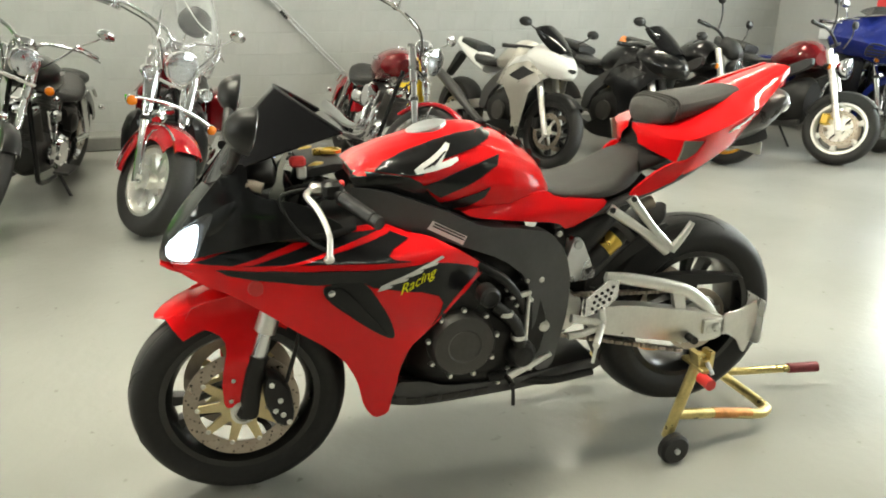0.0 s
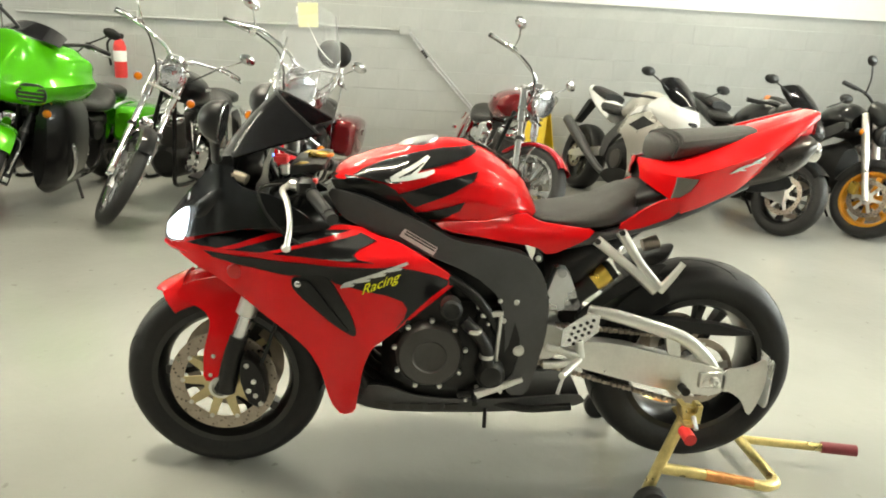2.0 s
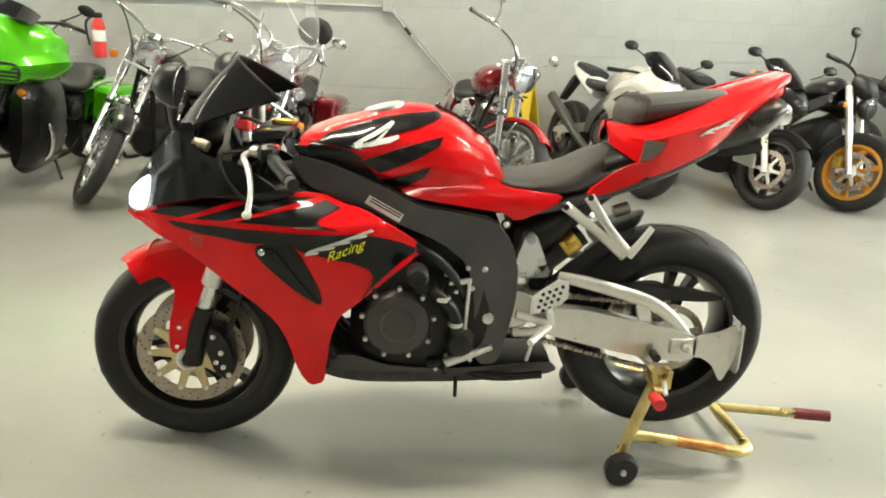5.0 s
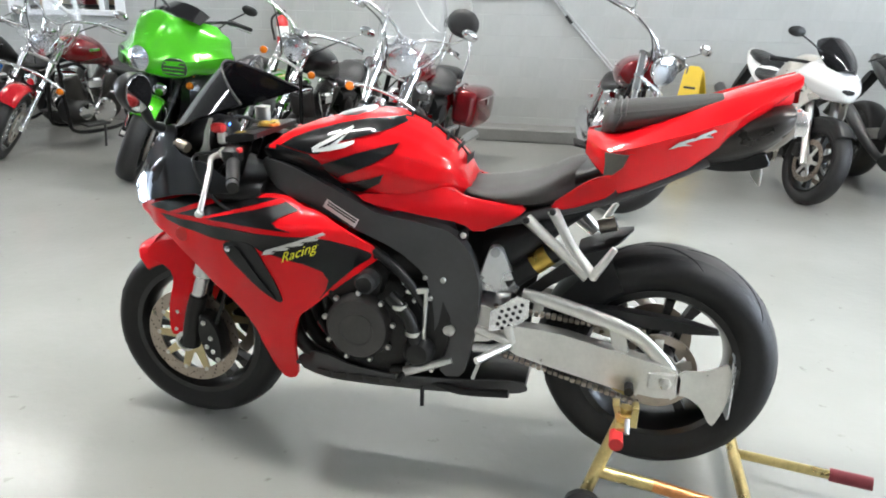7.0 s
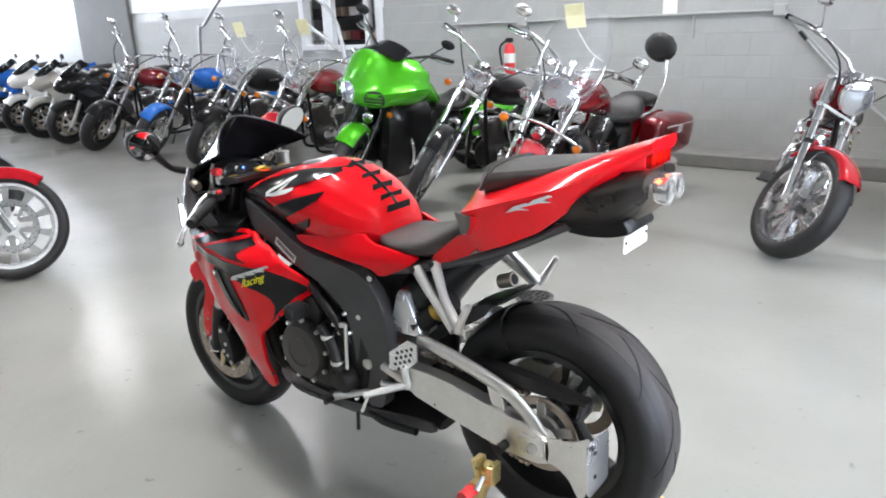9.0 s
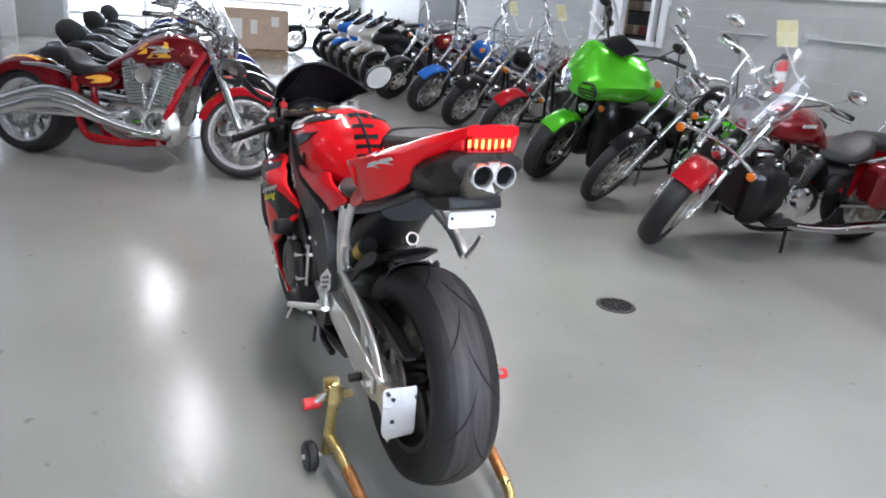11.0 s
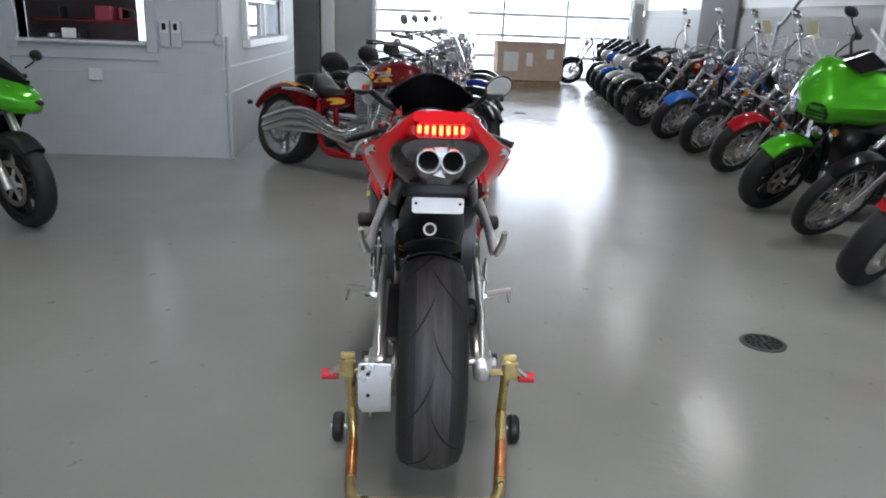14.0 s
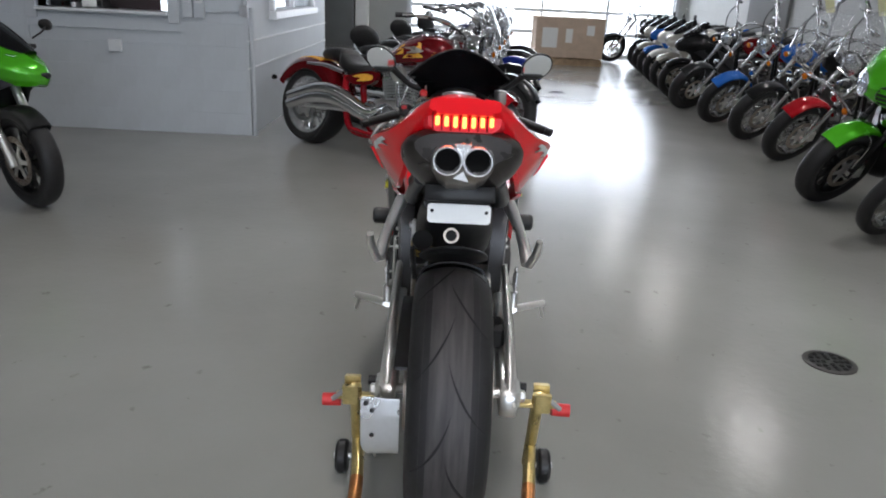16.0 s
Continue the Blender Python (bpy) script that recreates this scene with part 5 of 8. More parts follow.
def custom_cruiser(name, label, at_xy, heading, lean, steer_by, group):
    """A long, low V-twin with a stretched tank, flame artwork and swept chrome pipes."""
    b = thing(name, label, "motorcycle", group)
    b.matrix_basis = pose(at_xy[0], at_xy[1], 0, 0, 0, heading - 90) @ pose(0, 0, 0, 0, lean, 0)
    rf, rr, ry, wr, rake = 0.335, 0.335, -1.84, 0.25, 26
    S = steer((0, -0.05, rf), rake, steer_by)
    sr, cr = math.sin(radians(rake)), math.cos(radians(rake))

    def up(x, d, ahead=0.0):
        return (x, -sr * d + ahead * cr, rf + cr * d + ahead * sr)

    # wheels, fork and front fender
    wheel(b, "front_wheel", 0, rf, rf, 0.13, 0.262, M_POLISH, 10, "cast", 0.165, M_CHROME, S, 0.055, M_CHROME)
    wheel(b, "rear_wheel", ry, rr, rr, wr, 0.245, M_POLISH, 10, "cast", 0.15, M_CHROME, None, 0.07, M_CHROME, (1,))
    for sd in (-1, 1):
        fk = part("fork_leg", moved(tube([up(sd * 0.112, -0.04), up(sd * 0.112, 0.34)], [0.030, 0.033, 0.030], 16), S), M_CHROME, b)
        part("slider", moved(tube([up(sd * 0.112, 0.34), up(sd * 0.112, 0.76)], 0.025, 14), S), M_CHROME, fk)
        part("axle_clamp", moved(at(lathe([(0.012, -0.024), (0.034, -0.018), (0.034, 0.018), (0.012, 0.024)], 14), sd * 0.112, 0, rf), S), M_CHROME, fk)
        part("front_caliper", moved(box(sd * 0.098, -0.14, rf + 0.03, 0.05, 0.08, 0.12, 0.015), S), M_CHROME, fk)
        lamp_pod(b, "turn_signal", up(sd * 0.19, 0.50, 0.05), 0.028, S)
    ff = part("front_fender", moved(arc_band(0, rf, rf + 0.038, 0.082, 52, 166, 0.004, 0.032, 28, 0.045), S), M_CRIMSON, b, "red front fender with a flame edge")
    part("fender_flame", moved(arc_band(0, rf, rf + 0.041, 0.05, 120, 158, 0.003, 0.012, 14, 0.004), S), M_FLAME, ff)
    for d in (0.74, 0.56):
        part("triple_clamp", moved(prism([(up(0, d)[1] - 0.035, up(0, d)[2] - 0.016), (up(0, d)[1] + 0.04, up(0, d)[2]), (up(0, d)[1] + 0.04, up(0, d)[2] + 0.03), (up(0, d)[1] - 0.035, up(0, d)[2] + 0.018)], -0.145, 0.145, 0.005), S), M_CHROME, b)
    hp = up(0, 0.66, 0.15)
    hl = part("headlamp", moved(body([(hp[1] - 0.17, 0.03, hp[2] - 0.05, hp[2] + 0.03), (hp[1] - 0.10, 0.075, hp[2] - 0.085, hp[2] + 0.075), (hp[1], 0.098, hp[2] - 0.105, hp[2] + 0.095), (hp[1] + 0.02, 0.095, hp[2] - 0.10, hp[2] + 0.09)], OVAL, 4, 18), S), M_CHROME, b, "chrome teardrop headlamp")
    part("lens", moved(body([(hp[1] + 0.015, 0.085, hp[2] - 0.09, hp[2] + 0.08), (hp[1] + 0.03, 0.07, hp[2] - 0.075, hp[2] + 0.065), (hp[1] + 0.038, 0.03, hp[2] - 0.03, hp[2] + 0.025)], OVAL, 3), S), M_HEADGLASS, hl)
    top = up(0, 0.76)
    hb = part("handlebar", moved(tube([(-0.44, top[1] - 0.34, top[2] + 0.06), (-0.36, top[1] - 0.24, top[2] + 0.085), (-0.20, top[1] - 0.06, top[2] + 0.10), (-0.06, top[1], top[2] + 0.06), (0.06, top[1], top[2] + 0.06), (0.20, top[1] - 0.06, top[2] + 0.10), (0.36, top[1] - 0.24, top[2] + 0.085), (0.44, top[1] - 0.34, top[2] + 0.06)], 0.016, 12), S), M_CHROME, b)
    for sd in (-1, 1):
        part("grip", moved(tube([(sd * 0.37, top[1] - 0.25, top[2] + 0.083), (sd * 0.455, top[1] - 0.36, top[2] + 0.056)], 0.020, 12), S), M_PLASTIC, hb)
        part("lever", moved(tube([(sd * 0.31, top[1] - 0.14, top[2] + 0.10), (sd * 0.37, top[1] - 0.18, top[2] + 0.09), (sd * 0.46, top[1] - 0.30, top[2] + 0.06)], 0.008, 8), S), M_CHROME, hb)
        part("master_cylinder", moved(box(sd * 0.30, top[1] - 0.16, top[2] + 0.115, 0.07, 0.05, 0.045, 0.012), S), M_CHROME, hb)
        part("cable", moved(tube([(sd * 0.31, top[1] - 0.16, top[2] + 0.09), (sd * 0.18, top[1] + 0.10, top[2] + 0.02), (sd * 0.07, top[1] + 0.06, top[2] - 0.16)], 0.007, 8), S), M_PLASTIC, hb)
        mirror_unit(b, (sd * 0.30, top[1] - 0.15, top[2] + 0.12), (sd * 0.42, top[1] - 0.08, top[2] + 0.27), 0.066, 0.04, M_CHROME, S)
    part("gauge", moved(lathe([(0.02, -0.05), (0.052, -0.03), (0.058, 0.0), (0.05, 0.008), (0.002, 0.01)], 22, "z"), S @ Matrix.Translation((0, top[1] + 0.03, top[2] + 0.05)) @ pose(0, 0, 0, 40, 0, 0)), M_CHROME, b)
    # stretched tank with its artwork
    tab = [(-0.35, 0.045, 0.84, 0.955), (-0.44, 0.115, 0.82, 1.018), (-0.60, 0.165, 0.80, 1.045), (-0.80, 0.155, 0.775, 0.985), (-0.97, 0.112, 0.735, 0.890), (-1.12, 0.078, 0.70, 0.800), (-1.22, 0.045, 0.68, 0.74)]
    tank = part("fuel_tank", body(tab, ROUND, 5, 18), M_REDDK, b, "dark red stretched tank with flames")
    ys = [-q[0] for q in tab]
    col = lambda y, k: float(np.interp(-y, ys, [q[k] for q in tab]))
    TF = lambda e: lambda y, z: col(y, 1) * ip(min(1, max(0, (z - col(y, 2)) / (col(y, 3) - col(y, 2)))), ROUND) + e
    for sd in (-1, 1):
        part("flame", panel([(-0.46, 0.90), (-0.55, 0.955), (-0.66, 0.975), (-0.78, 0.945), (-0.90, 0.875), (-0.76, 0.905), (-0.84, 0.855), (-0.70, 0.875), (-0.76, 0.835), (-0.60, 0.85), (-0.50, 0.865)], TF(0.004), 0.005, 0.03, 0, sd), M_FLAME, tank, "orange and yellow flame artwork")
        part("flame_core", panel([(-0.55, 0.905), (-0.64, 0.935), (-0.76, 0.915), (-0.66, 0.905), (-0.72, 0.875), (-0.60, 0.885)], TF(0.0065), 0.005, 0.03, 0, sd), M_SILVERP, tank, "silver flame core")
        part("tank_strap", tube([(sd * 0.02, -0.44, 1.022), (sd * 0.03, -0.62, 1.05), (sd * 0.03, -0.82, 0.985), (sd * 0.025, -1.0, 0.885)], 0.007, 6), M_CHROME, tank)
        sc = part("side_cover", panel([(-0.99, 0.70), (-1.10, 0.70), (-1.30, 0.645), (-1.36, 0.61), (-1.24, 0.57), (-1.06, 0.585), (-1.0, 0.63)], lambda y, z: 0.165, 0.05, 0.06, 2, sd, 0.01), M_REDDK, b)
        part("flame", panel([(-1.03, 0.665), (-1.14, 0.675), (-1.28, 0.635), (-1.16, 0.635), (-1.22, 0.60), (-1.10, 0.615), (-1.04, 0.63)], lambda y, z: 0.169, 0.005, 0.05, 1, sd), M_FLAME, sc)
    part("filler_cap", at(lathe([(0.04, 0), (0.041, 0.012), (0.028, 0.02), (0.002, 0.021)], 20, "z"), 0.05, -0.62, 1.028), M_CHROME, tank)
    # seats and rear fender
    part("seat", body([(-1.12, 0.06, 0.70, 0.775), (-1.20, 0.125, 0.66, 0.755), (-1.33, 0.155, 0.65, 0.765), (-1.43, 0.15, 0.68, 0.835), (-1.48, 0.12, 0.70, 0.86)], CUSHION, 5, 18), M_SEATB, b, "black bucket seat with grey inlay")
    part("seat_inlay", body([(-1.41, 0.09, 0.775, 0.822), (-1.46, 0.12, 0.78, 0.862), (-1.50, 0.09, 0.79, 0.866)], CUSHION, 3), M_SEAT, b)
    part("pillion_pad", body([(-1.49, 0.10, 0.73, 0.855), (-1.58, 0.11, 0.75, 0.868), (-1.70, 0.085, 0.76, 0.852), (-1.76, 0.05, 0.77, 0.83)], CUSHION, 4), M_SEATB, b)
    rfd = part("rear_fender", arc_band(ry, rr, rr + 0.10, wr / 2 + 0.03, 22, 152, 0.005, 0.06, 30, 0.06), M_REDDK, b, "dark red rear fender with flames")
    part("fender_flame", arc_band(ry, rr, rr + 0.104, wr / 2 - 0.01, 72, 128, 0.003, 0.022, 18, 0.004), M_FLAME, rfd)
    tl = part("tail_lamp", box(0, ry - 0.40, rr + 0.20, 0.12, 0.05, 0.05, 0.02), M_CHROME, b)
    part("lens", box(0, ry - 0.428, rr + 0.20, 0.10, 0.012, 0.036, 0.006), M_REDLENS, tl)
    for sd in (-1, 1):
        lamp_pod(b, "rear_signal", (sd * 0.20, ry - 0.36, rr + 0.20), 0.024, Matrix(), M_REDLENS, M_BLACKP, -1)
        part("fender_strut", tube([(sd * 0.175, -1.36, 0.66), (sd * 0.178, -1.58, 0.70), (sd * 0.178, -1.80, 0.70)], [0.022, 0.018, 0.012], 10), M_CHROME, b)
        part("swing_arm", tube([(sd * 0.17, -1.22, 0.37), (sd * 0.178, ry, rr)], [0.034, 0.028], 12), M_CHROME, b)
        part("frame_rail", tube([(sd * 0.05, -0.33, 0.93), (sd * 0.085, -0.49, 0.65), (sd * 0.12, -0.62, 0.34), (sd * 0.13, -0.69, 0.21), (sd * 0.13, -0.95, 0.175), (sd * 0.13, -1.25, 0.20), (sd * 0.12, -1.36, 0.45), (sd * 0.11, -1.38, 0.64)], 0.029, 14, 5), M_CRIMSON, b, "thick red frame tube")
        part("footboard", box(sd * 0.27, -0.66, 0.255, 0.10, 0.30, 0.022, 0.008), M_CHROME, b)
    # engine: two broad finned barrels, chrome covers, cooler
    for name, q in (("front_cylinder", ((-0.58, 0.48), (-0.76, 0.505), (-0.64, 0.795), (-0.455, 0.755))), ("rear_cylinder", ((-0.755, 0.505), (-0.915, 0.485), (-0.99, 0.755), (-0.80, 0.80)))):
        (a0, a1), (b0, b1), (c0, c1), (d0, d1) = q
        slabs = []
        for k in range(12):
            t0, t1 = k / 12, (k + 0.72) / 12
            sl = [(a0 + (d0 - a0) * t0, a1 + (d1 - a1) * t0), (b0 + (c0 - b0) * t0, b1 + (c1 - b1) * t0), (b0 + (c0 - b0) * t1, b1 + (c1 - b1) * t1), (a0 + (d0 - a0) * t1, a1 + (d1 - a1) * t1)]
            hw = 0.115 + 0.022 * math.sin(math.pi * min(1, t0 + 0.15))
            slabs.append(prism(sl, -hw, hw, 0.004, 0))
        cy = part(name, prism([(a0 - 0.012, a1), (b0 + 0.012, b1), (c0 + 0.012, c1), (d0 - 0.012, d1)], -0.10, 0.10, 0.004, 0), M_COVER, b, "finned alloy cylinder")
        for fin in slabs:
            part("fin", fin, M_ALUP, cy)
        part("rocker_cover", prism([(d0 + 0.012, d1 - 0.006), (c0 - 0.012, c1 - 0.006), (c0 + 0.015, c1 + 0.055), (d0 - 0.02, d1 + 0.055)], -0.12, 0.12, 0.014), M_CHROME, cy)
        for sd in (-1, 1):
            part("head_badge", at(lathe([(0.030, 0), (0.030, 0.008 * sd), (0.018, 0.014 * sd), (0.002, 0.014 * sd)], 16), sd * 0.125, (c0 + d0) / 2, (c1 + d1) / 2 + 0.02), M_CHROME, cy)
    part("crankcase", body([(-0.50, 0.08, 0.26, 0.44), (-0.58, 0.14, 0.19, 0.50), (-0.80, 0.165, 0.17, 0.52), (-1.02, 0.15, 0.19, 0.50), (-1.16, 0.10, 0.24, 0.44)], OVAL, 4, 18), M_ALU, b)
    for sd in (-1, 1):
        part("air_cleaner" if sd > 0 else "pulley_cover", at(lathe([(0.05, -0.03 * sd), (0.066, 0), (0.064, 0.025 * sd), (0.06, 0.038 * sd), (0.03, 0.030 * sd), (0.002, 0.034 * sd)], 28), sd * 0.135, -0.775, 0.705), M_ALU, b)
        for cy0, cz0, r0 in ((-0.66, 0.36, 0.082), (-0.86, 0.34, 0.115), (-1.04, 0.37, 0.085)):
            cv = part("engine_cover", at(lathe([(r0 * 0.3, -0.02 * sd), (r0, -0.01 * sd), (r0 * 1.02, 0.006 * sd), (r0 * 0.86, 0.026 * sd), (r0 * 0.4, 0.034 * sd), (r0 * 0.35, 0.028 * sd), (0.002, 0.030 * sd)], 30), sd * 0.155, cy0, cz0), M_CHROME, b, "polished engine cover")
            each_bolt("cover_bolts", ([(sd * 0.162, cy0 + r0 * 0.93 * math.cos(t), cz0 + r0 * 0.93 * math.sin(t)) for t in np.linspace(0.3, 6.58, 6, endpoint=False)], 0.007, 0.012 * sd), M_ALU, cv)
        for dy in (-0.02, 0.03):
            part("pushrod_tube", tube([(sd * 0.145, -0.745 + dy * 0.4, 0.44), (sd * 0.135, -0.745 + dy * 3.2, 0.72)], 0.011, 10), M_CHROME, b)
    part("oil_cooler", prism([(-0.40, 0.66), (-0.45, 0.67), (-0.56, 0.34), (-0.50, 0.32)], -0.075, 0.075, 0.008), M_RIMDK, b)
    part("chin_cover", prism([(-0.52, 0.36), (-0.60, 0.38), (-0.66, 0.20), (-0.58, 0.17)], -0.11, 0.11, 0.012), M_CHROME, b)
    # swept pipes on the kerb side
    for pts in ([(0.16, -0.60, 0.30), (0.195, -0.64, 0.275), (0.205, -0.76, 0.275), (0.21, -1.05, 0.335), (0.225, -1.36, 0.425), (0.235, -1.60, 0.425), (0.24, -1.80, 0.365), (0.24, -1.92, 0.325)],
                [(0.15, -0.86, 0.44), (0.19, -0.92, 0.40), (0.205, -1.0, 0.375), (0.215, -1.10, 0.40), (0.225, -1.34, 0.49), (0.235, -1.55, 0.505), (0.24, -1.74, 0.455), (0.24, -1.92, 0.395)]):
        ex = part("swept_exhaust", tube(pts, [0.028, 0.032, 0.036, 0.041, 0.047, 0.052, 0.053, 0.050, 0.046], 18, 5), M_CHROME, b, "chrome swept exhaust")
        e1 = pts[-1]
        part("bore", tube([(e1[0], e1[1] - 0.001, e1[2]), (e1[0], e1[1] - 0.004, e1[2] - 0.001)], 0.028, 14), M_GROOVE, ex)
    part("lower_trim", tube([(0.19, -0.62, 0.20), (0.20, -0.95, 0.19), (0.19, -1.2, 0.21)], 0.018, 10), M_CRIMSON, b)
    part("side_stand", tube([(-0.13, -0.82, 0.19), (-0.29, -0.70, 0.04)], 0.012), M_CHROME, b)
    return b


def sport(name, label, at_xy, heading, lean=-10, steer_by=14, wb=1.40, r=0.30, m_body=M_WHITEP, m_body2=M_BLACKP, m_rim=M_BLACKW, faired=True, m_tank=None, scale=1.0, group="motorcycles along the wall", round_lamp=False, m_lamp=None, high_bar=False, tail_m=None, m_side=None):
    b = thing(name, label, "motorcycle", group)
    b.matrix_basis = pose(at_xy[0], at_xy[1], 0, 0, 0, heading - 90) @ pose(0, 0, 0, 0, lean, 0) @ Matrix.Diagonal((scale, scale, scale, 1))
    rake = 24
    S = steer((0, -0.05, r), rake, steer_by)
    sr, cr = math.sin(radians(rake)), math.cos(radians(rake))
    m_tank = m_tank or m_body

    def up(x, d, ahead=0.0):
        return (x, -sr * d + ahead * cr, r + cr * d + ahead * sr)

    wheel(b, "front_wheel", 0, r, r, 0.12, 0.215, m_rim, 6, "cast", 0.15, M_STEEL, S)
    wheel(b, "rear_wheel", -wb, r + 0.01, r + 0.01, 0.18, 0.215, m_rim, 6, "cast", 0.11, M_STEEL, None, 0.05, None, (1,))
    for sd in (-1, 1):
        part("fork_leg", moved(join(tube([up(sd * 0.1, -0.03), up(sd * 0.1, 0.25)], 0.025, 12), tube([up(sd * 0.1, 0.25), up(sd * 0.1, 0.68)], 0.028, 12)), S), M_ALU, b)
        part("brake_caliper", moved(box(sd * 0.085, -0.12, r + 0.05, 0.05, 0.07, 0.1, 0.012), S), M_GOLD if not faired else M_ENGINE, b)
    part("front_fender", moved(arc_band(0, r, r + 0.025, 0.07, 45, 165, 0.004, 0.025, 20, 0.04), S), m_body if faired and m_side is None else M_PLASTIC, b)
    top = up(0, 0.66)
    hb = part("handlebar", moved(tube([(-0.36, top[1] - 0.12, top[2] + (0.16 if high_bar else 0.0)), (-0.2, top[1] - 0.03, top[2] + (0.15 if high_bar else 0.03)), (0, top[1], top[2] + (0.1 if high_bar else 0.03)), (0.2, top[1] - 0.03, top[2] + (0.15 if high_bar else 0.03)), (0.36, top[1] - 0.12, top[2] + (0.16 if high_bar else 0.0))], 0.012), S), M_PLASTIC, b)
    for sd in (-1, 1):
        part("grip", moved(tube([(sd * 0.27, top[1] - 0.07, top[2] + (0.155 if high_bar else 0.015)), (sd * 0.38, top[1] - 0.13, top[2] + (0.16 if high_bar else 0.0))], 0.018), S), M_PLASTIC, hb)
        mirror_unit(b, (sd * (0.25 if high_bar else 0.17), top[1] + (0 if high_bar else 0.18), top[2] + 0.12), (sd * 0.36, top[1] + (0.0 if high_bar else 0.14), top[2] + (0.36 if high_bar else 0.22)), 0.06, 0.036, M_PLASTIC, S if high_bar else Matrix())
    ty = top[1] - 0.06
    part("fuel_tank", body([(ty, 0.10, 0.80, 0.93), (ty - 0.1, 0.16, 0.76, 1.0), (ty - 0.25, 0.17, 0.72, 1.0), (ty - 0.42, 0.12, 0.74, 0.90), (ty - 0.5, 0.07, 0.76, 0.83)], ROUND, 4), m_tank, b)
    part("seat", body([(ty - 0.44, 0.07, 0.76, 0.83), (ty - 0.58, 0.15, 0.75, 0.82), (ty - 0.76, 0.14, 0.76, 0.85), (ty - 0.80, 0.10, 0.80, 0.88)], CUSHION, 4), M_SEATB, b)
    part("pillion_pad", body([(ty - 0.78, 0.10, 0.86, 0.93), (ty - 0.9, 0.11, 0.88, 0.96), (ty - 1.1, 0.08, 0.92, 0.985)], CUSHION, 3), M_SEATB, b)
    tail = part("tail_cowl", body([(ty - 0.62, 0.13, 0.68, 0.76), (ty - 0.78, 0.15, 0.73, 0.87), (ty - 1.0, 0.12, 0.82, 0.94), (ty - 1.22, 0.05, 0.90, 0.99)], ROUND, 4), tail_m or m_body, b)
    part("tail_lamp", box(0, ty - 1.215, 0.95, 0.08, 0.03, 0.035, 0.01), M_REDLENS, tail)
    part("frame", join(*[prism([(ty + 0.02, 0.86), (ty - 0.3, 0.72), (ty - 0.5, 0.55), (ty - 0.52, 0.38), (ty - 0.42, 0.38), (ty - 0.38, 0.52), (ty - 0.2, 0.66), (ty + 0.04, 0.78)], sd * 0.16 - 0.02, sd * 0.16 + 0.02, 0.006) for sd in (-1, 1)]), M_FRAME, b)
    part("engine", join(body([(ty + 0.0, 0.10, 0.34, 0.66), (ty - 0.1, 0.18, 0.26, 0.70), (ty - 0.35, 0.19, 0.24, 0.60), (ty - 0.48, 0.12, 0.30, 0.5)], OVAL, 3)), M_ENGINE, b)
    for sd in (-1, 1):
        part("engine_cover", at(lathe([(0.02, -0.01 * sd), (0.085, 0), (0.08, 0.025 * sd), (0.002, 0.032 * sd)], 22), sd * 0.18, ty - 0.2, 0.40), M_COVER, b)
        part("swing_arm", prism([(ty - 0.46, 0.48), (ty - 0.44, 0.40), (-wb - 0.06, r - 0.02), (-wb - 0.06, r + 0.05)], sd * 0.13 - 0.015, sd * 0.13 + 0.015, 0.005), M_ALU, b)
    part("exhaust", tube([(0.1, ty, 0.3), (0.12, ty - 0.4, 0.24), (0.17, ty - 0.6, 0.32), (0.22, ty - 0.85, 0.48), (0.22, -wb - 0.1, 0.62)], [0.026, 0.026, 0.034, 0.050, 0.046], 16), M_FRAME, b)
    part("side_stand", tube([(-0.12, ty - 0.4, 0.3), (-0.26, ty - 0.3, 0.06)], 0.011), M_PLASTIC, b)
    part("plate_bracket", prism([(-wb - 0.12, 0.86), (-wb - 0.3, 0.62), (-wb - 0.28, 0.6), (-wb - 0.06, 0.82)], -0.04, 0.04, 0.004), M_PLASTIC, b)
    if faired:
        W = lambda y, z: ip(y - ty, [(-0.5, 0.20), (-0.1, 0.25), (0.15, 0.20), (0.3, 0.10), (0.38, 0.04)]) * ip(z, [(0.2, 0.6), (0.4, 0.85), (0.65, 1.0), (0.85, 0.9), (1.0, 0.6)])
        for sd in (-1, 1):
            fp = part("side_fairing", panel([(ty + 0.33, 0.88), (ty + 0.10, 0.95), (ty - 0.06, 0.88), (ty - 0.15, 0.74), (ty - 0.22, 0.62), (ty - 0.10, 0.60), (ty - 0.03, 0.50), (ty + 0.0, 0.36), (ty - 0.03, 0.25), (ty + 0.03, 0.22), (ty + 0.10, 0.36), (ty + 0.16, 0.58), (ty + 0.24, 0.70), (ty + 0.35, 0.76)], W, 0.008, 0.05, 0, sd), m_side or m_body, b)
            part("duct", panel([(ty + 0.19, 0.75), (ty + 0.06, 0.79), (ty - 0.06, 0.70), (ty + 0.05, 0.67)], lambda y, z: W(y, z) + 0.004, 0.004, 0.05, 0, sd), M_PLASTIC, fp, "black air duct")
            part("edge_panel", panel([(ty + 0.29, 0.86), (ty + 0.10, 0.905), (ty - 0.03, 0.85), (ty - 0.10, 0.76), (ty - 0.02, 0.80), (ty + 0.10, 0.835), (ty + 0.27, 0.805)], lambda y, z: W(y, z) + 0.009, 0.006, 0.05, 0, sd), m_body, fp)
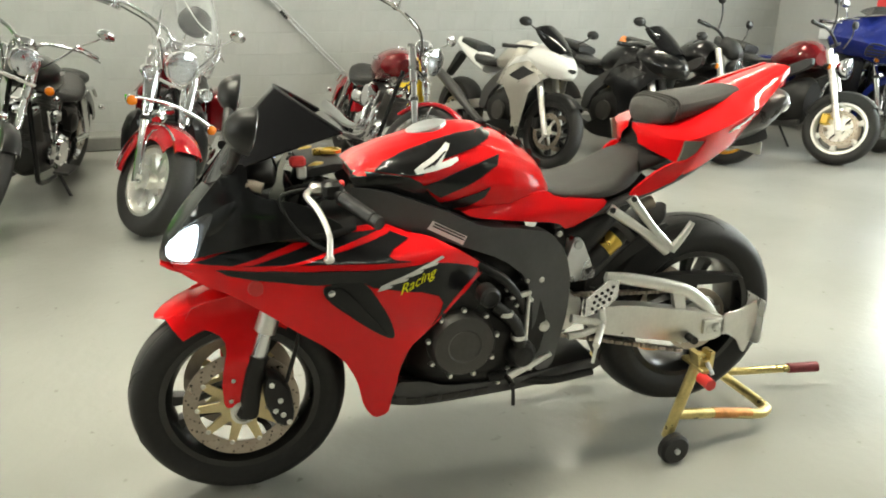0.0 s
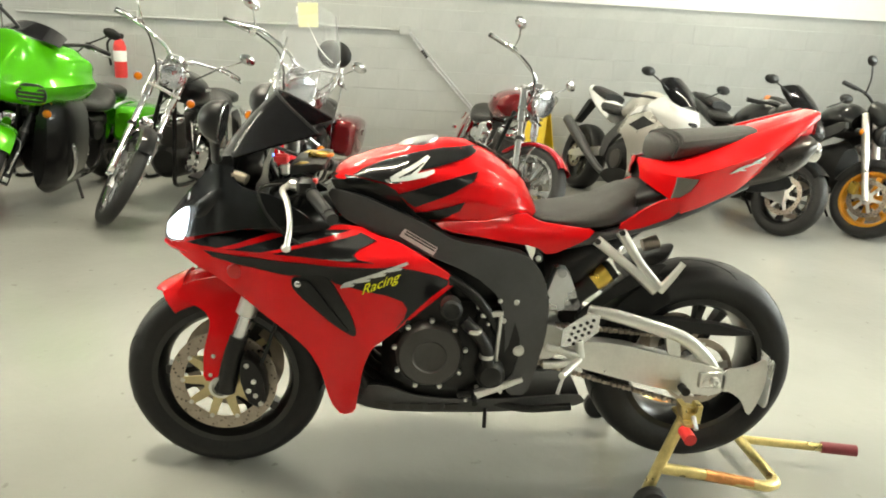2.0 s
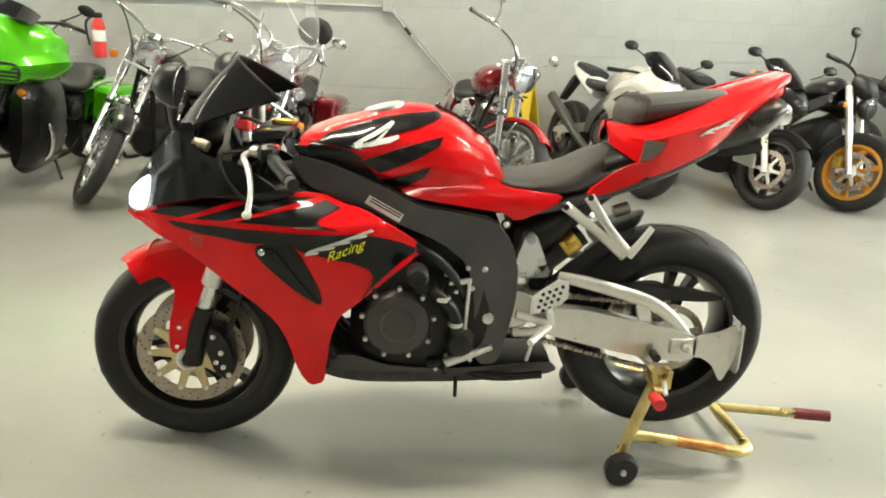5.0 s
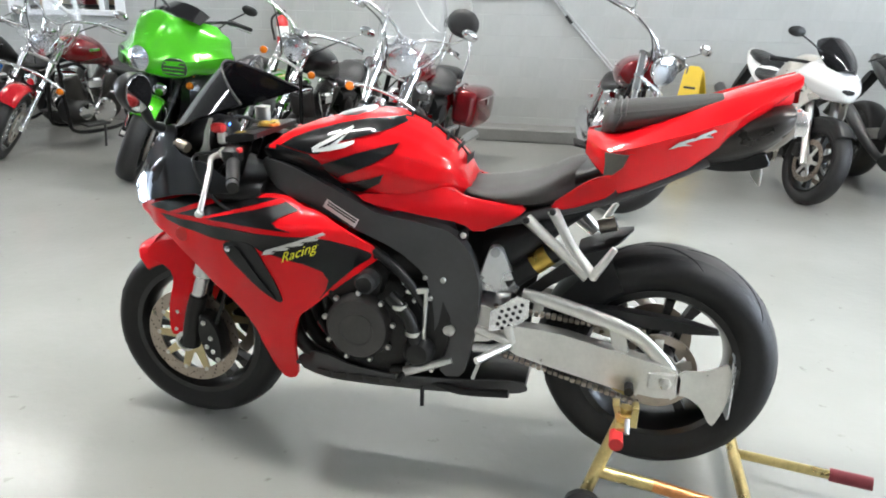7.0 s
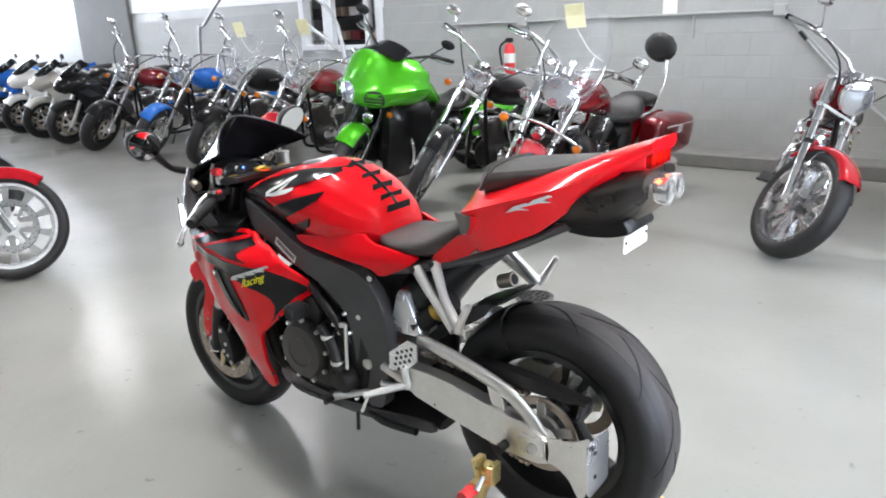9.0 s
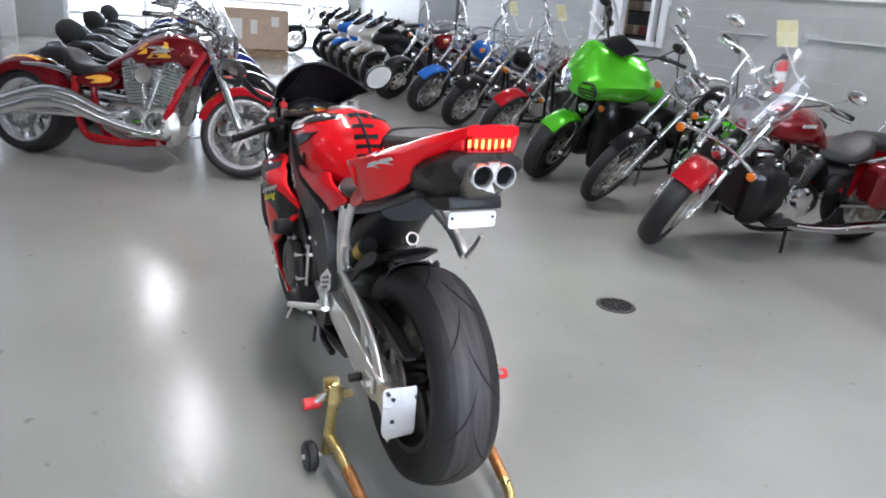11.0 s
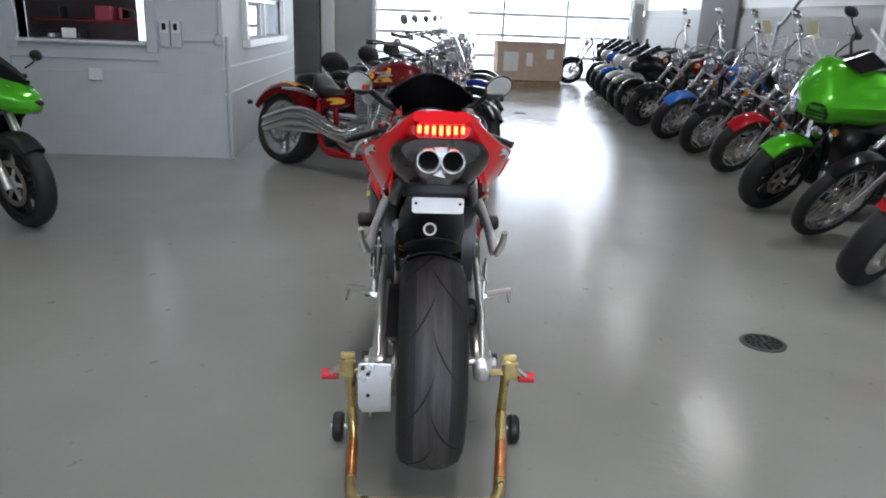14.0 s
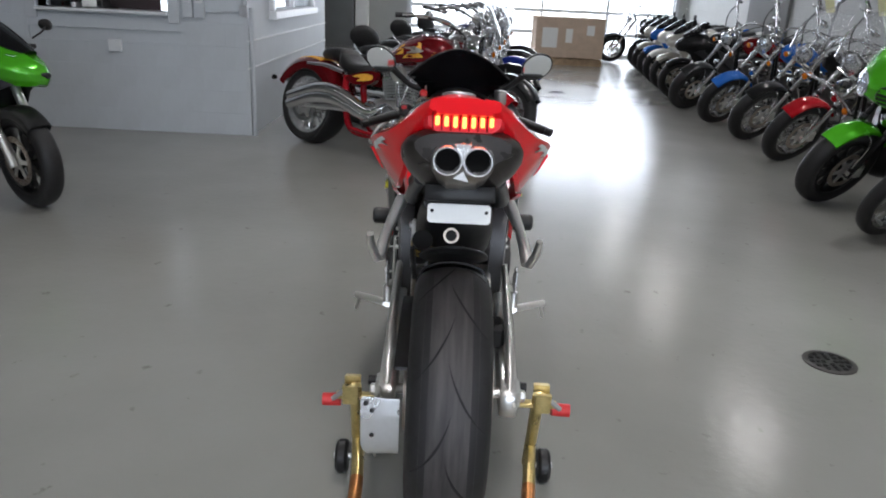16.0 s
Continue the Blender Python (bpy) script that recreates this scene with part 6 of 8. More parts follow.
            part("belly_pan", panel([(ty + 0.04, 0.27), (ty - 0.06, 0.34), (ty - 0.34, 0.30), (ty - 0.46, 0.22), (ty - 0.30, 0.17), (ty - 0.02, 0.18)], lambda y, z: 0.15 + 0.12 * (z - 0.17), 0.008, 0.06, 1, sd), m_body2 if m_body2 is not M_WHITEP else M_BLACKP, b)
            nb = part("headlamp", panel([(ty + 0.40, 0.84), (ty + 0.30, 0.91), (ty + 0.24, 0.88), (ty + 0.34, 0.80)], lambda y, z: ip(y - ty, [(0.2, 0.17), (0.3, 0.125), (0.4, 0.045)]), 0.02, 0.05, 1, sd), m_lamp or M_HEADGLASS, b)
        part("nose", body([(ty + 0.445, 0.03, 0.77, 0.82), (ty + 0.41, 0.085, 0.735, 0.87), (ty + 0.32, 0.150, 0.725, 0.925), (ty + 0.20, 0.190, 0.735, 0.975), (ty + 0.10, 0.198, 0.76, 0.985), (ty + 0.02, 0.18, 0.81, 0.96)], [(0, 0.55), (0.2, 0.85), (0.45, 1.0), (0.65, 0.93), (0.85, 0.72), (1, 0.42)], 4, 20), m_body, b)
        part("nose_mask", body([(ty + 0.452, 0.028, 0.785, 0.812), (ty + 0.42, 0.062, 0.765, 0.835), (ty + 0.38, 0.09, 0.765, 0.83)], OVAL, 3), M_PLASTIC, b, "black intake in the nose")
        rings = []
        for s in np.linspace(0, 1, 7):
            ring = [((0.045 + 0.10 * math.sin(math.pi * (0.12 + 0.66 * s))) * math.sin(a), ty + 0.37 - 0.30 * s - 0.09 * (1 - math.cos(a)), 0.935 + 0.235 * s - 0.05 * (1 - math.cos(a)) - 0.03 * s * s) for a in np.linspace(-1.3, 1.3, 13)]
            rings.append(ring + [(x * 0.97, y - 0.005, z - 0.003) for x, y, z in reversed(ring)])
        part("windscreen", loft(rings), M_SMOKE, b)
    else:
        hl = headlamp(b, (0, top[1] + 0.16, top[2] - 0.1), 0.085, S, M_CHROME if round_lamp else M_PLASTIC)
        if not round_lamp:
            part("fly_screen", moved(body([(top[1] + 0.16, 0.06, top[2] - 0.02, top[2] + 0.05), (top[1] + 0.1, 0.12, top[2] - 0.05, top[2] + 0.12), (top[1] + 0.0, 0.12, top[2] + 0.0, top[2] + 0.15)], ROUND, 3), S), m_body, hl)
        for sd in (-1, 1):
            lamp_pod(b, "turn_signal", (sd * 0.18, top[1] + 0.06, top[2] - 0.14), 0.028, S, M_AMBER, M_PLASTIC)
    return b


# ---- the red sport motorcycle on its stand ----
def hero():
    b = thing("sport_motorcycle", "red and black sport motorcycle raised on a rear paddock stand", "motorcycle")
    FY, FZ, FR = 1.40, 0.30, 0.30
    RY, RZ, RR = -0.036, 0.385, 0.325

    # wheels
    def hero_wheel(name, y, z, r, w, rim, spokes):
        wh = new(name)
        wh.parent = b
        wh.location = (0, y, z)
        part("tyre", tyre_geo(r, w, rim, 72), M_RUBBER, wh, "black sport tyre with worn tread")
        part("rim", rim_geo(rim, w, 64), M_BLACKW, wh)
        part("hub", lathe([(0.02, -w * 0.55), (0.05, -w * 0.5), (0.052, -w * 0.15), (0.04, 0), (0.052, w * 0.15), (0.05, w * 0.5), (0.02, w * 0.55)], 24), M_BLACKW, wh)
        for i in range(spokes):
            a = 2 * math.pi * i / spokes + 0.35
            for s in (-1, 1):
                g = loft([[(x, s * 0.034 + q, 0.03) for x, q in ((-0.016, -0.011), (0.016, -0.011), (0.016, 0.011), (-0.016, 0.011))],
                          [(x, s * 0.024 + q, rim * 0.55) for x, q in ((-0.017, -0.009), (0.017, -0.009), (0.017, 0.009), (-0.017, 0.009))],
                          [(x, s * 0.042 + q, rim - 0.02) for x, q in ((-0.02, -0.016), (0.02, -0.016), (0.02, 0.016), (-0.02, 0.016))]])
                part("spoke", moved(g, Matrix.Rotation(a, 4, "X")), M_BLACKW, wh)
        part("valve", moved(tube([(-0.0, 0, rim - 0.03), (-0.02, 0, rim - 0.055)], 0.004, 6), Matrix.Rotation(2.2, 4, "X")), M_PLASTIC, wh)
        return wh

    fw = hero_wheel("front_wheel", FY, FZ, FR, 0.122, 0.215, 3)
    rw = hero_wheel("rear_wheel", RY, RZ, RR, 0.196, 0.217, 3)
    # worn rain grooves curve across both tyres, as black strips for their shade
    for wh, r, w, n in ((rw, RR, 0.196, 9), (fw, FR, 0.122, 9)):
        rim = 0.216
        h = r - rim
        crown = [(-0.33 * w, rim + h * 0.885), (-0.22 * w, rim + h * 0.95), (-0.12 * w, r - h * 0.01), (0, r), (0.12 * w, r - h * 0.01), (0.22 * w, rim + h * 0.95), (0.33 * w, rim + h * 0.885)]
        part("tread_band", lathe([(q + 0.0008, x) for x, q in crown] + [(q - 0.004, x) for x, q in reversed(crown)], 72, "x", True), M_TREADW, wh, "scuffed grey tread")
        prof = [(-0.5 * w, rim + h * 0.55), (-0.44 * w, rim + h * 0.78), (-0.30 * w, rim + h * 0.92), (-0.12 * w, r - h * 0.01), (0, r), (0.12 * w, r - h * 0.01), (0.30 * w, rim + h * 0.92), (0.44 * w, rim + h * 0.78), (0.5 * w, rim + h * 0.55)]
        for i in range(n):
            for sd in (-1, 1):
                a0 = 2 * math.pi * (i + (0.5 if sd > 0 else 0)) / n
                rings = []
                for t in np.linspace(0, 1, 12):
                    x = sd * w * (-0.02 + 0.44 * t ** 1.3)
                    aa = a0 + 0.62 * t - 0.14 * t * t
                    rad = float(np.interp(x, [q[0] for q in prof], [q[1] for q in prof]))
                    th = 0.006 * math.sin(math.pi * min(0.97, t + 0.12)) / rad
                    rings.append([(x, (rad + e) * math.cos(aa + dd), (rad + e) * math.sin(aa + dd)) for dd, e in ((-th, -0.004), (th, -0.004), (th, 0.0018), (-th, 0.0018))])
                part("tread_groove", loft(rings), M_GROOVE, wh)
    # front brakes
    for sd in (-1, 1):
        x = sd * 0.074
        dk = part("brake_disc", lathe([(0.158, x - 0.0025), (0.158, x + 0.0025), (0.118, x + 0.0025), (0.118, x - 0.0025)], 60, "x", True), M_STEEL, fw, "drilled steel brake disc")
        for k, q in enumerate((0.125, 0.134, 0.143, 0.151)):
            for t in np.linspace(0, 6.2832, 20, endpoint=False) + k * 0.08:
                part("hole", at(lathe([(0.0038, 0), (0.0038, 0.0005)], 6), x + sd * 0.0025, q * math.cos(t), q * math.sin(t)), M_GROOVE, dk)
        part("disc_carrier", star(10, 0.062, 0.121, 0.24, 0.085, x - 0.003, x + 0.003), M_BRONZE, fw)
        each_bolt("disc_buttons", ([(x + sd * 0.002, 0.121 * math.cos(t), 0.121 * math.sin(t)) for t in np.linspace(0, 6.2832, 10, endpoint=False)], 0.007, 0.005 * sd), M_ALU, fw)
        # fork legs
        fx = sd * 0.108
        leg = part("fork_leg", tube([(fx, FY - 0.01, 0.285), (fx, FY - 0.035, 0.40), (fx, FY - 0.055, 0.46)], [0.030, 0.028, 0.027], 16), M_ENGINE, b, "black lower fork casting")
        part("slider", tube([(fx, FY - 0.035, 0.41), (fx, 1.30, 0.60)], 0.022, 16), M_CHROME, leg)
        part("collar", tube([(fx, 1.325, 0.53), (fx, 1.305, 0.585)], 0.029, 16), M_ALU, leg)
        part("upper_tube", tube([(fx, 1.302, 0.59), (fx, 1.16, 0.95)], 0.029, 16), M_BLACKP, leg)
        part("axle_clamp", at(lathe([(0.012, -0.02 * sd), (0.034, -0.018 * sd), (0.034, 0.016 * sd), (0.024, 0.02 * sd), (0.022, 0.014 * sd), (0.004, 0.014 * sd)], 22), fx, FY, FZ), M_ALU, leg)
        part("axle_nut", at(lathe([(0.018, 0), (0.018, 0.008 * sd), (0.01, 0.01 * sd)], 6), fx + sd * 0.014, FY, FZ), M_PLASTIC, leg)
        ca = part("brake_caliper", prism([(1.30, 0.40), (1.335, 0.41), (1.345, 0.34), (1.32, 0.26), (1.285, 0.24), (1.262, 0.27), (1.27, 0.35)], fx - 0.032, fx + 0.030, 0.008), M_ENGINE, b, "black radial brake caliper")
        each_bolt("caliper_bolts", ([(fx + sd * 0.03, yy, zz) for yy, zz in ((1.32, 0.38), (1.30, 0.33), (1.295, 0.285), (1.315, 0.30), (1.28, 0.26))], 0.008, 0.006 * sd), M_ALU, ca)
    part("brake_hose", tube([(-0.13, 1.28, 0.38), (-0.12, 1.24, 0.5), (-0.10, 1.22, 0.62), (-0.06, 1.26, 0.72)], 0.006), M_PLASTIC, b)
    part("front_axle", rod((-0.12, FY, FZ), (0.12, FY, FZ), 0.013), M_ALU, b)
    # front mudguard: crown over the tyre and a skirt ahead of each fork leg
    mg = part("front_fender", arc_band(FY, FZ, 0.335, 0.080, 58, 122, 0.004, 0.035, 26, 0.045), M_RED, b)
    part("fender_tip", body([(1.605, 0.010, 0.558, 0.568), (1.585, 0.04, 0.562, 0.585), (1.55, 0.068, 0.560, 0.605), (1.51, 0.078, 0.56, 0.624)], ROUND, 3), M_RED, mg)
    WF = lambda y, z: 0.086 + 0.035 * min(1, max(0, (0.58 - z) / 0.12))
    for sd in (-1, 1):
        sk = part("fender_skirt", panel([(1.50, 0.615), (1.36, 0.64), (1.32, 0.60), (1.335, 0.545), (1.362, 0.46), (1.385, 0.36), (1.415, 0.318), (1.448, 0.322), (1.448, 0.40), (1.425, 0.50), (1.445, 0.535), (1.53, 0.568)], WF, 0.006, 0.03, 1, sd, 0.006), M_RED, mg)
        each_bolt("skirt_bolts", ([(sd * 0.121, 1.418, 0.40), (sd * 0.121, 1.428, 0.34)], 0.006, 0.004 * sd), M_ALU, sk)

    # side fairings
    WY = [(0.45, 0.15), (0.70, 0.168), (0.74, 0.185), (0.80, 0.213), (0.88, 0.240), (0.97, 0.256), (1.05, 0.254), (1.20, 0.222), (1.32, 0.178), (1.44, 0.125), (1.54, 0.060), (1.60, 0.03)]
    WZ = [(0.20, 0.55), (0.27, 0.64), (0.38, 0.80), (0.50, 0.915), (0.60, 0.975), (0.655, 0.99), (0.69, 0.985), (0.715, 0.992), (0.738, 1.012), (0.757, 0.985), (0.785, 0.86), (0.81, 0.72), (0.836, 0.62), (0.90, 0.55)]
    W = lambda y, z: ip(y, WY) * (sum(ip(z + q, WZ) for q in (-0.009, -0.003, 0.003, 0.009)) / 4)

    def raised(e):
        return lambda y, z: W(y, z) + e

    outline = [(1.546, 0.722), (1.50, 0.746), (1.42, 0.774), (1.333, 0.797), (1.199, 0.812), (1.008, 0.822), (0.945, 0.797), (0.907, 0.790), (0.869, 0.776), (0.822, 0.749), (0.782, 0.722), (0.744, 0.693), (0.727, 0.665), (0.779, 0.628), (0.849, 0.574), (0.918, 0.515), (0.957, 0.486),
               (0.981, 0.414), (0.995, 0.308), (1.003, 0.249), (1.041, 0.234), (1.074, 0.283), (1.096, 0.390), (1.131, 0.462), (1.192, 0.519), (1.271, 0.570), (1.319, 0.605), (1.359, 0.632), (1.418, 0.660), (1.461, 0.676), (1.508, 0.694)]
    for sd in (-1, 1):
        fp = part("side_fairing", panel(outline, W, 0.012, 0.02, 1, sd, 0.008), M_RED, b, "red fairing with black graphics", 62)
        part("air_duct", panel([(1.178, 0.684), (1.13, 0.694), (1.085, 0.696), (1.065, 0.679), (1.037, 0.632), (1.012, 0.583), (0.999, 0.533), (1.008, 0.522), (1.05, 0.548), (1.111, 0.597), (1.157, 0.634), (1.178, 0.659)], raised(0.004), 0.006, 0.02, 1, sd), M_PLASTIC, fp, "black recessed air duct")
        part("duct_lip", panel([(1.165, 0.678), (1.13, 0.682), (1.095, 0.640), (1.05, 0.585), (1.016, 0.536), (1.03, 0.540), (1.075, 0.575), (1.13, 0.625), (1.165, 0.655)], raised(0.009), 0.005, 0.02, 1, sd, 0.003), M_BLACKP, fp, "glossy black duct floor", 60)
        part("duct_bolt", at(lathe([(0.009, 0), (0.009, 0.004 * sd), (0.004, 0.007 * sd), (0.001, 0.007 * sd)], 14), sd * (W(1.160, 0.670) + 0.009), 1.160, 0.670), M_CHROME, fp)
        # black graphics
        part("graphic", panel([(1.487, 0.738), (1.42, 0.764), (1.333, 0.789), (1.199, 0.804), (1.012, 0.813), (0.952, 0.791), (0.997, 0.773), (1.014, 0.759), (1.0, 0.749), (0.958, 0.741), (1.078, 0.745), (1.231, 0.745), (1.396, 0.736)], raised(0.0032), 0.004, 0.02, 0, sd), M_BLACKP, fp, "black painted band")
        for line in ([(1.405, 0.732), (1.214, 0.802), (1.185, 0.806), (1.190, 0.795), (1.345, 0.742)], [(1.296, 0.735), (1.067, 0.800), (1.012, 0.815), (0.993, 0.810), (1.005, 0.803), (1.186, 0.759), (1.264, 0.737)]):
            part("pinstripe", panel(line, raised(0.005), 0.004, 0.02, 0, sd), M_RED, fp, "red flash across the black")
        part("graphic", panel([(1.432, 0.722), (1.232, 0.727), (1.078, 0.727), (0.928, 0.727), (0.910, 0.731), (0.852, 0.718), (0.783, 0.695), (0.750, 0.676), (0.754, 0.664), (0.791, 0.642), (0.851, 0.588), (0.894, 0.542), (0.871, 0.575), (0.863, 0.604), (0.877, 0.629), (0.927, 0.650), (1.003, 0.667), (1.056, 0.679), (1.082, 0.693), (1.187, 0.689), (1.315, 0.698), (1.407, 0.708)], raised(0.0034), 0.004, 0.02, 0, sd), M_BLACKP, fp)
        # lettering: a silver device and the yellow word
        for k in range(4):
            y0, z0 = 1.046 - 0.042 * k, 0.668 + 0.0155 * k
            part("emblem", panel([(y0, z0), (y0 - 0.010, z0 + 0.014), (y0 - 0.050, z0 + 0.029), (y0 - 0.056, z0 + 0.023), (y0 - 0.026, z0 + 0.011), (y0 - 0.040, z0 + 0.012), (y0 - 0.034, z0 + 0.006)], raised(0.006), 0.003, 0.05, 0, sd), M_GREYPRINT, fp, "silver emblem")
        tw = text_geo("Racing", 0.036, 0.0006)
        rot = pose(0, 0.936, 0.684) @ (pose(0, 0, 0, 90, 0, -90) if sd < 0 else pose(0, 0, 0, 90, 0, 90)) @ pose(0, 0, 0, 0, 0, 21 if sd < 0 else -21) @ Matrix(((1.12, 0.75, 0, 0), (0, 1, 0, 0), (0, 0, 1, 0), (0, 0, 0, 1)))
        g = moved(tw, rot)
        g = [(sd * (W(y, z) + 0.0062) + x, y, z) for x, y, z in g[0]], g[1]
        part("lettering", g, M_YELLOW, fp, "yellow word Racing")
        part("running_lamp", at(lathe([(0.022, 0.0), (0.02, 0.006 * sd), (0.002, 0.008 * sd)], 16), sd * (W(1.34, 0.678) - 0.001), 1.34, 0.678), M_REDRUB, fp)
        each_bolt("fastener", ([(sd * (W(y, z) - 0.001), y, z) for y, z in ((0.742, 0.668), (0.99, 0.31), (0.86, 0.565))], 0.007, 0.004 * sd), M_PLASTIC, fp)
        # upper black cowl flank above the fairing
        part("cowl_flank", panel([(1.548, 0.732), (1.528, 0.80), (1.47, 0.885), (1.42, 0.945), (1.38, 0.990), (1.34, 0.995), (1.338, 0.935), (1.312, 0.914), (1.22, 0.900), (1.13, 0.848), (1.12, 0.832), (1.33, 0.802), (1.46, 0.762)], lambda y, z: ip(y, [(1.10, 0.225), (1.25, 0.210), (1.36, 0.180), (1.45, 0.135), (1.52, 0.085), (1.56, 0.04)]) * ip(z, [(0.77, 1.0), (0.86, 0.98), (0.95, 0.88), (1.03, 0.74)]), 0.008, 0.02, 1, sd, 0.007), M_BLACKP, b, "glossy black upper cowl", 62)
        part("headlamp", panel([(1.560, 0.735), (1.548, 0.785), (1.505, 0.832), (1.440, 0.882), (1.424, 0.878), (1.450, 0.825), (1.470, 0.770), (1.490, 0.742)], lambda y, z: ip(y, [(1.40, 0.172), (1.45, 0.146), (1.52, 0.095), (1.57, 0.030)]) + 0.007, 0.003, 0.03, 1, sd), M_HEADGLASS, b, "clear slanted headlamp")
        part("headlamp_bowl", panel([(1.555, 0.742), (1.545, 0.783), (1.505, 0.826), (1.462, 0.852), (1.468, 0.808), (1.482, 0.762), (1.497, 0.745)], lambda y, z: ip(y, [(1.40, 0.172), (1.45, 0.146), (1.52, 0.095), (1.57, 0.030)]) + 0.001, 0.006, 0.03, 1, sd), M_BLUELAMP if sd < 0 else M_CHROME, b)
        part("inner_panel", panel([(1.36, 0.83), (1.18, 0.835), (0.98, 0.835), (0.96, 0.80), (1.2, 0.78), (1.38, 0.79)], lambda y, z: W(y, z) - 0.035, 0.006, 0.06, 0, sd), M_PLASTIC, b)
    part("nose", body([(1.572, 0.012, 0.722, 0.745), (1.555, 0.05, 0.715, 0.79), (1.52, 0.085, 0.72, 0.84), (1.46, 0.13, 0.74, 0.91), (1.39, 0.165, 0.78, 0.965), (1.34, 0.17, 0.82, 0.985)], OVAL, 4, 18), M_BLACKP, b, "black pointed nose cowl")
    part("nose_lip", body([(1.572, 0.02, 0.706, 0.722), (1.54, 0.06, 0.698, 0.722), (1.48, 0.10, 0.685, 0.722), (1.42, 0.12, 0.67, 0.72)], OVAL, 3), M_RED, b)
    # windscreen: a smoked double bubble with a slanted trailing edge
    rings = []
    for s in np.linspace(0, 1, 16):
        w = 0.125 + 0.068 * s ** 0.8
        ring = []
        for a in np.linspace(0, math.pi, 25):
            k = abs(math.cos(a)) ** 1.7
            cy, cz = 1.445 - 0.195 * s, 0.925 + 0.237 * s + 0.014 * math.sin(math.pi * s)
            ey, ez = 1.405 - 0.295 * s, 0.955 + 0.113 * s ** 0.8
            ring.append((w * math.cos(a) * (1 + 0.05 * math.sin(a) ** 2), cy * (1 - k) + ey * k, cz * (1 - k) + ez * k))
        rings.append(ring + [(x * 0.975, y - 0.004, z - 0.004) for x, y, z in reversed(ring)])
    part("windscreen", loft(rings), M_SMOKE, b, "dark smoked bubble windscreen")
    edge = [(0.193 * math.cos(a) * (1 + 0.05 * math.sin(a) ** 2), 1.25 - 0.14 * abs(math.cos(a)) ** 1.7, 1.162 - 0.094 * abs(math.cos(a)) ** 1.7) for a in np.linspace(0, math.pi, 21)]
    part("screen_trim", tube(edge, 0.0035, 6, 2), M_PLASTIC, b)
    # dash, clamp, bars
    d = part("dash", body([(1.36, 0.06, 0.90, 0.98), (1.33, 0.11, 0.89, 1.005), (1.28, 0.11, 0.90, 1.0), (1.265, 0.08, 0.91, 0.985)], OVAL, 3), M_PLASTIC, b, "instrument cluster")
    part("dial", moved(lathe([(0.045, 0), (0.045, 0.006), (0.04, 0.008), (0.002, 0.008)], 24, "z"), pose(-0.03, 1.262, 0.955, 70, 0, 0)), M_BLACKP, d)
    part("cockpit", body([(1.40, 0.13, 0.79, 0.90), (1.30, 0.19, 0.77, 0.89), (1.18, 0.20, 0.76, 0.86), (1.08, 0.18, 0.76, 0.87)], OVAL, 3), M_PLASTIC, b)
    part("top_clamp", prism([(1.20, 0.945), (1.20, 0.97), (1.10, 0.985), (1.10, 0.96)], -0.14, 0.14, 0.006), M_ENGINE, b)
    part("clamp_nut", at(lathe([(0.022, 0), (0.022, 0.014), (0.012, 0.018)], 6, "z"), 0, 1.14, 0.975), M_GOLD, b)
    for sd in (-1, 1):
        part("fork_cap", at(lathe([(0.026, 0), (0.026, 0.016), (0.012, 0.024), (0.002, 0.024)], 18, "z"), sd * 0.108, 1.16, 0.955), M_GOLD, b)
        hb = part("clip_on", tube([(sd * 0.11, 1.165, 0.935), (sd * 0.2, 1.14, 0.925), (sd * 0.35, 1.065, 0.885)], 0.012, 12), M_ENGINE, b)
        part("grip", tube([(sd * 0.235, 1.122, 0.915), (sd * 0.24, 1.12, 0.914), (sd * 0.34, 1.07, 0.888)], [0.021, 0.018, 0.017], 16), M_PLASTIC, hb)
        part("bar_end", tube([(sd * 0.342, 1.069, 0.887), (sd * 0.362, 1.059, 0.882)], 0.016, 14), M_ENGINE, hb)
        part("switch_gear", box(sd * 0.20, 1.142, 0.93, 0.05, 0.05, 0.045, 0.01), M_PLASTIC, hb)
        part("switch", box(sd * 0.205, 1.118, 0.945, 0.02, 0.012, 0.014, 0.003), M_REDRUB, hb)
        part("lever", tube([(sd * 0.165, 1.185, 0.925), (sd * 0.20, 1.205, 0.918), (sd * 0.25, 1.185, 0.895), (sd * 0.31, 1.17, 0.85), (sd * 0.335, 1.175, 0.80)], [0.010, 0.008, 0.008, 0.007, 0.008], 10), M_ALU, hb, "polished lever")
        part("lever_ball", at(body([(-0.012, 0.004, -0.004, 0.004), (-0.006, 0.011, -0.010, 0.010), (0.006, 0.011, -0.010, 0.010), (0.012, 0.004, -0.004, 0.004)], OVAL, 3), sd * 0.335, 1.176, 0.797), M_ALU, hb)
        part("lever_perch", box(sd * 0.17, 1.175, 0.928, 0.04, 0.04, 0.03, 0.008), M_ALU, hb)
        # mirrors on short stalks
        mi = part("mirror", tube([(sd * 0.15, 1.385, 0.985), (sd * 0.205, 1.375, 1.005), (sd * 0.268, 1.358, 1.062)], [0.015, 0.011, 0.015], 10), M_PLASTIC, b, "black faired mirror")
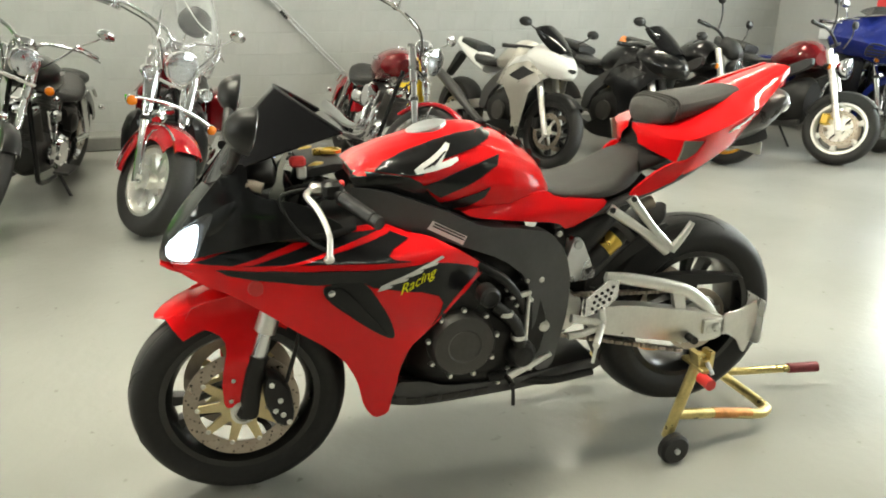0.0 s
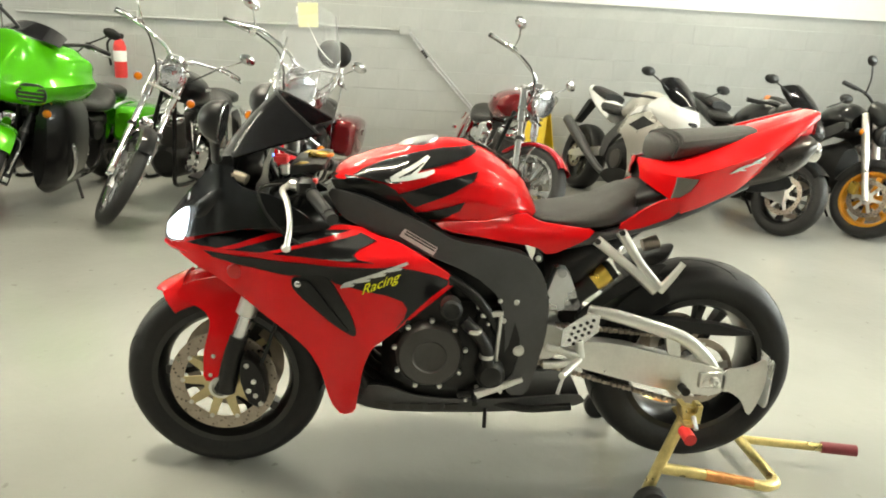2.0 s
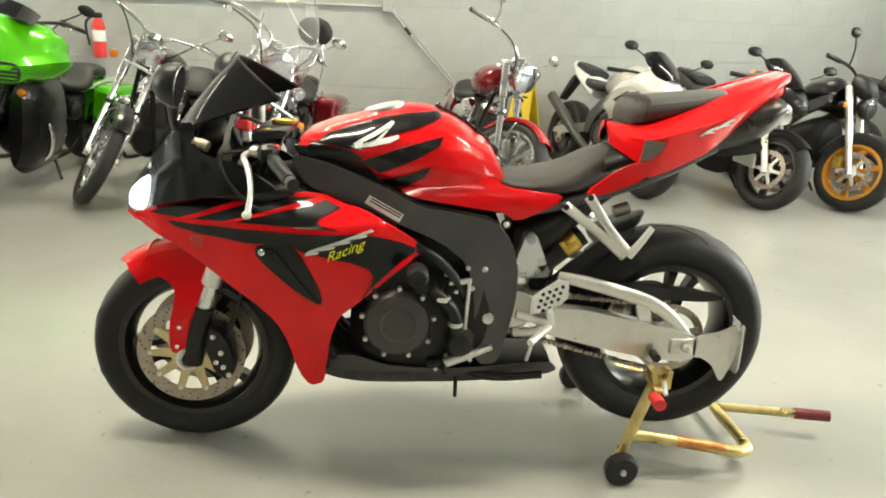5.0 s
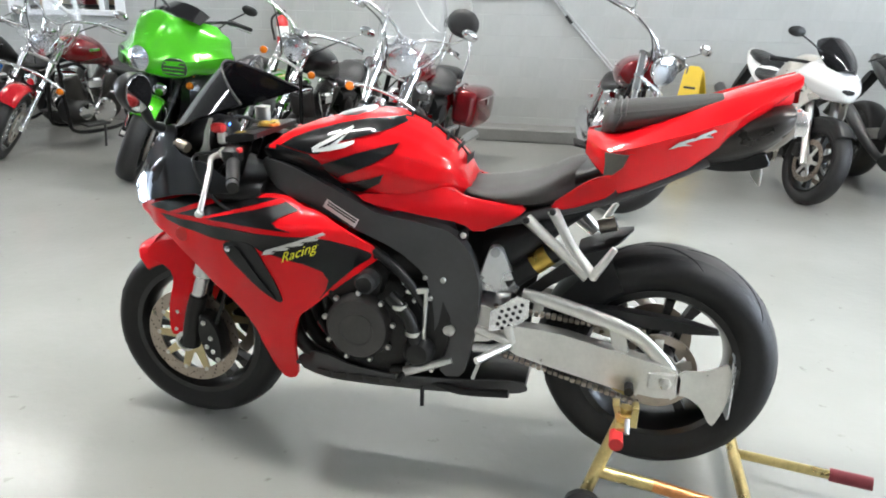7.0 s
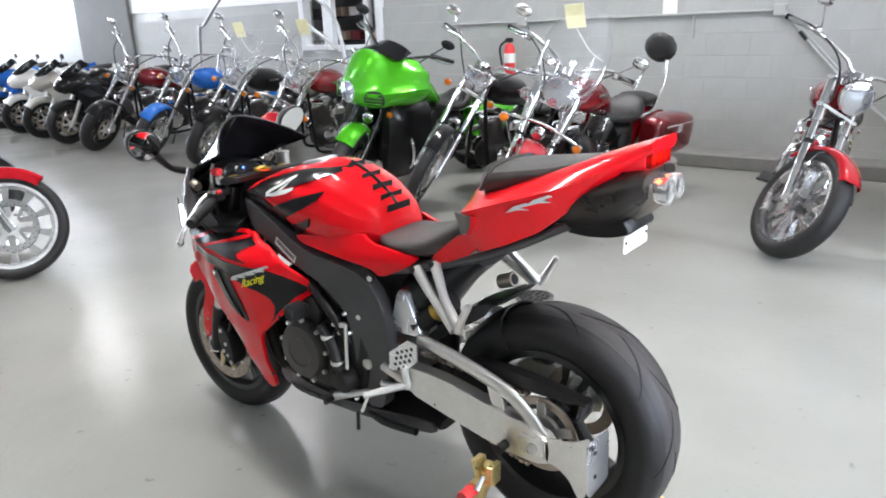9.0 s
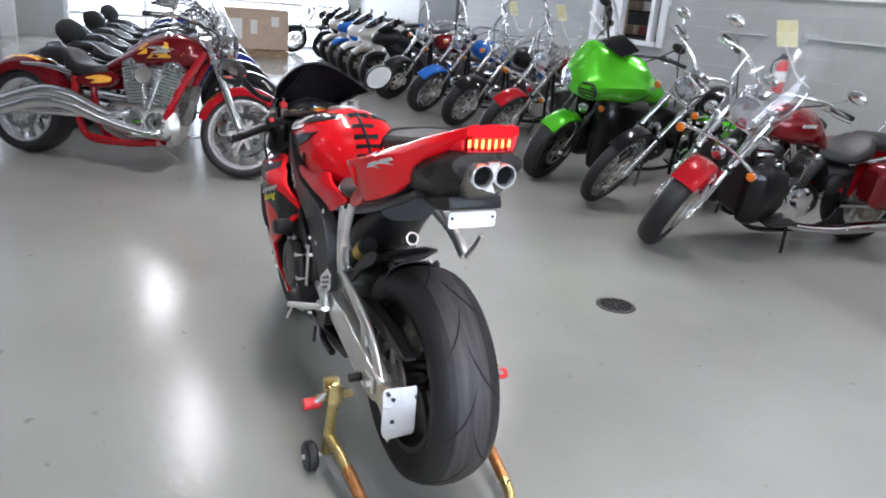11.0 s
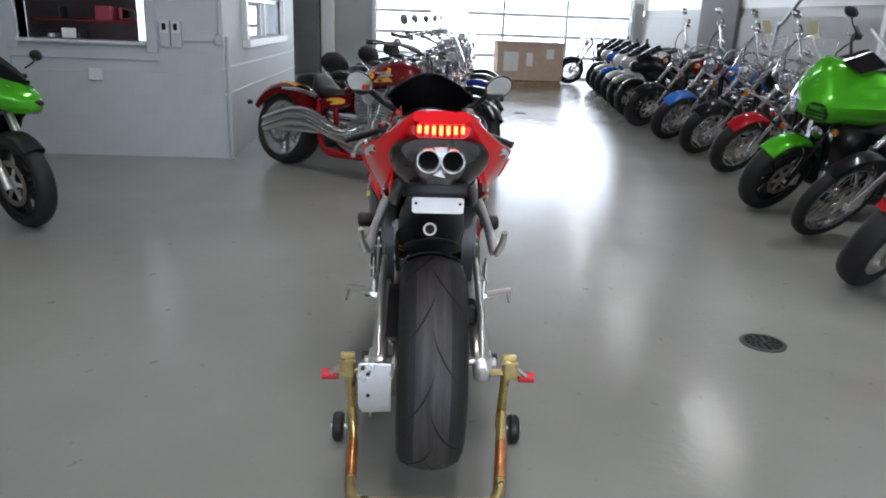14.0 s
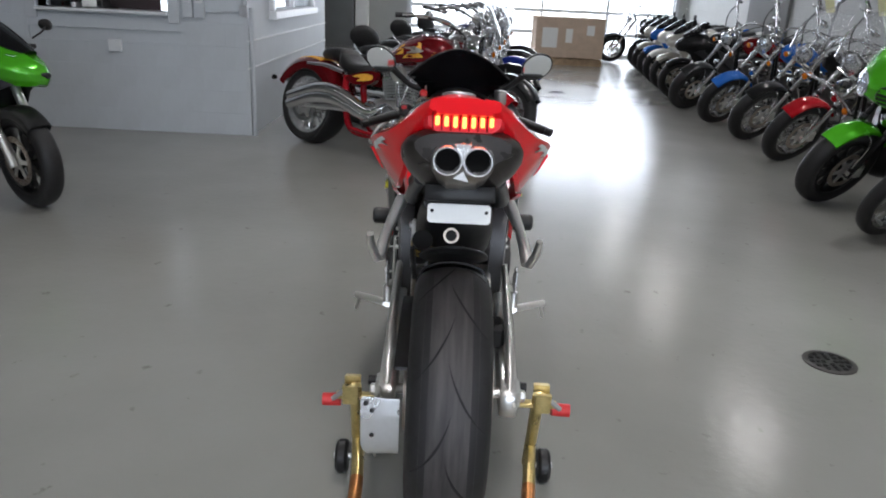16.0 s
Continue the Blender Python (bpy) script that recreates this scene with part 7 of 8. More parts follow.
        part("shell", moved(body([(-0.050, 0.012, -0.012, 0.012), (-0.043, 0.034, -0.026, 0.026), (-0.024, 0.056, -0.043, 0.044), (0.0, 0.066, -0.050, 0.052), (0.008, 0.066, -0.050, 0.052)], OVAL, 4, 18), pose(sd * 0.318, 1.335, 1.102, -16, sd * 32, 180 - sd * 10)), M_PLASTIC, mi)
        part("glass", moved(body([(0.0072, 0.060, -0.045, 0.047), (0.009, 0.061, -0.046, 0.048), (0.010, 0.060, -0.045, 0.047)], OVAL, 2, 18), pose(sd * 0.318, 1.335, 1.102, -16, sd * 32, 180 - sd * 10)), M_MIRROR, mi, "", 4)
    part("brake_reservoir", at(lathe([(0.02, 0), (0.024, 0.01), (0.024, 0.05), (0.026, 0.055), (0.002, 0.06)], 18, "z"), 0.17, 1.23, 0.955), M_ALU, b)
    part("clutch_cable", tube([(-0.17, 1.19, 0.93), (-0.19, 1.27, 0.91), (-0.21, 1.20, 0.80), (-0.2, 1.05, 0.72)], 0.005, 8), M_PLASTIC, b)
    part("loom", tube([(-0.15, 1.15, 0.93), (-0.12, 1.24, 0.90), (-0.1, 1.26, 0.82)], 0.009, 8), M_PLASTIC, b)

    part("fairing_stay", loft([[(-0.128 + dx, y + dy, z) for dx, dy in ((-0.003, -q), (0.003, -q), (0.003, q), (-0.003, q))] for y, z, q in ((1.240, 1.015, 0.005), (1.256, 0.975, 0.007), (1.262, 0.94, 0.008), (1.268, 0.915, 0.018), (1.272, 0.885, 0.020))]), M_ALU, b, "pale alloy bracket")
    part("connector", box(-0.135, 1.215, 0.990, 0.028, 0.040, 0.026, 0.006), M_REDRUB, b, "red plug")
    part("connector_body", box(-0.133, 1.206, 0.962, 0.024, 0.024, 0.034, 0.005), M_ALU, b)
    part("adjuster_knob", tube([(-0.15, 1.345, 0.945), (-0.15, 1.325, 0.938), (-0.155, 1.305, 0.931)], [0.013, 0.016, 0.015], 16), M_STEEL, b)
    for k, pts in enumerate(([(-0.17, 1.16, 0.94), (-0.15, 1.22, 0.93), (-0.11, 1.27, 0.90), (-0.12, 1.30, 0.85)], [(-0.19, 1.13, 0.92), (-0.17, 1.20, 0.88), (-0.15, 1.22, 0.82)], [(0.16, 1.20, 0.95), (0.08, 1.28, 0.99), (-0.06, 1.26, 0.97), (-0.10, 1.22, 0.90)], [(0.17, 1.16, 0.94), (0.13, 1.24, 0.93), (0.10, 1.26, 0.84)])):
        part("cable", tube(pts, 0.0055, 8), M_PLASTIC, b)
    part("tell_tale", at(lathe([(0.004, 0), (0.004, -0.003), (0.001, -0.004)], 10, "y"), -0.055, 1.262, 0.972), M_GREENLED, d)
    part("tell_tale", at(lathe([(0.004, 0), (0.004, -0.003), (0.001, -0.004)], 10, "y"), 0.010, 1.262, 0.976), M_BLUELED, d)
    part("ignition_ring", at(lathe([(0.030, 0), (0.030, 0.008), (0.020, 0.010), (0.018, 0.006), (0.002, 0.006)], 24, "z"), -0.02, 1.115, 0.985), M_GOLD, b)

    # tank
    TZ = [(0.50, 0.880), (0.524, 0.932), (0.576, 0.978), (0.645, 1.022), (0.712, 1.048), (0.76, 1.053), (0.857, 1.038), (0.953, 1.012), (1.033, 0.985), (1.075, 0.955)]
    TB = [(0.50, 0.83), (0.60, 0.815), (0.72, 0.815), (0.80, 0.835), (0.90, 0.875), (1.0, 0.905), (1.08, 0.93)]
    TW = [(0.50, 0.085), (0.53, 0.12), (0.58, 0.155), (0.66, 0.178), (0.80, 0.182), (0.92, 0.172), (1.02, 0.150), (1.075, 0.125)]
    TS = [(0, 0.80), (0.15, 0.93), (0.38, 1.0), (0.6, 0.93), (0.78, 0.77), (0.9, 0.55), (0.97, 0.30), (1, 0.02)]
    tab = [(y, ip(y, TW), ip(y, TB), ip(y, TZ)) for y in np.linspace(0.50, 1.075, 20)]
    TH = lambda y, z: ip(y, TW) * ip((z - ip(y, TB)) / (ip(y, TZ) - ip(y, TB)), TS)
    tank = part("fuel_tank", body(tab, TS, 3, 30), M_RED, b, "red fuel tank with black stripes")
    part("filler_cap", moved(lathe([(0.058, -0.01), (0.058, 0.004), (0.048, 0.008), (0.03, 0.006), (0.002, 0.007)], 28, "z"), pose(0, 0.845, 1.036, -14, 0, 0)), M_STEELG, tank, "grey flush filler cap")
    for sd in (-1, 1):
        hi = lambda y, z: TH(y, z) + 0.0055
        part("tank_stripe", panel([(1.023, 0.955), (0.993, 0.975), (0.95, 0.992), (0.857, 1.019), (0.778, 1.034), (0.695, 1.039), (0.671, 1.030), (0.717, 1.012), (0.796, 0.989), (0.857, 0.974), (0.902, 0.942), (0.933, 0.942), (0.979, 0.949)], hi, 0.006, 0.0125, 0, sd), M_BLACKP, tank, "black painted stripe")
        part("tank_stripe", panel([(0.899, 0.912), (0.796, 0.950), (0.726, 0.970), (0.683, 0.980), (0.695, 0.956), (0.749, 0.925), (0.825, 0.891), (0.852, 0.877), (0.871, 0.888)], hi, 0.006, 0.0125, 0, sd), M_BLACKP, tank)
        part("tank_stripe", panel([(0.854, 0.857), (0.763, 0.882), (0.717, 0.900), (0.731, 0.873), (0.783, 0.842), (0.814, 0.840), (0.835, 0.846)], hi, 0.006, 0.0125, 0, sd), M_BLACKP, tank)
        part("front_cover", panel([(1.078, 0.955), (1.02, 0.952), (0.933, 0.938), (0.905, 0.922), (0.871, 0.880), (0.828, 0.836), (0.854, 0.822), (0.932, 0.842), (1.008, 0.882), (1.069, 0.910), (1.084, 0.935)], lambda y, z: TH(y, max(z, ip(y, TB) + 0.01)) + 0.004, 0.01, 0.02, 0, sd), M_BLACKP, b, "black tank side cover", 60)
        wy = 0.86
        part("wing_emblem", panel([(wy + 0.063, 0.957), (wy + 0.046, 0.968), (wy + 0.013, 0.985), (wy - 0.037, 1.015), (wy - 0.044, 1.011), (wy - 0.030, 0.995), (wy - 0.010, 0.971), (wy - 0.056, 0.983), (wy - 0.057, 0.975), (wy - 0.033, 0.963), (wy + 0.012, 0.952), (wy + 0.058, 0.946)], lambda y, z: TH(y, z) + 0.0080, 0.004, 0.0125, 0, sd), M_WHITEPRINT, tank, "white wing-shaped emblem")
        for k in range(3):
            part("feather_line", panel([(wy + 0.040 - 0.013 * k, 0.959 + 0.004 * k), (wy - 0.010 - 0.008 * k, 0.986 + 0.006 * k), (wy - 0.012 - 0.008 * k, 0.984 + 0.006 * k), (wy + 0.038 - 0.013 * k, 0.957 + 0.004 * k)], lambda y, z: TH(y, z) + 0.0098, 0.003, 0.0125, 0, sd), M_BLACKP, tank)
    # tank pad: ladder of black bars on the rear face
    for k in range(5):
        z = 0.925 + 0.028 * k
        yy = float(np.interp(z, [q[1] for q in TZ[:5]], [q[0] for q in TZ[:5]]))
        wv = 0.052 - 0.004 * k
        part("tank_pad", loft([[(x, yy - 0.004 - 0.0 + 0.25 * x * x, z + dz) for x in np.linspace(-wv, wv, 9)] for dz in (-0.011, 0.010)], False, False), M_PLASTIC, tank)
    part("tank_pad_spine", tube([(0, 0.522, 0.925), (0, 0.572, 0.976), (0, 0.64, 1.020), (0, 0.70, 1.046)], 0.006, 8), M_PLASTIC, tank)

    # seat and tail
    part("seat", body([(0.535, 0.070, 0.832, 0.878), (0.50, 0.110, 0.828, 0.864), (0.42, 0.140, 0.822, 0.868), (0.32, 0.138, 0.822, 0.894), (0.24, 0.110, 0.84, 0.938), (0.185, 0.078, 0.88, 0.952)], CUSHION, 4, 18), M_SEAT, b, "grey-black vinyl rider seat")
    for sd in (-1, 1):
        part("side_cover", panel([(0.80, 0.840), (0.66, 0.846), (0.545, 0.872), (0.50, 0.846), (0.42, 0.836), (0.335, 0.828), (0.36, 0.80), (0.470, 0.748), (0.505, 0.778), (0.63, 0.797), (0.77, 0.820)], lambda y, z: ip(y, [(0.30, 0.140), (0.45, 0.163), (0.6, 0.178), (0.8, 0.186)]) - 2.2 * max(0, 0.80 - z) ** 1.6 * 0.6 - 0.5 * max(0, z - 0.815), 0.012, 0.025, 1, sd, 0.009), M_RED, b, "red side panel under the seat")
    # tail cowl: a knife-edged shell on each side, with an open scoop at its front
    TAIL = [(0.200, 0.030, 1.020, 0.050, 0.998, 0.060, 0.965), (0.170, 0.070, 1.020, 0.130, 0.995, 0.120, 0.942), (0.138, 0.100, 1.022, 0.205, 0.998, 0.176, 0.925), (0.110, 0.104, 1.030, 0.222, 1.007, 0.165, 0.888), (0.05, 0.108, 1.053, 0.224, 1.026, 0.155, 0.908),
            (-0.05, 0.108, 1.091, 0.202, 1.056, 0.142, 0.955), (-0.14, 0.102, 1.125, 0.162, 1.082, 0.122, 1.028), (-0.22, 0.086, 1.152, 0.118, 1.125, 0.100, 1.098), (-0.297, 0.058, 1.180, 0.070, 1.166, 0.064, 1.155)]
    tcol = lambda y, k: float(np.interp(-y, [-q[0] for q in TAIL], [q[k] for q in TAIL]))

    def TX(y, z):
        xt, zt, xc, zc, xb, zb = [tcol(y, k) for k in range(1, 7)]
        return float(np.interp(z, [zb, zc, zt], [xb, xc, xt]))

    for sd in (-1, 1):
        rings = []
        for y in np.linspace(0.200, -0.297, 23):
            xt, zt, xc, zc, xb, zb = [tcol(y, k) for k in range(1, 7)]
            mid = ((xc + xb) / 2 + 0.004, (zc + zb) / 2)
            up = ((xc + xt) / 2 + 0.004, (zc + zt) / 2 + 0.004)
            ring = [(xt - 0.02, zt + 0.002), (xt, zt), up, (xc, zc), mid, (xb, zb), (xb - 0.012, zb), (mid[0] - 0.014, mid[1]), (xc - 0.02, zc - 0.004), (xt - 0.02, zt - 0.014)]
            rings.append([(sd * px, y, pz) for px, pz in ring])
        tc = part("tail_cowl", loft(rings), M_RED, b, "red upswept tail cowl")
        part("tail_prong", panel([(0.285, 0.838), (0.235, 0.833), (0.118, 0.884), (0.118, 0.935), (0.160, 0.930), (0.190, 0.912)], lambda y, z: TX(min(y, 0.12), max(z, 0.885)) - 0.10 * max(0, y - 0.12) + 0.001, 0.010, 0.03, 1, sd), M_RED, tc)
        part("intake", panel([(0.150, 0.998), (0.088, 0.996), (0.100, 0.965), (0.128, 0.940), (0.150, 0.936), (0.148, 0.968)], lambda y, z: TX(min(y, 0.138), z) + 0.0065, 0.006, 0.02, 0, sd), M_LINER, tc, "grey recessed opening")
        part("intake_rim", panel([(0.092, 1.000), (0.080, 0.998), (0.092, 0.962), (0.124, 0.932), (0.134, 0.934), (0.104, 0.964)], lambda y, z: TX(min(y, 0.138), z) + 0.0095, 0.008, 0.02, 0, sd), M_RED, tc)
        for dy in (0.0, -0.048):
            part("emblem", panel([(0.004 + dy, 1.012 - dy * 0.4), (-0.018 + dy, 1.030 - dy * 0.4), (-0.050 + dy, 1.042 - dy * 0.4), (-0.056 + dy, 1.037 - dy * 0.4), (-0.032 + dy, 1.027 - dy * 0.4), (-0.050 + dy, 1.022 - dy * 0.4), (-0.024 + dy, 1.021 - dy * 0.4)], lambda y, z: TX(y, z) + 0.007, 0.003, 0.02, 0, sd), M_GREYPRINT, tc, "silver emblem")
    part("tail_top", body([(-0.10, 0.10, 1.07, 1.112), (-0.16, 0.098, 1.09, 1.136), (-0.24, 0.080, 1.12, 1.164), (-0.298, 0.060, 1.15, 1.182)], [(0, 0.9), (0.4, 1.0), (0.7, 0.92), (0.9, 0.68), (1, 0.30)], 4), M_RED, b)
    part("seat_base", body([(0.185, 0.075, 0.93, 1.02), (0.10, 0.105, 0.99, 1.035), (-0.06, 0.104, 1.04, 1.088), (-0.13, 0.098, 1.07, 1.112)], CUSHION, 3), M_PLASTIC, b)
    ps = part("pillion_seat", body([(0.165, 0.06, 1.02, 1.066), (0.145, 0.102, 1.02, 1.090), (0.10, 0.119, 1.03, 1.100), (-0.02, 0.109, 1.06, 1.112), (-0.12, 0.075, 1.09, 1.124), (-0.15, 0.03, 1.105, 1.12)], CUSHION, 4, 16), M_SEAT, b, "stitched vinyl pillion pad")
    for yy, wd, zt in ((0.138, 0.104, 1.0935), (0.124, 0.111, 1.0970), (0.110, 0.116, 1.0995)):
        part("seam", tube([(-wd, yy, 1.052), (-wd * 0.90, yy - 0.002, zt - 0.012), (-wd * 0.6, yy - 0.003, zt - 0.001), (0, yy - 0.004, zt + 0.001), (wd * 0.6, yy - 0.003, zt - 0.001), (wd * 0.90, yy - 0.002, zt - 0.012), (wd, yy, 1.052)], 0.0035, 6), M_SEAT, ps, "raised seam")
    part("seat_strap", tube([(-0.117, 0.135, 1.035), (-0.108, 0.118, 1.074), (-0.06, 0.113, 1.090), (0, 0.113, 1.094), (0.06, 0.113, 1.090), (0.108, 0.118, 1.074), (0.117, 0.135, 1.035)], 0.005, 6), M_SEATB, b)
    # tail lamp
    tl = part("tail_lamp", body([(-0.235, 0.088, 1.100, 1.160), (-0.262, 0.082, 1.107, 1.163), (-0.280, 0.074, 1.112, 1.160)], CUSHION, 3), M_LITLENS, b, "lit red tail lamp")
    for k in range(7):
        part("louvre", box(-0.063 + 0.018 * k, -0.285, 1.136, 0.0025, 0.018, 0.040, 0.001), M_REDLENS, tl)
        part("led", box(-0.054 + 0.018 * k, -0.2815, 1.138, 0.0085, 0.006, 0.037 - 0.003 * abs(k - 3), 0.002), M_LED, tl)
    # under-tail: black box, silencer and twin tips
    part("under_tail", body([(0.22, 0.11, 0.865, 0.94), (0.0, 0.14, 0.945, 1.03), (-0.14, 0.125, 1.0, 1.085), (-0.24, 0.10, 1.03, 1.10)], OVAL, 4), M_PLASTIC, b)
    part("heat_shield", body([(-0.02, 0.125, 0.945, 1.05), (-0.10, 0.131, 0.952, 1.075), (-0.17, 0.133, 0.966, 1.096), (-0.22, 0.128, 0.984, 1.108), (-0.258, 0.118, 1.012, 1.114), (-0.288, 0.098, 1.044, 1.110)], [(0, 0.52), (0.10, 0.68), (0.3, 0.88), (0.5, 0.985), (0.66, 1.0), (0.8, 0.93), (0.92, 0.76), (1, 0.50)], 4, 22), M_SHIELD, b, "dark heat shield round the exhaust")
    part("silencer", body([(-0.18, 0.055, 0.975, 1.07), (-0.24, 0.068, 0.984, 1.085), (-0.278, 0.068, 1.004, 1.089), (-0.298, 0.060, 1.022, 1.086), (-0.306, 0.050, 1.030, 1.078)], [(0, 0.45), (0.15, 0.72), (0.4, 0.95), (0.6, 1.0), (0.85, 0.9), (1, 0.6)], 3), M_SILENCER, b, "heat-tinted steel silencer end")
    for sd in (-1, 1):
        tp = part("exhaust_tip", at(lathe([(0.024, 0.05), (0.0280, 0.03), (0.0306, -0.010), (0.0306, -0.016), (0.0290, -0.0205), (0.0262, -0.0205), (0.0243, -0.016), (0.0235, 0.0), (0.0235, 0.03)], 32, "y"), sd * 0.0300, -0.306, 1.062), M_TIP, b, "bright rolled exhaust tip")
        part("bore", at(lathe([(0.0240, 0.0), (0.0240, -0.001), (0.002, -0.001)], 24, "y"), sd * 0.0300, -0.3085, 1.062), M_BORE, tp)
    part("tip_plate", moved(prism([(-0.017, 0.018), (0.017, 0.018), (0.012, 0.008), (0.003, -0.008), (-0.003, -0.008), (-0.012, 0.008)], -0.003, 0.003, 0.001, 0), pose(0, -0.316, 1.078, 0, 0, 90)), M_TIP, b, "bright bracket between the tips")
    part("tip_gusset", moved(prism([(-0.017, -0.010), (0.017, -0.010), (0.006, 0.002), (0, 0.010), (-0.006, 0.002)], -0.003, 0.003, 0.001, 0), pose(0, -0.311, 1.031, 12, 0, 90)), M_TIP, b)
    pl = part("licence_plate", moved(prism([(-0.068, -0.016), (-0.062, -0.021), (0.062, -0.021), (0.068, -0.016), (0.068, 0.017), (0.062, 0.022), (-0.062, 0.022), (-0.068, 0.017)], -0.002, 0.002, 0.0008, 0), pose(0, -0.234, 0.928, 0, 0, 90)), M_PAPER, b, "blank pale plate")
    for sd in (-1, 1):
        part("plate_bolt", moved(bolts([(sd * 0.058, -0.0015, 0.006)], 0.004, -0.003, "y"), pose(0, -0.234, 0.928)), M_PLASTIC, pl)
    part("plate_holder", prism([(-0.06, 0.985), (-0.235, 0.998), (-0.255, 0.962), (-0.222, 0.950), (-0.19, 0.944), (-0.14, 0.940), (-0.08, 0.945)], -0.075, 0.075, 0.006), M_PLASTIC, b)
    for sd in (-1, 1):
        pg = part("pillion_hanger", join(tube([(sd * 0.150, 0.335, 0.80), (sd * 0.185, 0.25, 0.74), (sd * 0.205, 0.165, 0.675)], [0.016, 0.013, 0.018], 12), tube([(sd * 0.150, 0.268, 0.828), (sd * 0.185, 0.215, 0.75), (sd * 0.205, 0.160, 0.68)], [0.016, 0.012, 0.018], 12)), M_ALU, b, "cast alloy pillion footrest hanger")
        part("footpeg", tube([(sd * 0.208, 0.155, 0.675), (sd * 0.222, 0.13, 0.72), (sd * 0.225, 0.105, 0.762)], [0.013, 0.011, 0.009], 10), M_ALU, pg)
        each_bolt("hanger_bolt", ([(sd * 0.165, 0.335, 0.80), (sd * 0.165, 0.268, 0.828)], 0.009, 0.008 * sd), M_ENGINE, pg)
    part("sub_frame", join(*[tube([(sd * 0.12, 0.50, 0.76), (sd * 0.125, 0.33, 0.80), (sd * 0.12, 0.10, 0.875), (sd * 0.09, -0.10, 0.97)], 0.016, 10) for sd in (-1, 1)]), M_FRAME, b)

    # frame spars
    frame_line = [(1.10, 0.915), (1.0, 0.905), (0.90, 0.868), (0.80, 0.825), (0.74, 0.792), (0.62, 0.775), (0.53, 0.755), (0.475, 0.69), (0.452, 0.60), (0.455, 0.50), (0.475, 0.40), (0.495, 0.315), (0.555, 0.315), (0.575, 0.40), (0.575, 0.52), (0.60, 0.63), (0.68, 0.695), (0.80, 0.745), (0.95, 0.80), (1.06, 0.84)]
    for sd in (-1, 1):
        fr = part("frame_spar", panel(frame_line, lambda y, z: ip(y, [(0.45, 0.165), (0.60, 0.185), (0.80, 0.190), (1.0, 0.165), (1.12, 0.12)]) * ip(z, [(0.3, 0.90), (0.5, 0.97), (0.7, 1.0), (0.95, 0.98)]), 0.045, 0.04, 1, sd), M_FRAME, b, "matt dark grey alloy frame")
        each_bolt("washer", ([(sd * 0.170, 0.552, 0.615), (sd * 0.163, 0.50, 0.745)], 0.015, 0.005 * sd), M_PLASTIC, fr)
        each_bolt("frame_bolts", ([(sd * 0.172, 0.552, 0.615), (sd * 0.165, 0.50, 0.745)], 0.009, 0.008 * sd), M_ALU, fr)
        part("pivot_nut", at(lathe([(0.018, 0), (0.018, 0.006 * sd), (0.010, 0.010 * sd), (0.002, 0.010 * sd)], 14), sd * 0.168, 0.535, 0.465), M_ALU, fr)
        part("sticker", panel([(0.892, 0.799), (0.797, 0.749), (0.785, 0.772), (0.878, 0.821)], lambda y, z: ip(y, [(0.60, 0.185), (0.80, 0.190), (1.0, 0.165)]) + 0.003, 0.002, 0.05, 0, sd), M_PAPER, fr, "pale data sticker with printed bars")
        for u in (0.22, 0.52):
            p0, p1 = (0.880 - 0.012 * u, 0.800 + 0.022 * u), (0.797 - 0.012 * u, 0.7565 + 0.022 * u)
            part("print_bar", panel([p0, p1, (p1[0], p1[1] + 0.0042), (p0[0], p0[1] + 0.0042)], lambda y, z: ip(y, [(0.60, 0.185), (0.80, 0.190), (1.0, 0.165)]) + 0.0045, 0.002, 0.05, 0, sd), M_ENGINE, fr)
    # engine
    part("cylinder_head", body([(0.57, 0.10, 0.60, 0.70), (0.60, 0.13, 0.575, 0.73), (0.74, 0.135, 0.58, 0.74), (0.80, 0.10, 0.60, 0.72)], CUSHION, 3), M_PLASTIC, b)
    part("crankcase", body([(0.93, 0.10, 0.33, 0.50), (0.86, 0.17, 0.30, 0.60), (0.74, 0.185, 0.29, 0.62), (0.62, 0.175, 0.30, 0.60), (0.53, 0.13, 0.32, 0.54)], CUSHION, 4, 18), M_ENGINE, b)
    part("cylinder_block", prism([(0.98, 0.62), (0.80, 0.70), (0.70, 0.58), (0.84, 0.46)], -0.17, 0.17, 0.01), M_ENGINE, b)
    for sd in (-1, 1):
        cv = part("engine_cover", at(lathe([(0.098, -0.03 * sd), (0.096, 0.012 * sd), (0.086, 0.026 * sd), (0.05, 0.030 * sd), (0.045, 0.026 * sd), (0.002, 0.027 * sd)], 40), sd * 0.185, 0.793, 0.455), M_COVER, b, "round grey engine cover")
        each_bolt("cover_bolts", ([(sd * 0.188, 0.793 + 0.103 * math.cos(t), 0.455 + 0.103 * math.sin(t)) for t in np.linspace(0.2, 6.48, 9, endpoint=False)], 0.008, 0.012 * sd), M_ALU, cv)
        part("frame_slider", at(lathe([(0.014, -0.02 * sd), (0.029, 0.0), (0.029, 0.045 * sd), (0.022, 0.052 * sd), (0.012, 0.048 * sd)], 22), sd * 0.228, 0.744, 0.620), M_PLASTIC, b, "black crash bung")
    part("water_pump", join(at(lathe([(0.045, 0.02), (0.043, -0.02), (0.03, -0.035), (0.002, -0.038)], 22), -0.185, 0.615, 0.40), tube([(-0.20, 0.62, 0.42), (-0.205, 0.64, 0.50), (-0.19, 0.70, 0.56)], 0.019, 12), tube([(-0.19, 0.60, 0.37), (-0.19, 0.64, 0.34), (-0.17, 0.70, 0.32)], 0.014, 10)), M_ENGINE, b)
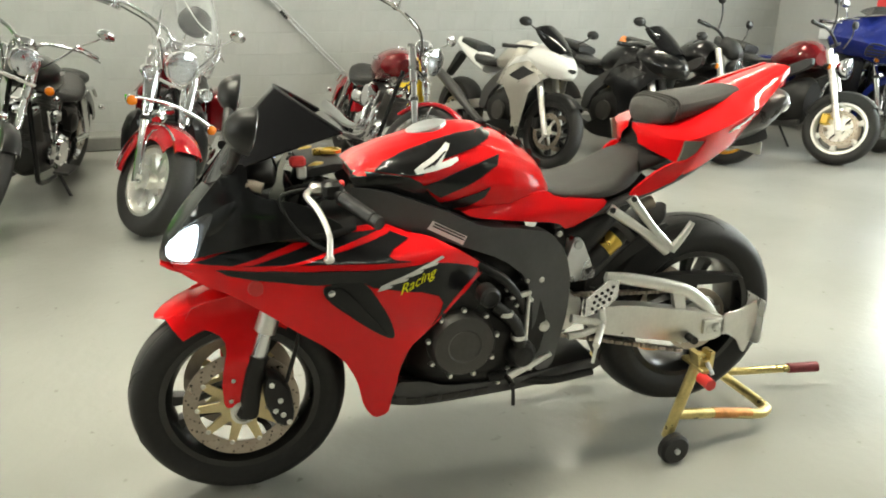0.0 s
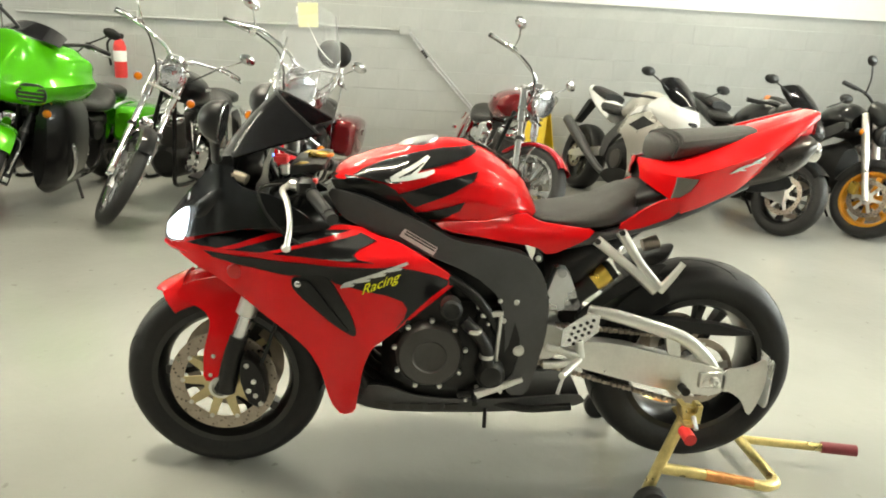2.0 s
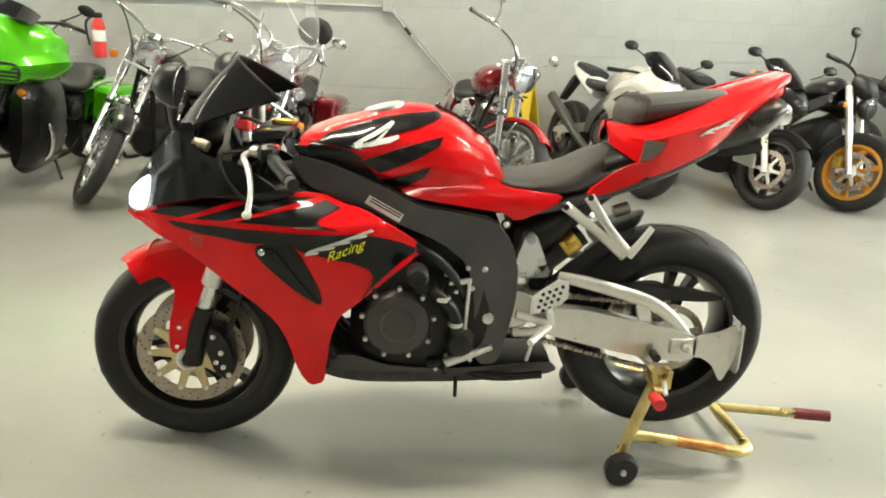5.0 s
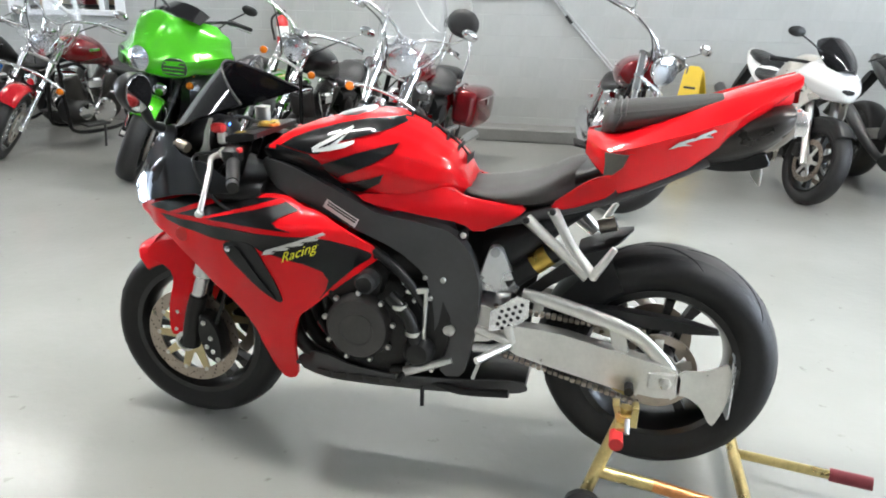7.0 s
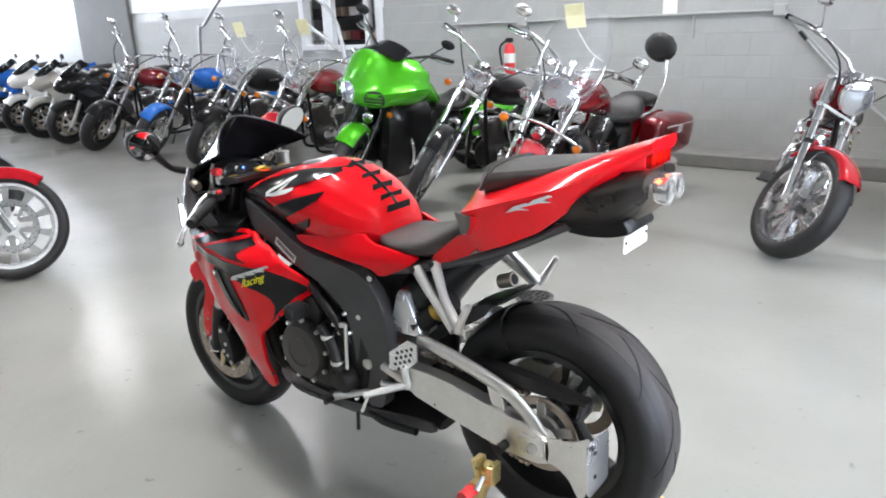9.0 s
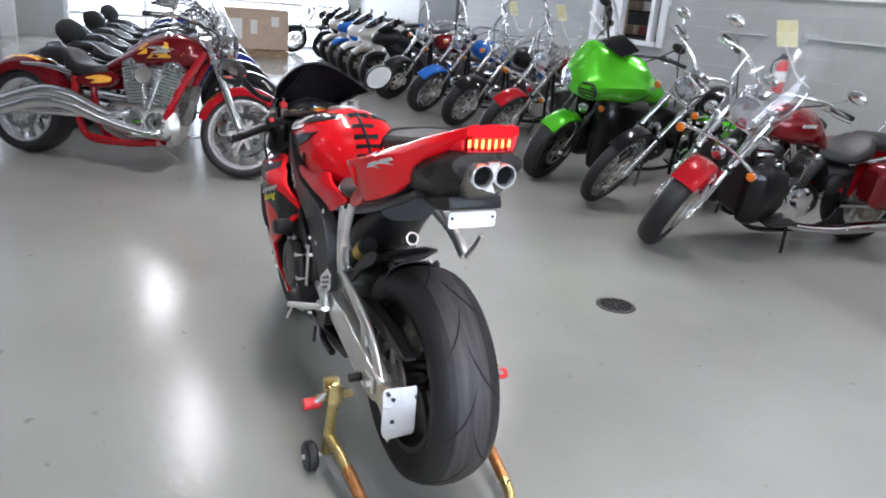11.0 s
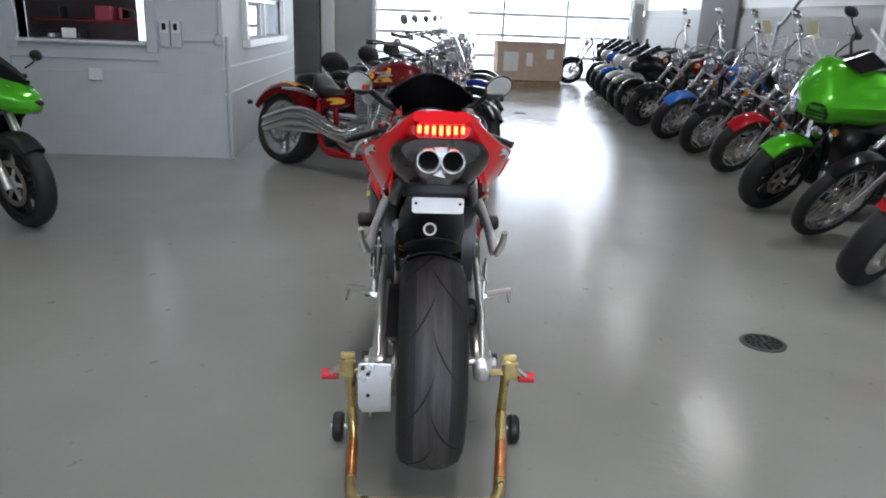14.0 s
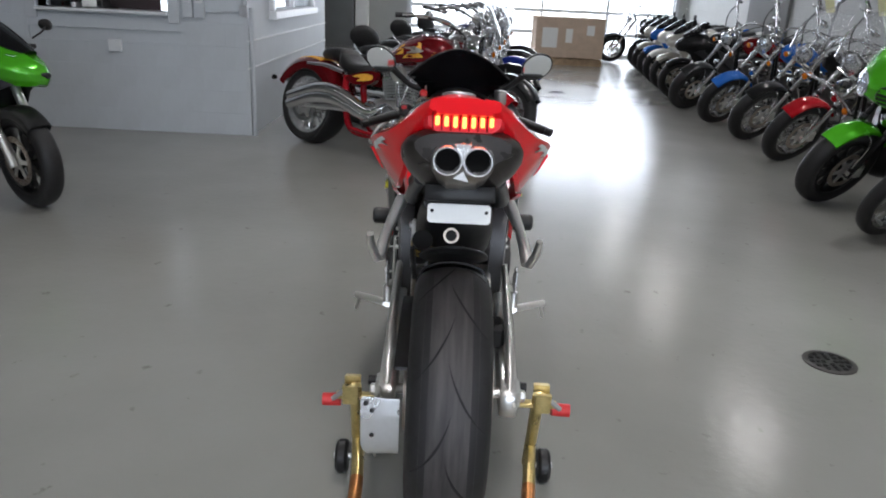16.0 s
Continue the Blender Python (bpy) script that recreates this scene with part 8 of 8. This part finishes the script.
    part("hose", tube([(-0.17, 0.76, 0.69), (-0.19, 0.68, 0.64), (-0.185, 0.63, 0.58), (-0.17, 0.60, 0.52)], 0.014, 10), M_PLASTIC, b)
    for x, y, z in ((-0.204, 0.63, 0.46), (-0.2, 0.668, 0.535)):
        part("hose_clip", at(lathe([(0.021, -0.006), (0.022, 0.0), (0.021, 0.006)], 16, "z"), x, y, z), M_ALU, b)
    each_bolt("small_bolts", ([(-0.178, y, z) for y, z in ((0.66, 0.60), (0.63, 0.55), (0.60, 0.62), (0.585, 0.56), (0.65, 0.35), (0.58, 0.34), (0.68, 0.31))], 0.007, -0.012), M_ALU, b)
    part("sprocket_cover", prism([(0.68, 0.56), (0.56, 0.60), (0.52, 0.48), (0.55, 0.36), (0.64, 0.34), (0.66, 0.44)], -0.175, -0.13, 0.01), M_ENGINE, b)
    for x in (-0.13, -0.045, 0.045, 0.13):
        part("header_pipe", tube([(x, 0.97, 0.58), (x * 1.05, 1.03, 0.50), (x * 1.0, 1.0, 0.36), (x * 0.7, 0.92, 0.29), (x * 0.4, 0.75, 0.275)], 0.022, 12), M_ENGINE, b)
    part("radiator", prism([(1.09, 0.62), (1.06, 0.64), (1.0, 0.36), (1.03, 0.35)], -0.15, 0.15, 0.006), M_ENGINE, b)
    # lower cowl
    for sd in (-1, 1):
        part("lower_cowl", panel([(1.025, 0.292), (0.97, 0.33), (0.90, 0.335), (0.83, 0.305), (0.70, 0.292), (0.50, 0.300), (0.33, 0.312), (0.305, 0.285), (0.34, 0.268), (0.60, 0.238), (0.84, 0.232), (1.0, 0.245)], lambda y, z: ip(y, [(0.3, 0.135), (0.6, 0.155), (0.9, 0.158), (1.03, 0.12)]) * ip(z, [(0.22, 0.72), (0.27, 0.95), (0.33, 1.0)]), 0.008, 0.04, 1, sd), M_FRAME, b, "dark grey belly cowl")
        for k in range(5):
            part("emblem", panel([(0.945 - 0.052 * k, 0.276), (0.905 - 0.052 * k, 0.278), (0.905 - 0.052 * k, 0.254), (0.945 - 0.052 * k, 0.252)], lambda y, z: ip(y, [(0.3, 0.135), (0.6, 0.155), (0.9, 0.158), (1.03, 0.12)]) * ip(z, [(0.22, 0.72), (0.27, 0.95), (0.33, 1.0)]) + 0.003, 0.003, 0.05, 0, sd), M_COVER, b)
    part("belly", body([(1.02, 0.09, 0.235, 0.30), (0.9, 0.12, 0.228, 0.29), (0.6, 0.12, 0.232, 0.285), (0.32, 0.10, 0.262, 0.30)], CUSHION, 3), M_PLASTIC, b)
    part("side_stand", tube([(-0.13, 0.60, 0.28), (-0.155, 0.50, 0.27), (-0.165, 0.36, 0.285)], 0.012, 10), M_ENGINE, b, "folded side stand")
    part("stand_foot", tube([(-0.15, 0.615, 0.265), (-0.155, 0.615, 0.205)], 0.006, 8), M_PLASTIC, b)
    # gear linkage and rider footrests
    part("shift_rod", tube([(-0.19, 0.595, 0.585), (-0.195, 0.605, 0.36)], 0.006, 8), M_ALU, b)
    part("shift_arm", prism([(0.655, 0.582), (0.59, 0.595), (0.588, 0.578), (0.652, 0.570)], -0.195, -0.185, 0.002), M_ALU, b)
    part("shift_lever", tube([(-0.20, 0.655, 0.335), (-0.20, 0.585, 0.362), (-0.195, 0.52, 0.385)], [0.014, 0.012, 0.008], 10), M_ALU, b)
    part("shift_toe", tube([(-0.20, 0.658, 0.332), (-0.245, 0.66, 0.33)], 0.009, 10), M_PLASTIC, b)
    for sd in (-1, 1):
        pp = part("heel_plate", panel([(0.345, 0.598), (0.312, 0.592), (0.312, 0.54), (0.352, 0.505), (0.418, 0.488), (0.415, 0.545)], lambda y, z: 0.198, 0.004, 0.05, 0, sd), M_TIP, b, "drilled alloy heel guard")
        for i, j in ((a, c) for a in range(4) for c in range(4)):
            if i + j < 6 and not (i == 0 and j == 3):
                part("hole", at(lathe([(0.0055, 0), (0.0055, 0.0006 * sd)], 8), sd * 0.198, 0.330 + 0.018 * i + 0.005 * j, 0.575 - 0.019 * j - 0.008 * i), M_GROOVE, pp)
        hg = part("footrest_hanger", join(tube([(sd * 0.185, 0.455, 0.485), (sd * 0.192, 0.40, 0.472), (sd * 0.195, 0.355, 0.462)], [0.013, 0.011, 0.014], 10), tube([(sd * 0.185, 0.46, 0.428), (sd * 0.192, 0.41, 0.435), (sd * 0.195, 0.355, 0.455)], [0.013, 0.011, 0.014], 10), tube([(sd * 0.195, 0.355, 0.46), (sd * 0.196, 0.365, 0.51)], 0.012, 10)), M_ALU, b)
        part("footpeg", tube([(sd * 0.205, 0.362, 0.455), (sd * 0.25, 0.395, 0.452), (sd * 0.30, 0.432, 0.447)], [0.011, 0.011, 0.010], 12), M_ALU, hg)
        part("peg_feeler", tube([(sd * 0.29, 0.425, 0.44), (sd * 0.302, 0.44, 0.395)], 0.005, 8), M_ALU, hg)
    part("rear_brake_lever", tube([(0.20, 0.40, 0.43), (0.205, 0.52, 0.40), (0.22, 0.62, 0.40)], 0.008, 10), M_ALU, b)

    # swing arm
    for sd in (-1, 1):
        x0, x1 = (-0.178, -0.135) if sd < 0 else (0.135, 0.178)
        sa = part("swing_arm", prism([(0.40, 0.505), (0.385, 0.425), (0.20, 0.378), (0.05, 0.345), (-0.06, 0.335), (-0.10, 0.35), (-0.10, 0.415), (-0.03, 0.438), (0.08, 0.462), (0.25, 0.50)], x0, x1, 0.007), M_ALU, b, "brushed alloy swing arm")
        part("brace", at(moved(tube([(0, 0.335, 0.592), (0, 0.25, 0.575), (0, 0.14, 0.545), (0, 0.04, 0.51), (0, -0.025, 0.46), (0, -0.07, 0.41)], [0.016, 0.020, 0.021, 0.021, 0.020, 0.018], 16, 5), Matrix.Diagonal((0.6, 1, 1, 1))), sd * 0.158), M_ALU, sa)
        part("brace_web", prism([(0.06, 0.525), (0.105, 0.535), (0.085, 0.455), (0.04, 0.445)], x0 + 0.012, x1 - 0.012, 0.004), M_ALU, sa)
        part("end_cap", prism([(-0.085, 0.425), (-0.15, 0.432), (-0.185, 0.447), (-0.208, 0.462), (-0.222, 0.43), (-0.222, 0.37), (-0.21, 0.32), (-0.19, 0.272), (-0.175, 0.285), (-0.155, 0.325), (-0.115, 0.352), (-0.085, 0.352)], sd * 0.178 if sd < 0 else 0.172, sd * 0.172 if sd < 0 else 0.178, 0.002, 2), M_ALU, sa, "flared alloy guard plate") if sd < 0 else None
        part("axle_block", box(sd * 0.182, RY - 0.01, 0.392, 0.012, 0.07, 0.05, 0.004), M_ALU, sa)
        part("axle_nut", at(lathe([(0.016, 0), (0.016, 0.012 * sd), (0.009, 0.016 * sd), (0.002, 0.014 * sd)], 6), sd * 0.187, RY - 0.02, 0.390), M_ALU, sa)
        part("adjuster", tube([(sd * 0.17, -0.10, 0.39), (sd * 0.17, -0.125, 0.39)], 0.006, 8), M_ALU, sa)
        part("spool_bolt", tube([(sd * 0.175, 0.035, 0.365), (sd * 0.215, 0.035, 0.365)], 0.013, 12), M_ENGINE, sa)
    # the guard's return face that shows from behind
    g = loft([[(-0.208 + e, -0.222, z), (-0.115, -0.232 + e, z)] + [(-0.115, -0.228 + e, z), (-0.208 + e, -0.218, z)] for z, e in ((0.308, 0.016), (0.318, 0.006), (0.335, 0.0), (0.40, 0.0), (0.455, 0.0), (0.464, 0.005))])
    gp = part("chain_guard_plate", g, M_ALUP, b, "bright alloy plate behind the sprocket")
    each_bolt("plate_bolts", ([(x, -0.227, z) for x, z in ((-0.195, 0.450), (-0.125, 0.450), (-0.180, 0.432), (-0.180, 0.365))], 0.006, -0.003, "y"), M_ENGINE, gp)
    part("pivot_casting", prism([(0.56, 0.53), (0.54, 0.40), (0.40, 0.42), (0.38, 0.51), (0.44, 0.54)], -0.125, 0.125, 0.01), M_ALU, b)
    part("shock_link", prism([(0.432, 0.712), (0.402, 0.708), (0.372, 0.64), (0.345, 0.578), (0.405, 0.572), (0.475, 0.578), (0.452, 0.65)], -0.128, -0.075, 0.005), M_ALUP, b)
    part("link_bolt", at(lathe([(0.013, 0), (0.013, -0.008), (0.006, -0.010), (0.002, -0.010)], 14), -0.127, 0.418, 0.692), M_STEELG, b)
    part("shock", tube([(0.0, 0.36, 0.40), (0.0, 0.34, 0.68)], 0.035, 16), M_ENGINE, b)
    part("shock_reservoir", join(tube([(-0.10, 0.385, 0.60), (-0.09, 0.26, 0.70)], 0.030, 16)), M_ENGINE, b)
    part("reservoir_band", tube([(-0.094, 0.315, 0.656), (-0.092, 0.275, 0.688)], 0.031, 16), M_GOLD, b, "gold anodised reservoir")
    rc = part("reservoir_cap", tube([(-0.01, 0.150, 0.752), (-0.01, 0.12, 0.762), (-0.01, 0.105, 0.767)], [0.020, 0.021, 0.021], 18), M_STEEL, b)
    part("cap_bore", tube([(-0.01, 0.106, 0.7665), (-0.01, 0.1035, 0.7675)], 0.015, 18), M_GROOVE, rc)
    part("inner_guard", body([(0.46, 0.10, 0.52, 0.74), (0.36, 0.115, 0.60, 0.80), (0.26, 0.105, 0.72, 0.85), (0.17, 0.09, 0.80, 0.875)], OVAL, 3), M_PLASTIC, b)
    part("hugger_tip", body([(0.20, 0.098, 0.655, 0.695), (0.14, 0.092, 0.692, 0.722), (0.09, 0.070, 0.722, 0.742), (0.056, 0.02, 0.750, 0.757)], ROUND, 3), M_PLASTIC, b)
    part("hugger", arc_band(RY, RZ, RR + 0.016, 0.098, 10, 64, 0.005, 0.05, 22, 0.05), M_PLASTIC, b, "black rear hugger")
    part("hugger_tail", prism([(0.10, 0.735), (0.20, 0.70), (0.30, 0.62), (0.37, 0.55), (0.34, 0.54), (0.25, 0.62), (0.14, 0.68)], -0.118, -0.108, 0.003), M_PLASTIC, b)
    # chain and sprocket
    sp = part("sprocket", lathe([(0.108, -0.112), (0.108, -0.106), (0.085, -0.106), (0.085, -0.112)], 42, "x", True), M_STEEL, rw)
    part("sprocket_carrier", join(lathe([(0.055, -0.115), (0.055, -0.10), (0.02, -0.10), (0.02, -0.115)], 24, "x", True), *[moved(box(-0.109, 0, 0.07, 0.008, 0.024, 0.05), Matrix.Rotation(t, 4, "X")) for t in np.linspace(0, 6.28, 5, endpoint=False)]), M_ALU, rw)
    part("rear_disc", lathe([(0.11, 0.108), (0.11, 0.112), (0.075, 0.112), (0.075, 0.108)], 36, "x", True), M_STEEL, rw)
    for (ya, za), (yb, zb) in (((0.55, 0.535), (0.0, RZ + 0.108)), ((0.55, 0.425), (-0.0, RZ - 0.108))):
        n, links = 34, []
        for i in range(n):
            t = (i + 0.5) / n
            y, z = ya + (yb - ya) * t, za + (zb - za) * t
            ang = math.degrees(math.atan2(zb - za, yb - ya))
            links.append(moved(box(0, 0, 0, 0.016 if i % 2 else 0.022, 0.0135, 0.013, 0.002), pose(-0.109, y, z, ang, 0, 0)))
        part("chain_run", join(*links), M_STEEL, b)
    part("chain_guard", prism([(0.20, 0.555), (0.08, 0.562), (-0.08, 0.548), (-0.205, 0.520), (-0.10, 0.512), (0.08, 0.522), (0.2, 0.525)], -0.135, -0.10, 0.004), M_PLASTIC, b)
    part("rear_caliper", box(0.125, 0.09, 0.50, 0.05, 0.08, 0.07, 0.012), M_ENGINE, b)
    part("rear_axle", rod((-0.19, RY, RZ), (0.19, RY, RZ), 0.014), M_ALU, b)

    # the stand
    s = thing("paddock_stand", "yellow zinc plated rear paddock stand with red spools", "stand")
    for sd in (-1, 1):
        part("upright", tube([(sd * 0.252, 0.125, 0.06), (sd * 0.252, 0.045, 0.315), (sd * 0.252, 0.038, 0.34)], 0.017, 14), M_ZINC, s)
        part("side_tube", tube([(sd * 0.250, 0.095, 0.135), (sd * 0.236, -0.05, 0.105), (sd * 0.222 - 0.008, -0.225, 0.068), (sd * 0.205 - 0.010, -0.280, 0.060), (sd * 0.17 - 0.010, -0.300, 0.060), (-0.010, -0.300, 0.060)], 0.0175, 14, 5), M_ZINC, s)
        part("stain", tube([(sd * 0.236, -0.05, 0.106), (sd * 0.2235 - 0.007, -0.205, 0.0735)], 0.0182, 14), M_COPPER, s, "brown heat stain on the tube")
        hk = part("hook_bracket", prism([(0.075, 0.358), (0.06, 0.30), (0.01, 0.30), (0.008, 0.355), (0.022, 0.355), (0.026, 0.330), (0.052, 0.330), (0.058, 0.360)], sd * 0.262 - 0.022, sd * 0.262 + 0.022, 0.003, 0), M_ZINC, s)
        part("hook_bolt", tube([(sd * 0.285, 0.035, 0.325), (sd * 0.315, 0.035, 0.30)], 0.007), M_STEELG, hk)
        part("arm", box(sd * 0.252, 0.05, 0.305, 0.11, 0.028, 0.014, 0.003), M_ZINC, hk)
        part("spool_cap", tube([(sd * 0.295, 0.06, 0.285), (sd * 0.345, 0.06, 0.283)], 0.018, 14), M_REDRUB, hk, "red plastic cap")
        wl = part("wheel", at(lathe([(0.012, -0.018), (0.042, -0.018), (0.05, -0.010), (0.05, 0.010), (0.042, 0.018), (0.012, 0.018)], 26), sd * 0.30, 0.130, 0.05), M_PLASTIC, s, "small black wheel")
        part("axle_cap", tube([(sd * 0.255, 0.130, 0.05), (sd * 0.326, 0.130, 0.05)], 0.009, 10), M_STEELG, wl)
    part("handle", tube([(0.055, -0.300, 0.060), (-0.02, -0.57, 0.075)], 0.014, 12), M_ZINC, s)
    part("handle_grip", tube([(-0.014, -0.55, 0.0745), (-0.041, -0.655, 0.079)], 0.019, 14), M_MAROON, s, "maroon rubber grip")
    return b


hero()


# ---- the other motorcycles ----
def parked():
    # along the east wall, from the south corner northwards
    sport("standard_motorcycle", "old red and black standard motorcycle with silver wheels", (2.99, -3.62), 190, lean=-10, steer_by=22, m_body=M_REDDK, m_rim=M_ALU, faired=False, round_lamp=True, high_bar=True, tail_m=M_BLACKP, m_tank=M_REDDK)
    cruiser("touring_motorcycle", "navy blue touring motorcycle near the corner", (3.3, -4.45), 172, m_tank=M_NAVY, fairing=M_NAVY, bags=M_NAVY, spokes_f=10, style_f="cast", steer_by=6)
    sport("naked_motorcycle", "black naked motorcycle with orange gold wheels", (3.27, -2.72), 190, steer_by=22, m_body=M_PLASTIC, m_rim=M_GOLDR, faired=False, high_bar=True, m_tank=M_BLACKP, tail_m=M_ORANGEP)
    sport("sport_motorcycle", "all black sport motorcycle with clear headlamp", (3.25, -2.05), 192, steer_by=16, m_body=M_BLACKP, m_body2=M_PLASTIC, m_rim=M_BLACKW)
    sport("sport_motorcycle", "white and silver sport motorcycle with black windscreen", (3.52, -1.2), 194, steer_by=8, m_body=M_WHITEP, m_body2=M_BLACKP, m_tank=M_SILVERP, m_side=M_SILVERP, tail_m=M_WHITEP)
    cruiser("cruiser_motorcycle", "dark red chopper cruiser with tall drag bars", (2.93, 0.12), 186, lean=-13, steer_by=40, rake=34, rf=0.34, wf=0.12, rimf=0.26, m_tank=M_REDDK, m_fender=M_CRIMSON, fork_len=0.80, bar=(0.14, 0.41, 0.16, 0.0), head_r=0.095, big_fender=False, spokes_f=10, style_f="cast", m_engine2=M_CHROME, signals=False, seat2=False)
    cruiser("touring_motorcycle", "dark red touring cruiser with windshield, chrome forks and saddlebags", (2.6, 1.84), 173, lean=-9, steer_by=40, rake=30, rf=0.325, wf=0.15, rimf=0.21, m_tank=M_REDDK, m_fender=M_CRIMSON, fork_len=0.82, shield=0.52, bags=M_REDDK, rest=True, bar=(0.16, 0.42, 0.26, 0.05), head_r=0.10, light_bar=True, style_f="cast", spokes_f=9, m_rim=M_ALU, tag=True, big_fender=False, lowers=True)
    cruiser("cruiser_motorcycle", "black wire-wheeled chopper cruiser with long chrome forks", (2.84, 2.80), 172, lean=-12, steer_by=34, rake=35, rf=0.345, wf=0.09, rimf=0.27, m_tank=M_BLACKP, m_fender=M_BLACKP, fork_len=0.88, bar=(0.13, 0.40, 0.14, 0.0), big_fender=False, head_r=0.085, wb=1.7)
    cruiser("touring_motorcycle", "bright green bagger motorcycle with bar-mounted fairing", (2.82, 3.66), 172, lean=-9, steer_by=34, rake=30, rf=0.325, wf=0.14, rimf=0.22, m_tank=M_GREEN, m_fender=M_GREEN, fairing=M_GREEN, bags=M_GREEN, fork_len=0.80, bar=(0.26, 0.38, 0.30, 0.02), engine=M_ENGINE, m_rim=M_BLACKW, style_f="cast", spokes_f=9, bar_mat=M_PLASTIC, big_fender=False)
    cruiser("cruiser_motorcycle", "dark red cruiser with chrome forks and amber signals", (3.15, 5.12), 170, lean=-10, steer_by=36, rf=0.325, wf=0.13, m_tank=M_REDDK, m_fender=M_CRIMSON, fork_len=0.82, shield=0.45, tag=True, bar=(0.24, 0.42, 0.22, 0.02), big_fender=False, light_bar=True)
    cruiser("cruiser_motorcycle", "black cruiser with wire front wheel", (3.22, 6.2), 170, lean=-10, steer_by=36, m_tank=M_BLACKP, m_fender=M_BLACKP, fork_len=0.82, big_fender=False, shield=0.45, tag=True, bar=(0.26, 0.40, 0.20, 0.02))
    cruiser("cruiser_motorcycle", "blue cruiser with chrome engine", (3.22, 7.25), 170, lean=-10, steer_by=36, m_tank=M_BLUE, m_fender=M_BLUE, fork_len=0.84, big_fender=False, spokes_f=10, style_f="cast", bar=(0.28, 0.40, 0.20, 0.02))
    cruiser("cruiser_motorcycle", "dark red cruiser with black wheels", (3.2, 8.4), 170, lean=-10, steer_by=34, m_tank=M_REDDK, m_fender=M_BLACKP, fork_len=0.84, big_fender=False, style_f="cast", spokes_f=9, m_rim=M_BLACKW, bar=(0.28, 0.40, 0.20, 0.02))
    for k, (mm, m2, lab) in enumerate(((M_BLACKP, M_SILVERP, "black and silver"), (M_SILVERP, M_BLACKP, "silver"), (M_WHITEP, M_BLUE, "white and blue"), (M_BLUE, M_BLACKP, "blue"), (M_SILVERP, M_BLUE, "pale silver"), (M_BLACKP, M_BLUE, "black"))):
        sport("sport_motorcycle", lab + " sport motorcycle in the far row", (3.35 + 0.13 * k, 9.5 + 1.0 * k), 168, steer_by=12, m_body=mm, m_body2=m2, m_tank=mm)
    cruiser("cruiser_motorcycle", "dark cruiser beside the overhead door", (3.6, 15.7), 165, m_tank=M_BLACKP, fork_len=0.84, big_fender=False, shield=0.4)
    # the facing row by the office
    custom_cruiser("cruiser_motorcycle", "dark red custom cruiser with flame artwork and chrome pipes", (0.2, 3.93), -36, -9, 14, "motorcycles by the office")
    for k in range(5):
        cruiser("touring_motorcycle", "black touring cruiser with long seat and windshield" if k % 2 == 0 else "black touring cruiser with backrest", (0.42 + 0.12 * k, 5.05 + 1.02 * k), -36, lean=-9, steer_by=16, wb=1.72, m_tank=M_BLACKP if k != 2 else M_NAVY, bags=M_BLACKP, rest=0.5 if k % 2 == 0 else False, shield=0.56 if k % 2 == 0 else 0.0, fork_len=0.84, group="motorcycles by the office", spokes_f=10, style_f="cast", piping=True)
    sport("sport_motorcycle", "green, white and black sport motorcycle standing apart", (-2.56, 2.60), -6, lean=-9, steer_by=-30, m_body=M_GREEN, m_side=M_BLACKP, m_body2=M_WHITEP, m_tank=M_GREEN, group="motorcycles by the office")


parked()


# ---- block courses of the painted walls ----
def block_wall(owner, axis, lo, hi, face, courses, holes, material, near_to, joint=1.0):
    """Painted concrete blocks, 0.40 by 0.20 m, with shallow joints; cut blocks close the ends and the openings."""
    L, H, D = 0.40, 0.20, 0.03
    g = loft([[(d, -0.5 + e, -H / 2 + q), (d, 0.5 - e, -H / 2 + q), (d, 0.5 - e, H / 2 - q), (d, -0.5 + e, H / 2 - q)] for d, e, q in ((0, 0, 0.0006 * joint), (-D + 0.0022 * joint, 0, 0.0006 * joint), (-D, 0.002 * joint, 0.0026 * joint))])
    base, rest_v, rest_f, spots = None, [], [], []
    for j in range(courses):
        z = H * (j + 0.5)
        cuts = sorted({lo, hi, *[c for h0, h1, z0, z1 in holes if z0 - H / 2 < z < z1 + H / 2 for c in (h0, h1)]})
        for a, c in zip(cuts, cuts[1:]):
            if any(h0 - 1e-6 <= a and c <= h1 + 1e-6 and z0 - H / 2 < z < z1 + H / 2 for h0, h1, z0, z1 in holes):
                continue
            u = a
            first = L / 2 if j % 2 else L
            while u < c - 0.004:
                n = min(u + first, c)
                spots.append(((u + n) / 2, z, n - u))
                u, first = n, L
    keep = set(sorted(spots, key=lambda s: abs(s[0] - near_to))[:300])
    for u, z, length in spots:
        m = (pose(face, u, z) if axis == "y" else pose(u, face, z, 0, 0, 90)) @ Matrix.Diagonal((1, length, 1, 1))
        if (u, z, length) in keep:
            if base is None:
                base = part("block", g, material, owner, sharp=12)
                base.matrix_basis = m
            else:
                same_part("block", base, m, owner)
        else:
            k = len(rest_v)
            rest_v += [tuple(m @ Vector(p)) for p in g[0]]
            rest_f += [tuple(i + k for i in q) for q in g[1]]
    if rest_v:
        tagged(part("far_blocks", (rest_v, rest_f), material, owner, sharp=12), "", "", "", "stuff")


block_wall(wall_e, "y", YS, YN, XE + 0.03, 8, [E_DOOR], M_WALL, 0.5)
block_wall(bpy.data.objects["wall_office"], "x", -5.5, XO, YO + 0.02, 9, [(-3.86, -2.48, 0.98, 2.1)], M_OFFICE, -3.0, 0.4)
